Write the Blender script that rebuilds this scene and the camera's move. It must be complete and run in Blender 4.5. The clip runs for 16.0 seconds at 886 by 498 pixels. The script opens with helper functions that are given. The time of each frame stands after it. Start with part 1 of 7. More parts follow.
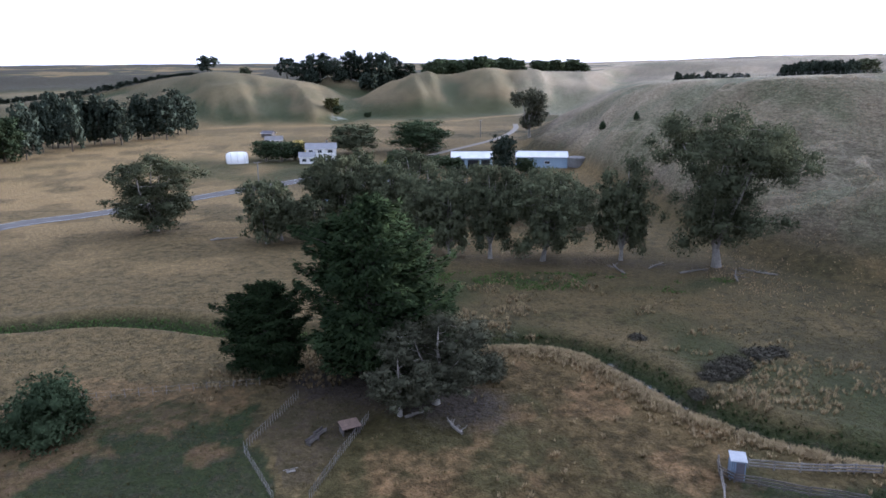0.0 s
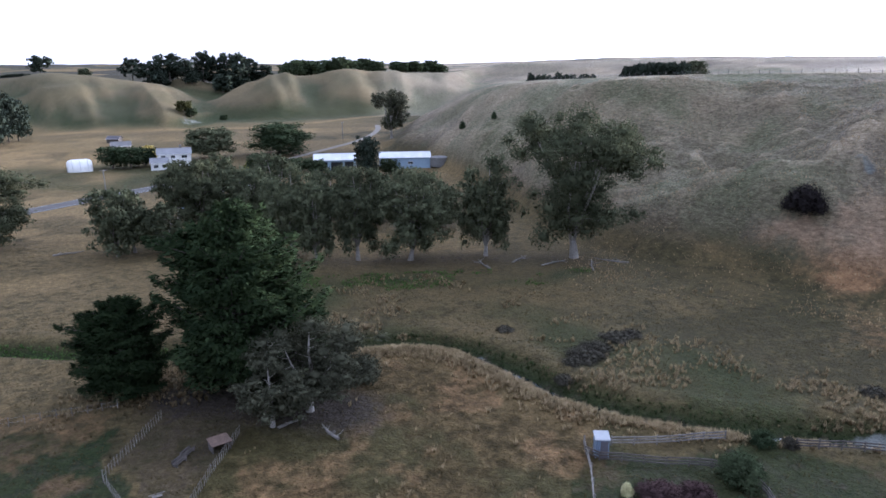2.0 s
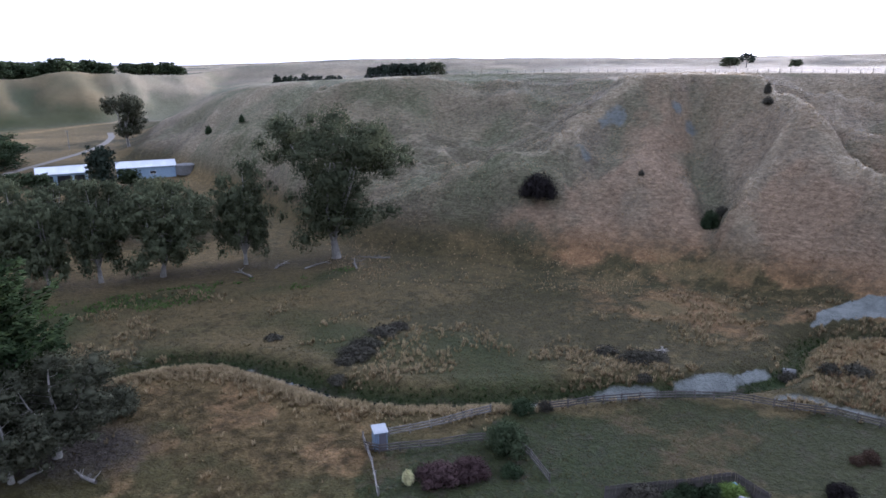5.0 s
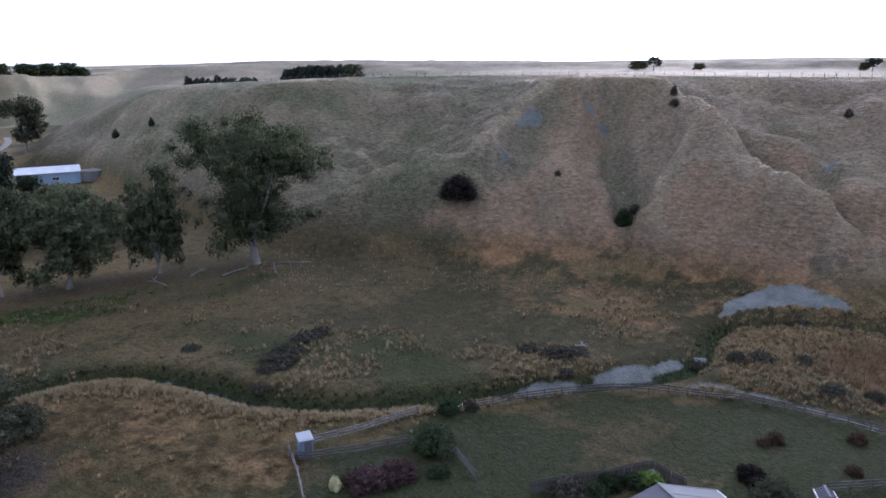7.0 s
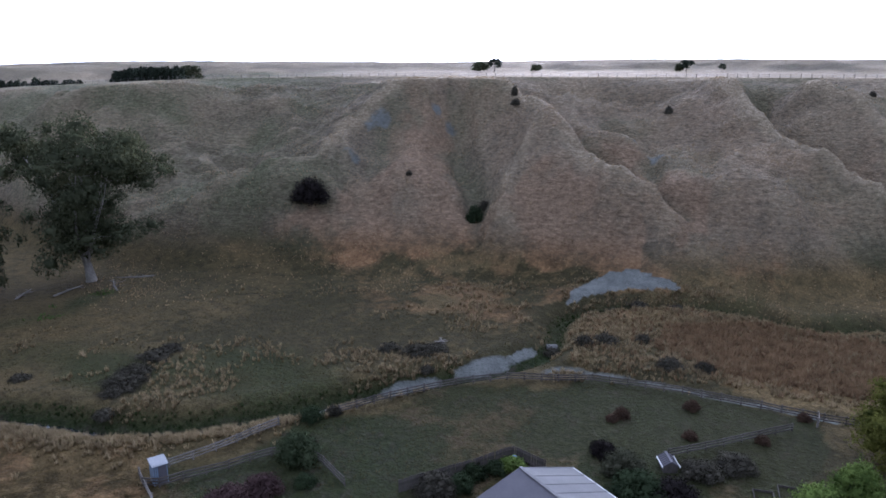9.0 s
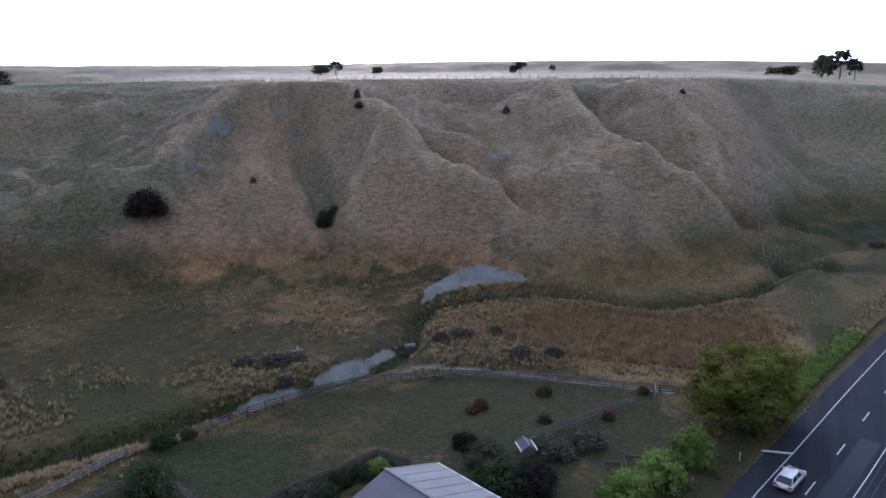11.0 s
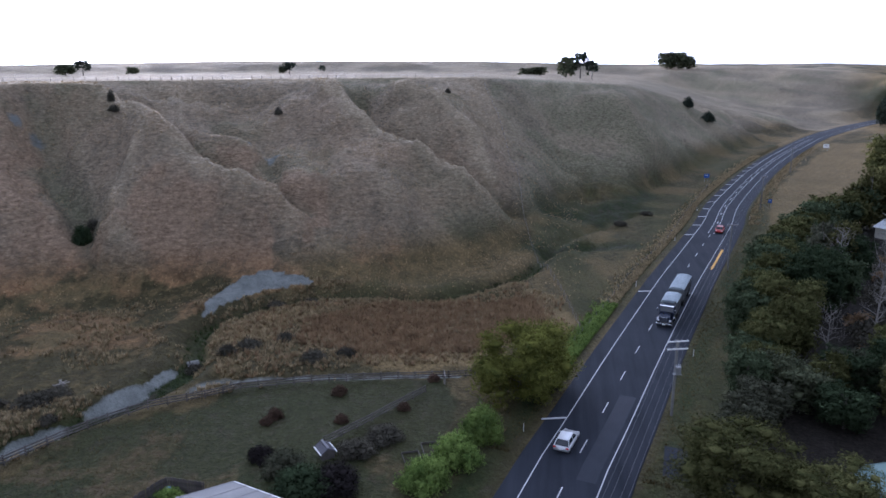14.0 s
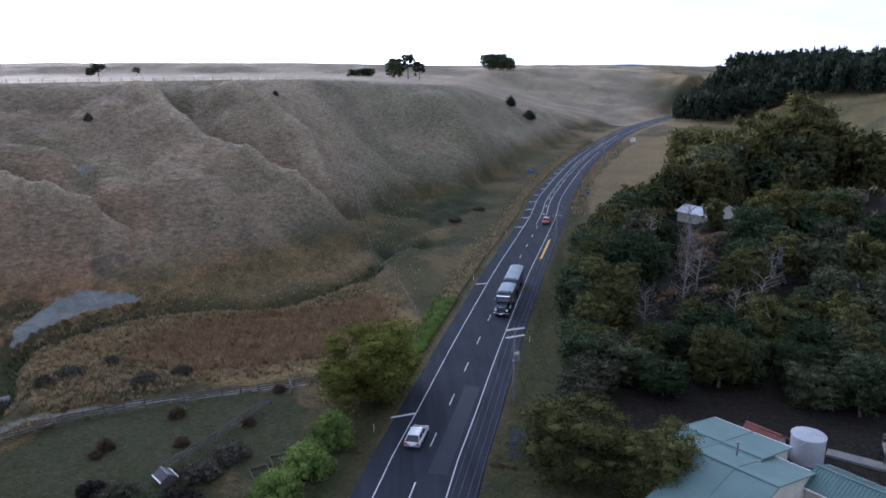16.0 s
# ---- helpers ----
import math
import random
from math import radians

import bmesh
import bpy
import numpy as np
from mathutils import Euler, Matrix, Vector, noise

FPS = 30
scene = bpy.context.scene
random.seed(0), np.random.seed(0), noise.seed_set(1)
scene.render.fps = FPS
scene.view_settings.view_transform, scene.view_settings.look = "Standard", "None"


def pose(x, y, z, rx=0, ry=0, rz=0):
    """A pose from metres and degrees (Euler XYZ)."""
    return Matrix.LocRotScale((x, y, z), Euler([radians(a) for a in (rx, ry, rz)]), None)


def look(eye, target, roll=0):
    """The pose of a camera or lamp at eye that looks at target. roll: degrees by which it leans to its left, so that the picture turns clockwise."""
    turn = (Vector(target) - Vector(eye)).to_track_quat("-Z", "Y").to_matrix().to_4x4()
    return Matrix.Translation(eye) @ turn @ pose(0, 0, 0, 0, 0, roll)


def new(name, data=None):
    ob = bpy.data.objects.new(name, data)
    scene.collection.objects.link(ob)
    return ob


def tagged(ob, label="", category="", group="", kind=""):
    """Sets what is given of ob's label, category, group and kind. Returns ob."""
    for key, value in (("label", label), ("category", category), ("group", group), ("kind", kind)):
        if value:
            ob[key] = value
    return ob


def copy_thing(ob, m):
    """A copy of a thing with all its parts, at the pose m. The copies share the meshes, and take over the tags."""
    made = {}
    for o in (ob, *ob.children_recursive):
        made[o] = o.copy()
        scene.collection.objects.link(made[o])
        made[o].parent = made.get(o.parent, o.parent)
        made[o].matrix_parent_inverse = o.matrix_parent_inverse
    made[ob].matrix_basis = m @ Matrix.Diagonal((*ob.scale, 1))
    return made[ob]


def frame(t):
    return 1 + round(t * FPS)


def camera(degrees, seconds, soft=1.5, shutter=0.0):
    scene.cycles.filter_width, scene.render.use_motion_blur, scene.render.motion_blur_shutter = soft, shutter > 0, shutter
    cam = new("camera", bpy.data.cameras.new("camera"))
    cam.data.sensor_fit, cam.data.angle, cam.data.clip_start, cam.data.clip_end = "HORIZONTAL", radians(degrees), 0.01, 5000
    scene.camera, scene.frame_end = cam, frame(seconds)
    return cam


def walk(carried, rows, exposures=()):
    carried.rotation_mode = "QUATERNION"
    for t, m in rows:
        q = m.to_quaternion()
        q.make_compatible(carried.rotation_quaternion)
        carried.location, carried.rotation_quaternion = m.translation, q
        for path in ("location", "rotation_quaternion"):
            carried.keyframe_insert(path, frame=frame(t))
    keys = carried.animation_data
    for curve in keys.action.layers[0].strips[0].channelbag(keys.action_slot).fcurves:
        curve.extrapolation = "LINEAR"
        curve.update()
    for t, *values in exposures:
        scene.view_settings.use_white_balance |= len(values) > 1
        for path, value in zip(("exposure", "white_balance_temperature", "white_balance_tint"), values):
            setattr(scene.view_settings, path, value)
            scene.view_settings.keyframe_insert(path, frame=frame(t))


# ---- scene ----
cam = camera(64.2, 16.0, 1.6)
PATH = [
    (0, (0.0, 0.0, 40.0), (1.41, 96.52, 13.89), -0.28),
    (0.5, (0.0, 0.0, 40.0), (6.02, 96.34, 13.89), -0.24),
    (1, (0.0, 0.0, 40.0), (10.66, 95.95, 13.93), -0.17),
    (1.5, (0.0, 0.0, 40.0), (15.27, 95.33, 13.96), -0.15),
    (2, (0.0, 0.0, 40.0), (19.93, 94.48, 13.98), -0.09),
    (2.5, (0.0, 0.0, 40.0), (24.53, 93.39, 14.00), -0.03),
    (3, (0.0, 0.0, 40.0), (29.06, 92.09, 14.04), 0.02),
    (3.5, (0.0, 0.0, 40.0), (33.49, 90.59, 14.07), 0.04),
    (4, (0.0, 0.0, 40.0), (37.84, 88.87, 14.11), 0.11),
    (4.5, (0.0, 0.0, 40.0), (45.31, 85.32, 14.16), 0.22),
    (4.7, (0.0, 0.0, 40.0), (47.86, 83.91, 14.14), 0.08),
    (7, (0.0, 0.0, 40.0), (59.82, 75.94, 14.41), 0.19),
    (7.5, (0.0, 0.0, 40.0), (63.55, 72.88, 14.51), 0.20),
    (8, (0.0, 0.0, 40.0), (67.39, 69.37, 14.55), 0.21),
    (8.5, (0.0, 0.0, 40.0), (71.00, 65.68, 14.58), 0.23),
    (9, (0.0, 0.0, 40.0), (74.42, 61.80, 14.65), 0.22),
    (11.3, (0.0, 0.0, 40.0), (87.17, 42.09, 14.91), -0.05),
    (11.5, (0.0, 0.0, 40.0), (87.90, 40.51, 14.84), 0.07),
    (12, (0.0, 0.0, 40.0), (89.90, 35.85, 14.87), -0.02),
    (12.5, (0.0, 0.0, 40.0), (91.69, 31.03, 14.90), -0.05),
    (13, (0.0, 0.0, 40.0), (93.25, 26.01, 14.93), -0.07),
    (13.5, (0.0, 0.0, 40.0), (94.51, 20.96, 14.94), -0.08),
    (14, (0.0, 0.0, 40.0), (95.52, 15.82, 14.99), -0.08),
    (14.5, (0.0, 0.0, 40.0), (96.24, 10.66, 15.02), -0.10),
    (15, (0.0, 0.0, 40.0), (96.70, 5.09, 15.04), -0.09),
    (15.5, (0.0, 0.0, 40.0), (96.84, -1.22, 15.08), -0.13),
    (16, (0.0, 0.0, 40.0), (96.61, -6.75, 15.10), -0.23),
]
walk(cam, [(t, look(eye, target, roll)) for t, eye, target, roll in PATH], [(0.0, 0.96, 5650, 21), (4.5, 0.88, 5600, 22), (8.0, 0.50, 5600, 22), (12.0, 0.40, 5550, 22), (16.0, 0.43, 5600, 21)])

# ---------------------------------------------------------------- light
SUN_AZ, SUN_EL = 60.0, 7.5           # degrees clockwise from +y, above the horizon
world = bpy.data.worlds.new("world")
world.use_nodes = True
scene.world = world
wt = world.node_tree
wt.nodes.clear()
sky = wt.nodes.new("ShaderNodeTexSky")
sky.sky_type = 'NISHITA'
sky.sun_disc = False
sky.sun_elevation = radians(SUN_EL)
sky.sun_rotation = radians(SUN_AZ)
sky.air_density, sky.dust_density, sky.ozone_density = 1.0, 1.0, 1.5
cloud = wt.nodes.new("ShaderNodeTexNoise")
cloud.inputs["Scale"].default_value = 3.0
cloud.inputs["Detail"].default_value = 6.0
coord = wt.nodes.new("ShaderNodeTexCoord")
squash = wt.nodes.new("ShaderNodeMapping")
squash.inputs["Scale"].default_value = (1.0, 1.0, 5.0)
ramp = wt.nodes.new("ShaderNodeMapRange")
ramp.inputs["From Min"].default_value, ramp.inputs["From Max"].default_value = 0.35, 0.6
ramp.inputs["To Min"].default_value, ramp.inputs["To Max"].default_value = 0.5, 0.75
_a, _e = radians(SUN_AZ), radians(SUN_EL)
toward = wt.nodes.new("ShaderNodeVectorMath")           # thin cloud glows round the veiled sun
toward.operation = 'DOT_PRODUCT'
toward.inputs[1].default_value = (math.sin(_a) * math.cos(_e), math.cos(_a) * math.cos(_e), math.sin(_e))
clip = wt.nodes.new("ShaderNodeMath")
clip.operation = 'MAXIMUM'
clip.inputs[1].default_value = 0.0
tight = wt.nodes.new("ShaderNodeMath")
tight.operation = 'POWER'
tight.inputs[1].default_value = 9.0
bright = wt.nodes.new("ShaderNodeMapRange")
bright.inputs["To Min"].default_value, bright.inputs["To Max"].default_value = 1.06, 13.0
veil = wt.nodes.new("ShaderNodeVectorMath")
veil.operation = 'SCALE'
veil.inputs[0].default_value = (8.9, 9.75, 11.3)
over = wt.nodes.new("ShaderNodeMix")
over.data_type = 'RGBA'
back = wt.nodes.new("ShaderNodeBackground")
back.inputs["Strength"].default_value = 0.1
wout = wt.nodes.new("ShaderNodeOutputWorld")
wt.links.new(coord.outputs["Generated"], squash.inputs["Vector"])
wt.links.new(squash.outputs[0], cloud.inputs["Vector"])
wt.links.new(cloud.outputs["Fac"], ramp.inputs["Value"])
wt.links.new(ramp.outputs[0], over.inputs["Factor"])
wt.links.new(sky.outputs[0], over.inputs["A"])
wt.links.new(coord.outputs["Generated"], toward.inputs[0])
wt.links.new(toward.outputs["Value"], clip.inputs[0])
wt.links.new(clip.outputs[0], tight.inputs[0])
wt.links.new(tight.outputs[0], bright.inputs["Value"])
wt.links.new(bright.outputs[0], veil.inputs["Scale"])
wt.links.new(veil.outputs[0], over.inputs["B"])
wt.links.new(over.outputs["Result"], back.inputs["Color"])
wt.links.new(back.outputs[0], wout.inputs["Surface"])

sun = new("sun", bpy.data.lights.new("sun", 'SUN'))
sun.data.energy, sun.data.angle, sun.data.color = 3.6, radians(3), (1.0, 0.90, 0.78)
sun.matrix_world = look((0, 0, 300), (-math.sin(_a) * 300, -math.cos(_a) * 300, 300 - math.tan(_e) * 300))

# ---------------------------------------------------------------- small tools
rng = np.random.default_rng(7)


def vnoise(x, y, seed=0):
    """Smooth value noise, 0 to 1, for numpy arrays."""
    x, y = np.asarray(x, float), np.asarray(y, float)
    xi, yi = np.floor(x), np.floor(y)
    u, v = x - xi, y - yi
    u, v = u * u * (3 - 2 * u), v * v * (3 - 2 * v)

    def h(a, b):
        s = np.sin(a * 127.1 + b * 311.7 + seed * 74.7) * 43758.5453
        return s - np.floor(s)
    return (h(xi, yi) * (1 - u) + h(xi + 1, yi) * u) * (1 - v) + (h(xi, yi + 1) * (1 - u) + h(xi + 1, yi + 1) * u) * v


def fbm(x, y, seed=0, octaves=4):
    total, amp, norm = 0.0, 1.0, 0.0
    for k in range(octaves):
        total = total + amp * vnoise(x * 2 ** k + 17 * k, y * 2 ** k - 11 * k, seed + k)
        norm, amp = norm + amp, amp * 0.5
    return total / norm


def step(a, b, x):
    t = np.clip((x - a) / (b - a), 0, 1)
    return t * t * (3 - 2 * t)


def dist_line(x, y, pts):
    """Distance of points to a polyline in plan."""
    if np.size(x) < 200:
        p = np.array(pts, float)
        a, d = p[:-1], np.diff(p, axis=0)
        qx, qy = np.asarray(x)[..., None] - a[:, 0], np.asarray(y)[..., None] - a[:, 1]
        t = np.clip((qx * d[:, 0] + qy * d[:, 1]) / (d ** 2).sum(1), 0, 1)
        return np.hypot(qx - t * d[:, 0], qy - t * d[:, 1]).min(-1)
    best = np.full(np.shape(x), 1e9)
    for (ax, ay), (bx, by) in zip(pts[:-1], pts[1:]):
        dx, dy = bx - ax, by - ay
        t = np.clip(((x - ax) * dx + (y - ay) * dy) / (dx * dx + dy * dy), 0, 1)
        best = np.minimum(best, np.hypot(x - ax - t * dx, y - ay - t * dy))
    return best


def inside(x, y, poly):
    """Whether points lie in a polygon."""
    res = np.zeros(np.shape(x), bool)
    for (ax, ay), (bx, by) in zip(poly, poly[1:] + poly[:1]):
        if ay != by:
            res ^= ((ay > y) != (by > y)) & (x < (bx - ax) * (y - ay) / (by - ay) + ax)
    return res


def smooth_line(pts, each):
    """A polyline through pts, rounded (Catmull-Rom), with a vertex about every so many metres."""
    p = np.array(pts, float)
    p = np.vstack([2 * p[0] - p[1], p, 2 * p[-1] - p[-2]])
    out = []
    for k in range(1, len(p) - 2):
        n = max(1, int(np.hypot(*(p[k + 1] - p[k])[:2]) / each))
        for s in np.arange(n) / n:
            out.append(0.5 * (2 * p[k] + (p[k + 1] - p[k - 1]) * s + (2 * p[k - 1] - 5 * p[k] + 4 * p[k + 1] - p[k + 2]) * s ** 2
                              + (3 * p[k] - p[k - 1] - 3 * p[k + 1] + p[k + 2]) * s ** 3))
    return [tuple(q) for q in out] + [tuple(p[-2])]


def bearing(az, r):
    return r * math.sin(radians(az)), r * math.cos(radians(az))


# ---------------------------------------------------------------- the lie of the land
ROAD = smooth_line([(-300, -60), (-220, -20), (-150, 70), (-118, 140), (-107, 172), (-88, 189), (-60, 221), (-25, 262), (4, 310), (34, 365), (48, 412), (52, 445)], 6)
HIGHWAY = smooth_line([(-220, -20), (-150, 18), (-80, 26), (-20, 19.5), (30, 7), (59.5, -0.8), (66.8, -2.7), (76.1, -5.5), (96, -11.3), (117, -17.7), (137, -23.9), (159, -31.2), (189, -41.0),
                       (224, -51.5), (297.5, -79.2), (375.5, -113.5), (464, -158), (570, -226), (700, -330), (840, -470)], 4)
STREAM = smooth_line([(-160, 108), (-110, 98), (-67, 103.6), (-59.7, 105.6), (-51, 106.2), (-41.5, 104.6), (-32, 101.6), (-10, 96.5), (4, 95.2), (14, 96.3), (20.3, 93.8), (23, 91.4), (25, 88.4), (28.6, 82.2), (31.4, 75.6), (35.4, 71.2), (39.1, 68.1), (43, 65.6), (47.5, 63.2), (58, 59), (65, 55.2),
                      (70, 52.5), (81, 49.5), (88, 51), (98, 55), (111, 47.5), (118, 33), (119, 21), (130, 11), (140, 5), (165, -2), (200, -20)], 3)
DITCH = [(76.5, 45.5), (79.8, 44.2), (82.3, 39), (83.8, 27.5), (85.2, 19.5), (86.6, 12.5)]
# the near hill by bearing: foot, crest, height of the crest
NEAR = np.array([(3, 420, 470, 0), (7.5, 320, 430, 2), (10, 285, 400, 8.5), (12.4, 258, 375, 17), (14.1, 235, 358, 23.5), (16, 212, 340, 28), (19.6, 178, 307, 31.3), (23.5, 154, 275, 32.8), (27.5, 146, 258, 34), (31.7, 141, 248, 35), (40, 134, 243, 35.8),
                 (60, 127, 235, 36.1), (75, 126, 240, 36.3), (83, 140, 252, 36.3), (88, 156, 300, 34.8), (95, 200, 380, 30.7), (99, 270, 430, 22), (102, 330, 480, 14), (105, 420, 530, 7), (108, 500, 560, 0)])
# the hills beyond: foot, crest, height
FAR = np.array([(-180, 420, 700, 36), (-60, 430, 680, 36), (-45, 470, 690, 4), (-32, 470, 680, 4), (-29, 460, 650, 8), (-25.2, 455, 640, 12.5), (-22.9, 450, 640, 17.9), (-21.2, 450, 640, 22.7), (-19.5, 450, 640, 26), (-16.7, 450, 630, 28.0), (-14.2, 445, 620, 26), (-11.5, 440, 610, 24), (-8.8, 450, 610, 20.5),
                (-7.7, 460, 610, 13.5), (-6.4, 480, 620, 5), (-5.3, 520, 640, 4.5), (-4.6, 520, 640, 11), (-3.7, 500, 630, 16), (-2.5, 490, 620, 18), (-1, 490, 620, 24), (1.4, 500, 640, 25.2), (4.4, 520, 660, 27.2), (6.3, 530, 690, 27.5), (10, 550, 710, 27), (12.6, 570, 720, 26.5), (15, 620, 850, 30), (17, 600, 900, 35), (30, 450, 850, 40.0),
                (50, 450, 850, 42), (65, 450, 850, 46.5), (83, 450, 850, 46), (95, 520, 900, 42), (105, 600, 950, 40), (111, 600, 900, 32), (114, 570, 740, 31), (118, 540, 720, 32), (122, 420, 700, 32), (128, 300, 660, 32), (150, 300, 600, 34), (180, 420, 700, 36)])
# spurs and gullies of the near hill: bearing and distance along each, rise, reach towards smaller and towards larger bearings
SPURS = [(((50.1, 206), (46.6, 196), (45, 190), (41.8, 173), (39.3, 164), (36.8, 160)), 6.0, 7, 14), (((34.4, 163), (31.4, 159), (29.5, 154), (28.3, 148)), 3.0, 6, 9),
         (((51.2, 205), (55.5, 193), (59.5, 167), (63.4, 150), (66.9, 143), (68.1, 138)), 6.0, 14, 5), (((57, 204), (59.2, 188), (64.5, 158), (68.6, 146)), -2.4, 3, 4),
         (((55, 142), (55.4, 136)), 4.6, 4.5, 4.5), (((57.5, 167), (54.9, 146), (54, 142)), 2.6, 2.5, 10), (((50.1, 208), (51.4, 180), (53, 158), (53.6, 148), (51.7, 136)), -3.4, 4, 3),
         (((34.6, 207), (37.2, 166), (35.2, 149), (33.3, 128)), -3.2, 9, 7), (((21.3, 236), (25.6, 236), (31.2, 226), (37.4, 216)), 2.6, 7, 7), (((33, 222), (28.3, 203)), -2.4, 8, 8), (((24, 205), (20, 185)), 2.0, 8, 8),
         (((72.1, 210), (73.9, 190), (76.2, 174), (79.4, 168), (83.1, 161), (86.2, 160)), 5.0, 14, 4), (((73.9, 219), (75.4, 203), (78.4, 191), (82, 181), (85.6, 177)), -4.2, 3.5, 6),
         (((77.8, 220), (80.5, 212), (82.7, 200), (84.6, 184)), 4, 8, 6), (((61.7, 182), (67.2, 170), (71.8, 152)), 2.2, 7, 5), (((71.8, 162), (78, 146), (83, 142)), 2.2, 8, 6),
         (((59, 222), (64, 219), (70, 217)), -2.2, 5, 5), (((41, 222), (38, 204)), -1.8, 6, 6), (((45, 172), (44.4, 152)), -1.6, 4, 5), (((47.5, 160), (46.5, 144)), 1.8, 7, 7), (((64, 195), (66.5, 176), (70, 160)), -1.8, 4, 5),
         (((85.8, 268), (90, 272), (95.4, 287)), 3.4, 14, 14), (((93, 300), (99, 260)), 4, 14, 14), (((88, 270), (94, 200)), -4, 12, 12), (((18, 300), (13, 250)), 3, 14, 14), (((26, 250), (20, 205)), 2.0, 14, 14)]

KNOLLS = [(-16, 600, -13, 500, 3, 40), (-3.4, 600, -4.6, 520, 3, 12), (-0.8, 600, -1.8, 500, 5, 20), (1.6, 600, 0.6, 510, -3, 14), (4.5, 640, 3.4, 520, 4, 22), (8.5, 650, 8, 580, 3, 22), (-24, 620, -23, 480, -4, 30), (-19.5, 610, -18, 500, -3, 18),
          (105, 620, 108, 560, 5, 40), (100, 700, 97, 560, -8, 30)]


def smoothed(table, az, col):
    a = np.linspace(-180, 180, 1441)
    v = np.interp(a, table[:, 0], table[:, col])
    k = np.hanning(13)
    v = np.convolve(np.pad(v, 6, mode="edge"), k / k.sum(), "valid")
    return np.interp(az, a, v)


def land(x, y):
    """The height of the ground."""
    x, y = np.atleast_1d(np.asarray(x, float)), np.atleast_1d(np.asarray(y, float))
    r, az = np.hypot(x, y), np.degrees(np.arctan2(x, y))
    wob = (fbm(x / 60, y / 60, 3) - 0.5) * 2
    f, c, zc = (smoothed(NEAR, az, k) for k in (1, 2, 3))
    edge = step(3, 7, az) * (1 - step(106, 108.5, az))
    u = (r + wob * 9 - f) / (c - f)
    rise = np.clip(u, 0, 1) ** 1.12
    near = zc * rise
    slope = step(0.02, 0.25, u) * (1 - step(0.8, 1.0, u))
    wx, wy = x + (fbm(x / 18, y / 18, 21) - 0.5) * 8, y + (fbm(x / 18, y / 18, 22) - 0.5) * 8
    face = step(0.0, 0.2, u) * (1 - step(0.88, 1.03, u))
    on = (face > 0) & (edge > 0)
    if on.any():
        px, py, pa, add = wx[on], wy[on], np.degrees(np.arctan2(wx[on], wy[on])), 0.0
        for ends, h, left, right in SPURS:
            d = dist_line(px, py, [bearing(a, q) for a, q in ends])
            line = np.array(ends)[np.argsort([q for _, q in ends])]
            w = left + (right - left) * step(-1.2, 1.2, pa - np.interp(np.hypot(px, py), line[:, 1], line[:, 0]))
            add = add + h * 1.65 * np.exp(0.45 - np.sqrt((d / w) ** 2 + 0.2))          # a crest with falling flanks, not a swell
        rills = 1 - np.abs(fbm(pa * 0.55 + 0.02 * r[on], r[on] / 70, 15, 3) * 2 - 1) * 2
        slump = 1 - step(40, 48, pa)
        lumps = (1 - np.abs(fbm(px / 26, py / 26, 5) * 2 - 1) * 2) * 2.0 + (1 - np.abs(fbm(px / 13, py / 13, 8) * 2 - 1) * 2) * 2.8 * slump + (fbm(px / 8, py / 8, 9) - 0.5) * (2.0 + 1.4 * slump) + rills * (1.6 - 0.9 * slump)
        high = near[on] + add * face[on]
        tread = np.sin(6.283 * (high / 1.15 + 1.6 * fbm(px / 11, py / 11, 19, 3))) * 0.13 * step(0.4, 0.6, fbm(px / 30, py / 30, 20, 2))
        near[on] = high + slope[on] * (lumps + tread)
    near = np.minimum(near, zc + 0.25) - (2.2 + 8 * (1 - step(33, 44, az))) * step(1.05, 1.7, u)
    near = np.maximum(near, 0) * edge
    f, c, zc = (smoothed(FAR, az, k) for k in (1, 2, 3))
    u = (r + wob * 25 - f) / (c - f)
    far = zc * step(0, 1, u) ** 0.85
    rough = fbm(x / 110, y / 110, 31)
    ridge = 1 - np.abs(rough * 2 - 1) * 2.2
    far = far + step(0.0, 0.4, u) * (1 - step(0.75, 1.0, u)) * ridge * 3
    folds = 1 - np.abs(fbm(az * 0.33 + r / 260, r / 240, 33, 3) * 2 - 1) * 2.4
    far = far + folds * 3.4 * step(0.05, 0.35, u) * (1 - step(0.62, 0.98, u)) * (az < 14) * (az > -40)
    for a0, r0, a1, r1, h, w in KNOLLS:
        d = dist_line(x + wob * 12, y, [bearing(a0, r0), bearing(a1, r1)])
        far = far + h * np.exp(-(d / w) ** 2) * step(0.0, 0.3, u)
    fold = 1 - np.abs(fbm(x / 330, y / 330, 41) * 2 - 1) * 2.4
    west = 1 - step(12, 30, az)
    beyond = (17 - 6 * west) + fold * (11 - 3 * west) + (fbm(x / 150, y / 150, 43) - 0.5) * (9 - 3 * west) + (12 - 19 * west) * step(1100, 3800, r) + 10 * step(14, 24, az) * (1 - step(108, 114, az))
    dip = np.where((az > 12) & (az < 112), zc - 9 * np.exp(-((u - 1.45) / 0.25) ** 2), zc + (9 - zc) * step(1.0, 1.9, u))
    far = np.where(u < 1, far, dip + (beyond - dip) * step(1.6, 3.2, u))
    bench = step(-13.5, -11, az) * (1 - step(-2, 0, az))                         # the wooded rise behind the notch
    far = np.maximum(far, bench * (17 * np.exp(-((r - 700) / 62) ** 2) + 7 * np.exp(-((az + 7.6) / 1.5) ** 2 - ((r - 690) / 40) ** 2)))
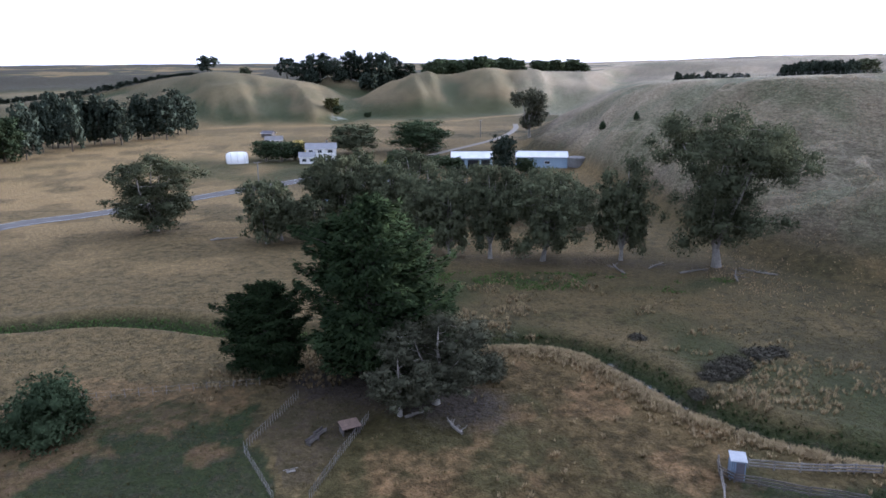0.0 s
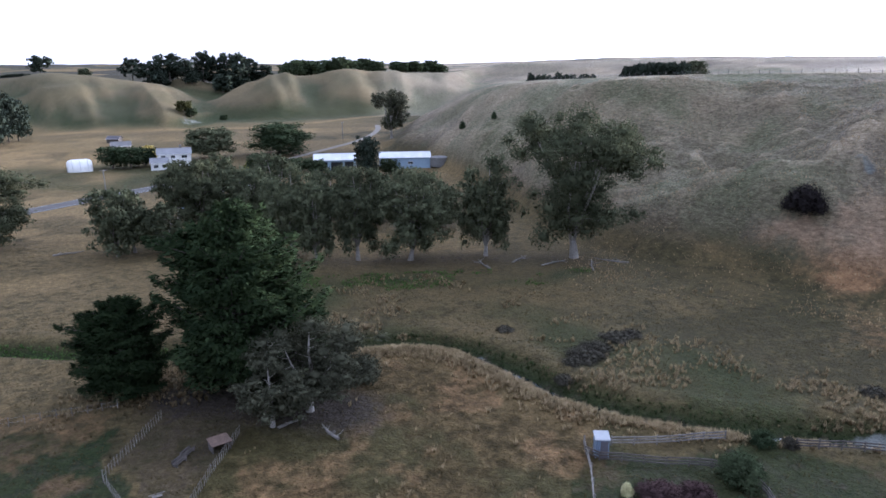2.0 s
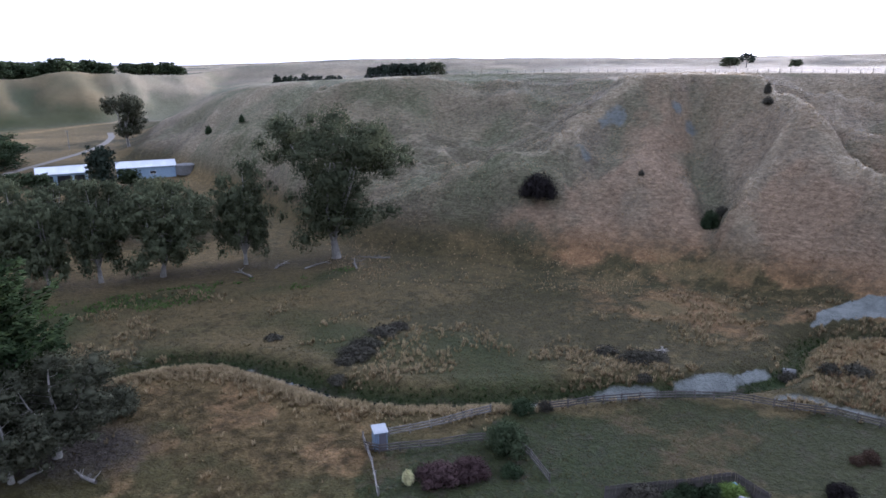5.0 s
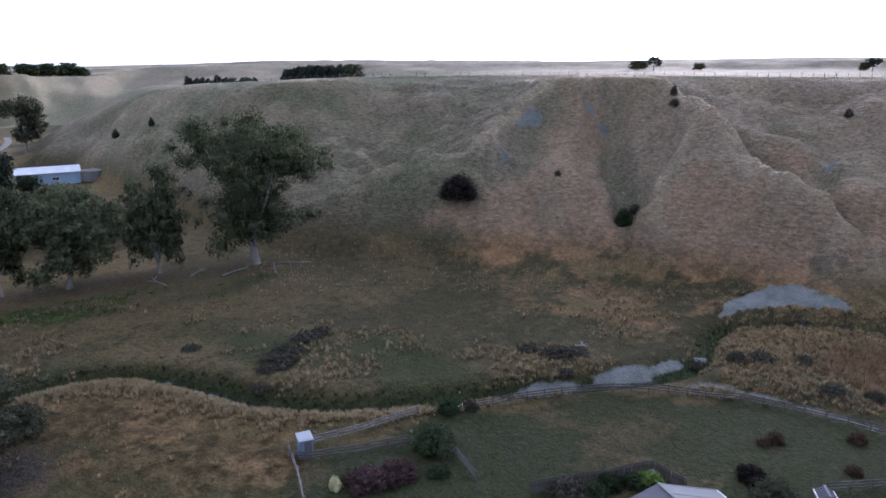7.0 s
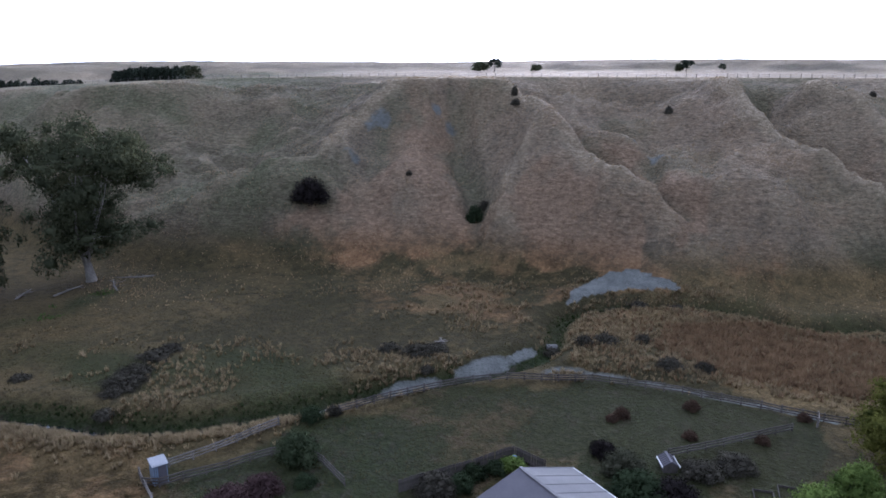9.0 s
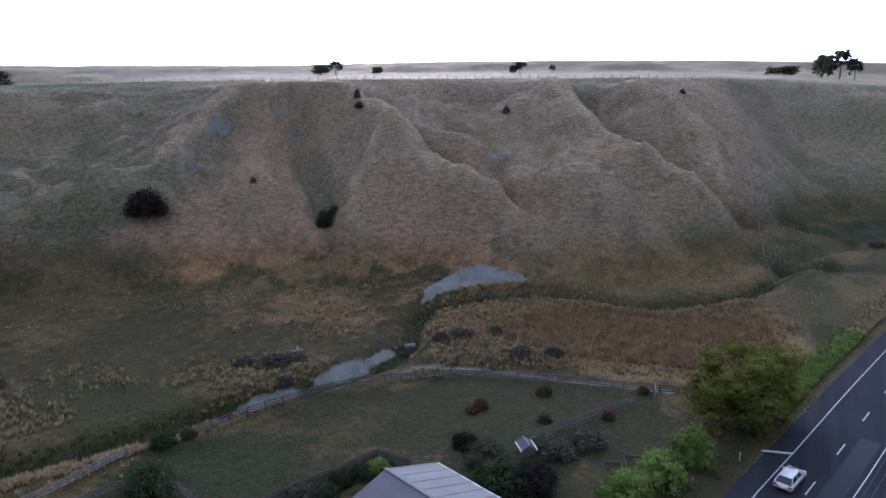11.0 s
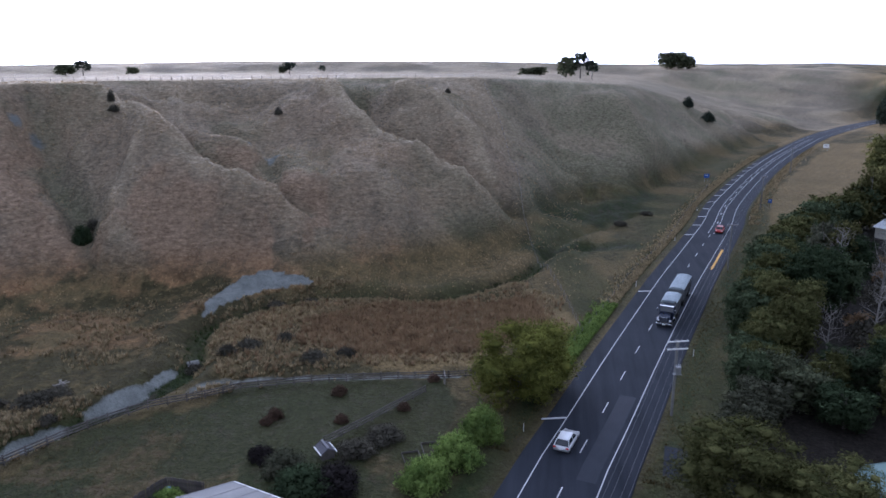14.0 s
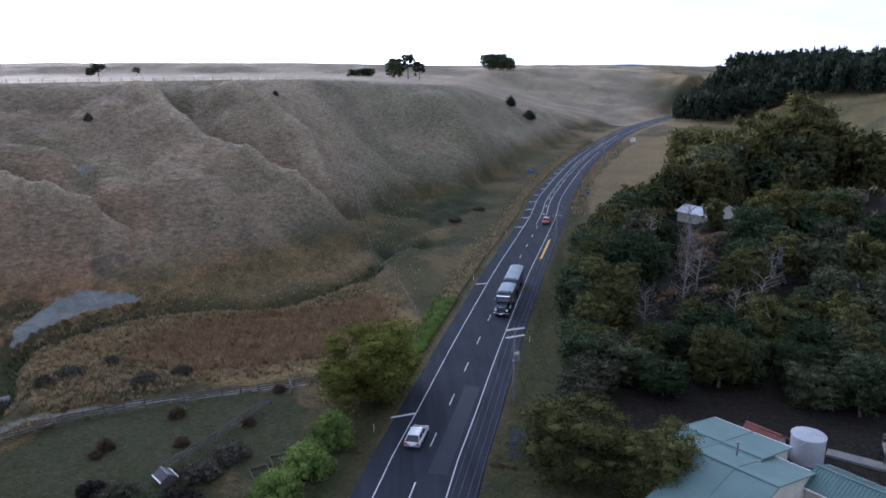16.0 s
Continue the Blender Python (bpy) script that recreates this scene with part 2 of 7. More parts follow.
    z = np.maximum(near, far) + 2.0 * np.exp(-np.abs(near - far) / 2.0) * step(2, 10, np.minimum(near, far))
    flat = step(8, 30, np.minimum(dist_line(x, y, ROAD), dist_line(x, y, HIGHWAY)))
    low = 1 - step(1.5, 6, z)
    z = z + low * flat * (fbm(x / 22, y / 22, 51) - 0.5) * 1.3 + flat * (fbm(x / 3.2, y / 3.2, 61) - 0.5) * 0.3
    hollow = np.exp(-((az - 94) / 4.5) ** 2) * np.exp(-((r - 172) / 38) ** 2)
    z = z + hollow * (fbm(x / 12, y / 7, 55) - 0.5) * 5 * flat
    for a0, r0, a1, r1, deep, w in ((88.8, 156, 96.1, 164, 1.7, 2.4), (89.5, 187, 95.7, 211, 1.8, 5.0)):
        z = z - deep * np.exp(-(dist_line(wx, wy, [bearing(a0, r0), bearing(a1, r1)]) / w) ** 2) * flat
    ds = dist_line(x, y, STREAM)
    z = z - 1.6 * np.exp(-(ds / 2.1) ** 2) * (1 - step(2, 9, z))
    z = z + 0.5 * np.exp(-((ds - 4.5) / 2.0) ** 2) * low * flat
    z = z - 0.7 * np.exp(-(dist_line(x, y, DITCH) / 1.3) ** 2)
    # the cut bank above the stream
    bank = np.exp(-(dist_line(x, y, [(106, 58.5), (112, 57.5), (117.5, 54.5), (119.5, 47)]) / 4.5) ** 2)
    z = z + 1.4 * bank * step(2.5, 5.5, ds)
    r_road = np.minimum(dist_line(x, y, ROAD), dist_line(x, y, HIGHWAY))
    return np.where(r_road < 30, z * step(6.5, 30, r_road), z)


def ground_z(x, y):
    return float(land(np.array([x]), np.array([y]))[0])


# ---------------------------------------------------------------- materials
def material(name, rough=0.8, metal=0.0):
    m = bpy.data.materials.new(name)
    m.use_nodes = True
    b = m.node_tree.nodes["Principled BSDF"]
    b.inputs["Roughness"].default_value, b.inputs["Metallic"].default_value = rough, metal
    b.inputs["Specular IOR Level"].default_value = 0.3
    return m, m.node_tree, b


def node(t, kind, **values):
    n = t.nodes.new(kind)
    for key, value in values.items():
        n.inputs[key.replace("_", " ")].default_value = value
    return n


def mixed(t, fac, a, b):
    """A colour mix; fac, a and b are sockets or values."""
    n = t.nodes.new("ShaderNodeMix")
    n.data_type = 'RGBA'
    for key, v in (("Factor", fac), ("A", a), ("B", b)):
        if isinstance(v, bpy.types.NodeSocket):
            t.links.new(v, n.inputs[key])
        elif key == "Factor":
            n.inputs[key].default_value = v
        else:
            n.inputs[key].default_value = (*v, 1)
    return n.outputs["Result"]


def noise_of(t, scale, detail=4.0, lo=0.35, hi=0.65, vec=None, rough=0.55):
    n = node(t, "ShaderNodeTexNoise", Scale=scale, Detail=detail, Roughness=rough)
    if vec is None:
        vec = t.nodes.new("ShaderNodeTexCoord").outputs["Object"]
    t.links.new(vec, n.inputs["Vector"])
    r = node(t, "ShaderNodeMapRange", From_Min=lo, From_Max=hi)
    t.links.new(n.outputs["Fac"], r.inputs["Value"])
    return r.outputs[0]


def bumped(t, b, height, strength=0.5, distance=0.1):
    n = node(t, "ShaderNodeBump", Strength=strength, Distance=distance)
    t.links.new(height, n.inputs["Height"])
    t.links.new(n.outputs[0], b.inputs["Normal"])


def math_of(t, op, a, b=None):
    n = t.nodes.new("ShaderNodeMath")
    n.operation = op
    for k, v in enumerate((a, b)):
        if isinstance(v, bpy.types.NodeSocket):
            t.links.new(v, n.inputs[k])
        elif v is not None:
            n.inputs[k].default_value = v
    return n.outputs[0]


def simple(name, a, b, scale=3.0, rough=0.8, metal=0.0, bump=0.3, fine=20.0, dist=0.03):
    """Two tones of one stuff, blotched at two scales, with a fine relief."""
    m, t, p = material(name, rough, metal)
    big, small = noise_of(t, scale), noise_of(t, fine, 3)
    half = math_of(t, 'ADD', math_of(t, 'MULTIPLY', big, 0.6), math_of(t, 'MULTIPLY', small, 0.4))
    t.links.new(mixed(t, half, a, b), p.inputs["Base Color"])
    if bump:
        bumped(t, p, small, bump, dist)
    return m


def leafy(name, dark, light, glow=0.25, rough=0.65):
    m, t, p = material(name, rough)
    p.inputs["Specular IOR Level"].default_value = 0.0
    geo = t.nodes.new("ShaderNodeNewGeometry")
    blotch = noise_of(t, 0.5, 3)
    fac = math_of(t, 'ADD', math_of(t, 'MULTIPLY', geo.outputs["Random Per Island"], 0.45), math_of(t, 'MULTIPLY', blotch, 0.5))
    col = mixed(t, fac, dark, light)
    info = t.nodes.new("ShaderNodeObjectInfo")
    hsv = node(t, "ShaderNodeHueSaturation")
    vary = node(t, "ShaderNodeMapRange", To_Min=0.95, To_Max=1.45)
    t.links.new(info.outputs["Random"], vary.inputs["Value"])
    t.links.new(vary.outputs[0], hsv.inputs["Value"])
    t.links.new(col, hsv.inputs["Color"])
    t.links.new(hsv.outputs[0], p.inputs["Base Color"])
    tr = t.nodes.new("ShaderNodeBsdfTranslucent")
    t.links.new(hsv.outputs[0], tr.inputs["Color"])
    mx = node(t, "ShaderNodeMixShader", Fac=glow)
    t.links.new(p.outputs[0], mx.inputs[1])
    t.links.new(tr.outputs[0], mx.inputs[2])
    t.links.new(mx.outputs[0], t.nodes["Material Output"].inputs["Surface"])
    return m


def ground_material():
    m, t, p = material("pasture", 0.95)
    p.inputs["Specular IOR Level"].default_value = 0.1
    pos = t.nodes.new("ShaderNodeTexCoord").outputs["Object"]
    zone, zone2 = t.nodes.new("ShaderNodeAttribute"), t.nodes.new("ShaderNodeAttribute")
    zone.attribute_name, zone2.attribute_name = "zone", "zone2"
    s1, s2 = t.nodes.new("ShaderNodeSeparateColor"), t.nodes.new("ShaderNodeSeparateColor")
    t.links.new(zone.outputs["Color"], s1.inputs[0])
    t.links.new(zone2.outputs["Color"], s2.inputs[0])
    dry, green, fern = s1.outputs[0], s1.outputs[1], s1.outputs[2]
    silt, bare, steep = s2.outputs[0], s2.outputs[1], s2.outputs[2]
    more = t.nodes.new("ShaderNodeAttribute")
    more.attribute_name = "zone3"
    s3 = t.nodes.new("ShaderNodeSeparateColor")
    t.links.new(more.outputs["Color"], s3.inputs[0])
    hill, shaded_litter, golden = s3.outputs[0], s3.outputs[1], s3.outputs[2]
    big, mid, fine = noise_of(t, 0.035, 4), noise_of(t, 0.5, 6, 0.33, 0.67, None, 0.7), noise_of(t, 2.6, 5, 0.3, 0.7, None, 0.65)
    tuft = node(t, "ShaderNodeTexVoronoi", Scale=1.25)
    clump = node(t, "ShaderNodeTexVoronoi", Scale=3.4)
    warp = node(t, "ShaderNodeTexNoise", Scale=0.8, Detail=3.0)
    t.links.new(pos, warp.inputs["Vector"])
    bent = node(t, "ShaderNodeVectorMath")
    bent.operation = 'ADD'
    t.links.new(pos, bent.inputs[0])
    t.links.new(warp.outputs["Color"], bent.inputs[1])
    t.links.new(bent.outputs[0], tuft.inputs["Vector"])
    t.links.new(bent.outputs[0], clump.inputs["Vector"])
    # terracettes: level trodden steps that follow the contour
    level = node(t, "ShaderNodeMapping")
    level.inputs["Scale"].default_value = (0.42, 0.42, 1.6)
    t.links.new(pos, level.inputs["Vector"])
    tread = noise_of(t, 1.5, 7, 0.36, 0.66, level.outputs[0], 0.7)
    base = mixed(t, mid, (0.035, 0.031, 0.015), (0.069, 0.056, 0.026))
    base = mixed(t, math_of(t, 'MULTIPLY', big, 0.5), base, (0.052, 0.047, 0.023))
    base = mixed(t, golden, base, mixed(t, mid, (0.034, 0.026, 0.010), (0.070, 0.048, 0.019)))
    base = mixed(t, hill, base, mixed(t, tread, (0.100, 0.084, 0.058), (0.215, 0.178, 0.126)))
    straw = mixed(t, fine, (0.125, 0.088, 0.040), (0.250, 0.180, 0.086))
    straw = mixed(t, hill, straw, mixed(t, tread, (0.215, 0.173, 0.112), (0.385, 0.315, 0.215)))
    lush = mixed(t, fine, (0.015, 0.024, 0.009), (0.036, 0.049, 0.017))
    lush = mixed(t, hill, lush, mixed(t, tread, (0.082, 0.086, 0.050), (0.180, 0.176, 0.104)))
    rust = mixed(t, mid, (0.120, 0.068, 0.034), (0.265, 0.158, 0.078))
    rust = mixed(t, hill, rust, mixed(t, tread, (0.165, 0.115, 0.073), (0.335, 0.240, 0.158)))
    grey = mixed(t, mid, (0.100, 0.108, 0.100), (0.185, 0.194, 0.180))
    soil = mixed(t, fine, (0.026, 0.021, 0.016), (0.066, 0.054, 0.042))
    # leaf litter under the wood, near black with the trees' shade painted in
    soil = mixed(t, shaded_litter, soil, mixed(t, fine, (0.010, 0.009, 0.007), (0.030, 0.025, 0.020)))

    def eased(amount, grain, k=0.55, lo=0.25, hi=0.75):
        """A zone's edge, broken up by a grain."""
        v = math_of(t, 'ADD', amount, math_of(t, 'MULTIPLY', math_of(t, 'SUBTRACT', grain, 0.5), k))
        n = node(t, "ShaderNodeMapRange", From_Min=lo, From_Max=hi)
        t.links.new(v, n.inputs["Value"])
        return n.outputs[0]
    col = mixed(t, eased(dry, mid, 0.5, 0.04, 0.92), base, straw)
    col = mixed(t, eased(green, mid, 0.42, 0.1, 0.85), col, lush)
    col = mixed(t, eased(fern, mid, 0.4, 0.1, 0.9), col, rust)
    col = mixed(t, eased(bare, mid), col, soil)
    col = mixed(t, eased(silt, mid, 0.35, 0.3, 0.72), col, grey)
    # each tuft stands paler than the gaps between
    both = math_of(t, 'ADD', math_of(t, 'MULTIPLY', tuft.outputs["Distance"], 0.9), math_of(t, 'MULTIPLY', clump.outputs["Distance"], 0.7))
    speck = node(t, "ShaderNodeMapRange", From_Min=0.25, From_Max=1.15, To_Min=1.2, To_Max=0.74)
    t.links.new(both, speck.inputs["Value"])
    hsv = node(t, "ShaderNodeHueSaturation")
    t.links.new(speck.outputs[0], hsv.inputs["Value"])
    t.links.new(col, hsv.inputs["Color"])
    t.links.new(mixed(t, eased(silt, mid, 0.35, 0.3, 0.72), hsv.outputs[0], grey), p.inputs["Base Color"])          # bare silt has no tufts
    h = math_of(t, 'ADD', math_of(t, 'MULTIPLY', fine, 0.4), math_of(t, 'MULTIPLY', mid, 0.6))
    h = math_of(t, 'SUBTRACT', h, math_of(t, 'MULTIPLY', both, 0.9))
    h = math_of(t, 'ADD', h, math_of(t, 'MULTIPLY', math_of(t, 'MULTIPLY', tread, steep), 1.4))
    bumped(t, p, h, 0.8, 0.24)
    return m


M_GROUND = ground_material()
M_EUC = leafy("gum_leaves", (0.036, 0.043, 0.026), (0.112, 0.122, 0.070))
M_GREY = leafy("grey_gum_leaves", (0.036, 0.039, 0.026), (0.105, 0.106, 0.070))
M_CYPRESS = leafy("cypress_sprays", (0.011, 0.018, 0.010), (0.038, 0.056, 0.024), 0.12)
M_PINE = leafy("pine_needles", (0.020, 0.027, 0.021), (0.046, 0.057, 0.040), 0.15)
M_BROAD = leafy("broad_leaves", (0.018, 0.027, 0.015), (0.052, 0.072, 0.037))
M_LIME = leafy("yellow_green_leaves", (0.046, 0.058, 0.016), (0.215, 0.212, 0.049), 0.3)
M_BRIGHT = leafy("bright_green_leaves", (0.056, 0.095, 0.024), (0.235, 0.315, 0.085), 0.3)
M_OLIVE = leafy("olive_leaves", (0.026, 0.031, 0.012), (0.108, 0.106, 0.041), 0.25)
M_TAWNY = leafy("tawny_olive_leaves", (0.038, 0.040, 0.016), (0.130, 0.124, 0.050), 0.3)
M_GREEN = leafy("mid_green_leaves", (0.026, 0.038, 0.020), (0.080, 0.100, 0.054), 0.25)
M_YELLOW = leafy("golden_leaves", (0.26, 0.21, 0.06), (0.55, 0.46, 0.16), 0.35)
M_CREAMY = leafy("cream_flowers", (0.26, 0.25, 0.12), (0.62, 0.58, 0.36), 0.3)
M_SCRUB = leafy("twiggy_scrub", (0.034, 0.032, 0.025), (0.095, 0.087, 0.067), 0.1)
M_TWIG = leafy("bare_twigs", (0.014, 0.012, 0.012), (0.034, 0.029, 0.028), 0.1)
M_PURPLE = leafy("purple_leaves", (0.046, 0.030, 0.030), (0.095, 0.060, 0.058), 0.2)
M_RUSTB = leafy("rusty_fronds", (0.125, 0.083, 0.048), (0.29, 0.195, 0.11), 0.5)
M_BRUSH = leafy("rusty_brush", (0.050, 0.034, 0.026), (0.125, 0.080, 0.056), 0.2)
M_STRAW = leafy("straw_blades", (0.165, 0.128, 0.074), (0.33, 0.258, 0.152), 0.4, 0.9)
M_BLADE = leafy("olive_blades", (0.050, 0.041, 0.020), (0.105, 0.083, 0.040), 0.5, 0.8)
M_LUSH = leafy("lush_grass_blades", (0.040, 0.078, 0.022), (0.090, 0.15, 0.045), 0.5, 0.7)
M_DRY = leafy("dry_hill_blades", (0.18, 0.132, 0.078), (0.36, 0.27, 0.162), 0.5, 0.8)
M_RUSH = leafy("green_rushes", (0.018, 0.030, 0.012), (0.050, 0.072, 0.028), 0.5, 0.7)
M_BARK = simple("pale_bark", (0.13, 0.12, 0.105), (0.30, 0.28, 0.25), 0.8, 0.85, 0, 0.5, 6)
M_DBARK = simple("dark_bark", (0.05, 0.042, 0.035), (0.12, 0.10, 0.085), 0.8, 0.9, 0, 0.6, 6)
M_DEAD = simple("bleached_wood", (0.12, 0.11, 0.098), (0.24, 0.222, 0.20), 1.0, 0.85, 0, 0.5, 8)

# ---------------------------------------------------------------- builders
def mesh_of(name, verts, faces, mat, smooth=False):
    me = bpy.data.meshes.new(name)
    me.from_pydata([tuple(map(float, v)) for v in verts] if not isinstance(verts, np.ndarray) else verts.tolist(), [], faces if not isinstance(faces, np.ndarray) else faces.tolist())
    if mat is not None:
        me.materials.append(mat)
    if smooth:
        me.shade_smooth()
    return me


def part(name, bm, mat, parent=None, label="", smooth=False):
    """Links a bmesh, or (vertices, faces), as one mesh object under a thing or a part."""
    if isinstance(bm, bpy.types.Mesh):
        me = bm
    elif isinstance(bm, tuple):
        me = mesh_of(name, bm[0], bm[1], mat, smooth or len(bm) > 2)
        if len(bm) > 2:
            me.normals_split_custom_set_from_vertices(bm[2].tolist())
    else:
        me = bpy.data.meshes.new(name)
        bm.to_mesh(me)
        bm.free()
        me.materials.append(mat)
        if smooth:
            me.shade_smooth()
    ob = new(name, me)
    if parent is not None:
        ob.parent = parent
    return tagged(ob, label)


def thing(name, label, category, x, y, z=None, turn=0.0, group="", kind=""):
    ob = new(name)
    ob.empty_display_size = 0.5
    ob.matrix_basis = pose(x, y, ground_z(x, y) if z is None else z, 0, 0, turn)
    return tagged(ob, label, category, group, kind)

# ---------------------------------------------------------------- ground
def build_ground():
    az = np.concatenate([np.arange(-46, 136, 0.32), np.arange(136, 314, 2.0)])
    rr = np.concatenate([[6, 14, 24, 34, 42], np.arange(46, 122, 1.15), np.arange(122, 260, 0.75), 260 * 1.0195 ** np.arange(1, 151)])
    rr[-1] = 4700
    A, R = np.meshgrid(np.radians(az), rr)
    x, y = (R * np.sin(A)).ravel(), (R * np.cos(A)).ravel()
    z = land(x, y)
    na, nr = len(az), len(rr)
    i = np.arange(nr - 1)[:, None] * na + np.arange(na)[None]
    j = np.arange(nr - 1)[:, None] * na + (np.arange(na) + 1)[None] % na
    quads = np.stack([i, i + na, j + na, j], -1).reshape(-1, 4)
    verts = np.stack([x, y, z], -1)
    hub = len(verts)
    verts = np.vstack([verts, [0, 0, ground_z(0.1, 0.1)]])
    fan = np.stack([np.arange(na), (np.arange(na) + 1) % na, np.full(na, hub)], -1)
    me = bpy.data.meshes.new("ground")
    me.from_pydata(verts.tolist(), [], quads.tolist() + fan.tolist())
    me.materials.append(M_GROUND)
    me.shade_smooth()
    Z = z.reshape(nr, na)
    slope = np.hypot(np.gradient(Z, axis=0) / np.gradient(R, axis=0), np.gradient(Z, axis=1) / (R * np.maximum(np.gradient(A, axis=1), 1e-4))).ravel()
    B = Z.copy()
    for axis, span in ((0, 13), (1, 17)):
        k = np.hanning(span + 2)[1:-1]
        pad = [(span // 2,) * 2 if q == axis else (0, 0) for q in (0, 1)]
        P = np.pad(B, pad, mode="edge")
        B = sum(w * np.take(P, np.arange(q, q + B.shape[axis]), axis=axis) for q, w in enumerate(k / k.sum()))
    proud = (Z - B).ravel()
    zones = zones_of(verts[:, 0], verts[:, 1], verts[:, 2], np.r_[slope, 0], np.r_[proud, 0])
    for name, cols in zip(("zone", "zone2", "zone3"), zones):
        at = me.attributes.new(name, 'FLOAT_COLOR', 'POINT')
        at.data.foreach_set("color", np.hstack([cols, np.ones((len(cols), 1))]).astype(np.float32).ravel())
    tagged(new("ground", me), "dry rolling pasture with greener hollows and trodden hill slopes", "ground", kind="structure")


FERN = [(80, 43), (90, 50), (100, 53), (113, 44), (117, 30), (118, 20), (131, 8), (120, -2), (108, -2), (93, 8), (88, 18), (86, 28)]
BRACKEN = [(94, 38), (104, 40), (113, 30), (117, 12), (122, 4), (106, 0), (95, 10), (90, 24)]
PADDOCK = [(-75, 40), (-14, 45), (-15.5, 58), (-20, 66), (-20, 76), (-24, 78), (-60, 72)]
YARD = [(28, 63), (42, 59), (50, 57), (64, 52), (78, 39), (86, 14), (78, 10), (60, 14), (40, 25), (20, 40), (22, 52)]
FRONT = [(-12, 56), (-8, 73), (3, 92.5), (14, 94), (20, 91.5), (24, 86), (27, 80.5), (30, 73.5), (34, 69), (30, 62), (20, 40), (0, 40)]
WEDGES = [[bearing(a, r) for a, r in line] for line in (((44.9, 165), (47.2, 187), (49.3, 172), (51.2, 152), (52.2, 143), (49.7, 137), (41.1, 139), (40.5, 147)), ((54.2, 141), (56.8, 150), (58.6, 159), (62.3, 156), (66.5, 140), (67.7, 136), (65.9, 130), (60.3, 132), (56.1, 136)))]          # faces between spurs, rank with rusty bracken
HILL_FERN = [bearing(a, r) for a, r in ((36, 150), (44, 152), (47, 200), (52, 205), (53, 150), (57, 145), (58, 205), (66, 200), (72, 150), (70, 136), (52, 136), (40, 138))]


SLIP = [(101.4, 57.4), (104.9, 56.2), (109.9, 54.2), (113.9, 51.5), (116.9, 47.1), (118.3, 43.3), (119.6, 46.2), (118.6, 52.6), (115.6, 56.6), (111.6, 58.6), (106.0, 58.2)]


def silt_of(x, y):
    """How far the ground is pale bare silt: stream pools gone dry, the cut bank, slips on the hill."""
    wob = (fbm(x / 4, y / 4, 79) - 0.5) * 3
    silt = np.zeros_like(x)
    for cx, cy, sx, sy, turn in ((62.8, 57.4, 3.9, 1.15, -27), (73.3, 53.3, 4.6, 1.3, -17), (80.6, 51.8, 3.0, .7, -8), (23.6, 90.3, 2.2, .6, -50), (35.3, 71.3, 1.3, .5, -45)):
        c, s = math.cos(radians(turn)), math.sin(radians(turn))
        u, v = ((x - cx) * c + (y - cy) * s) / sx, (-(x - cx) * s + (y - cy) * c) / sy
        silt = np.maximum(silt, 1.1 - 0.6 * np.hypot(u + wob * 0.12, v + wob * 0.3) ** 2)
    for a, d, w in ((45.2, 185, 2.3), (44.4, 183, 1.8), (42.9, 164, 1.5), (49.6, 189, 1.5), (50.9, 186, 1.9), (64.4, 183, 1.7), (65.8, 177, 2.1), (67.2, 171, 1.6), (77.4, 188, 1.6), (-7.8, 478, 4.5), (-7.2, 480, 4.0)):
        cx, cy = bearing(a, d)
        silt = np.maximum(silt, 0.85 - 0.45 * np.hypot(x + wob - cx, y - wob - cy) / w)
    silt = np.maximum(silt, 0.95 * inside(x + wob * 0.22, y + wob * 0.22, SLIP))
    silt = np.maximum(silt, (0.72 - 0.3 * np.abs(wob)) * np.exp(-(dist_line(x, y, DITCH) / 0.85) ** 2))
    silt = np.clip(silt, 0, 1)
    return silt


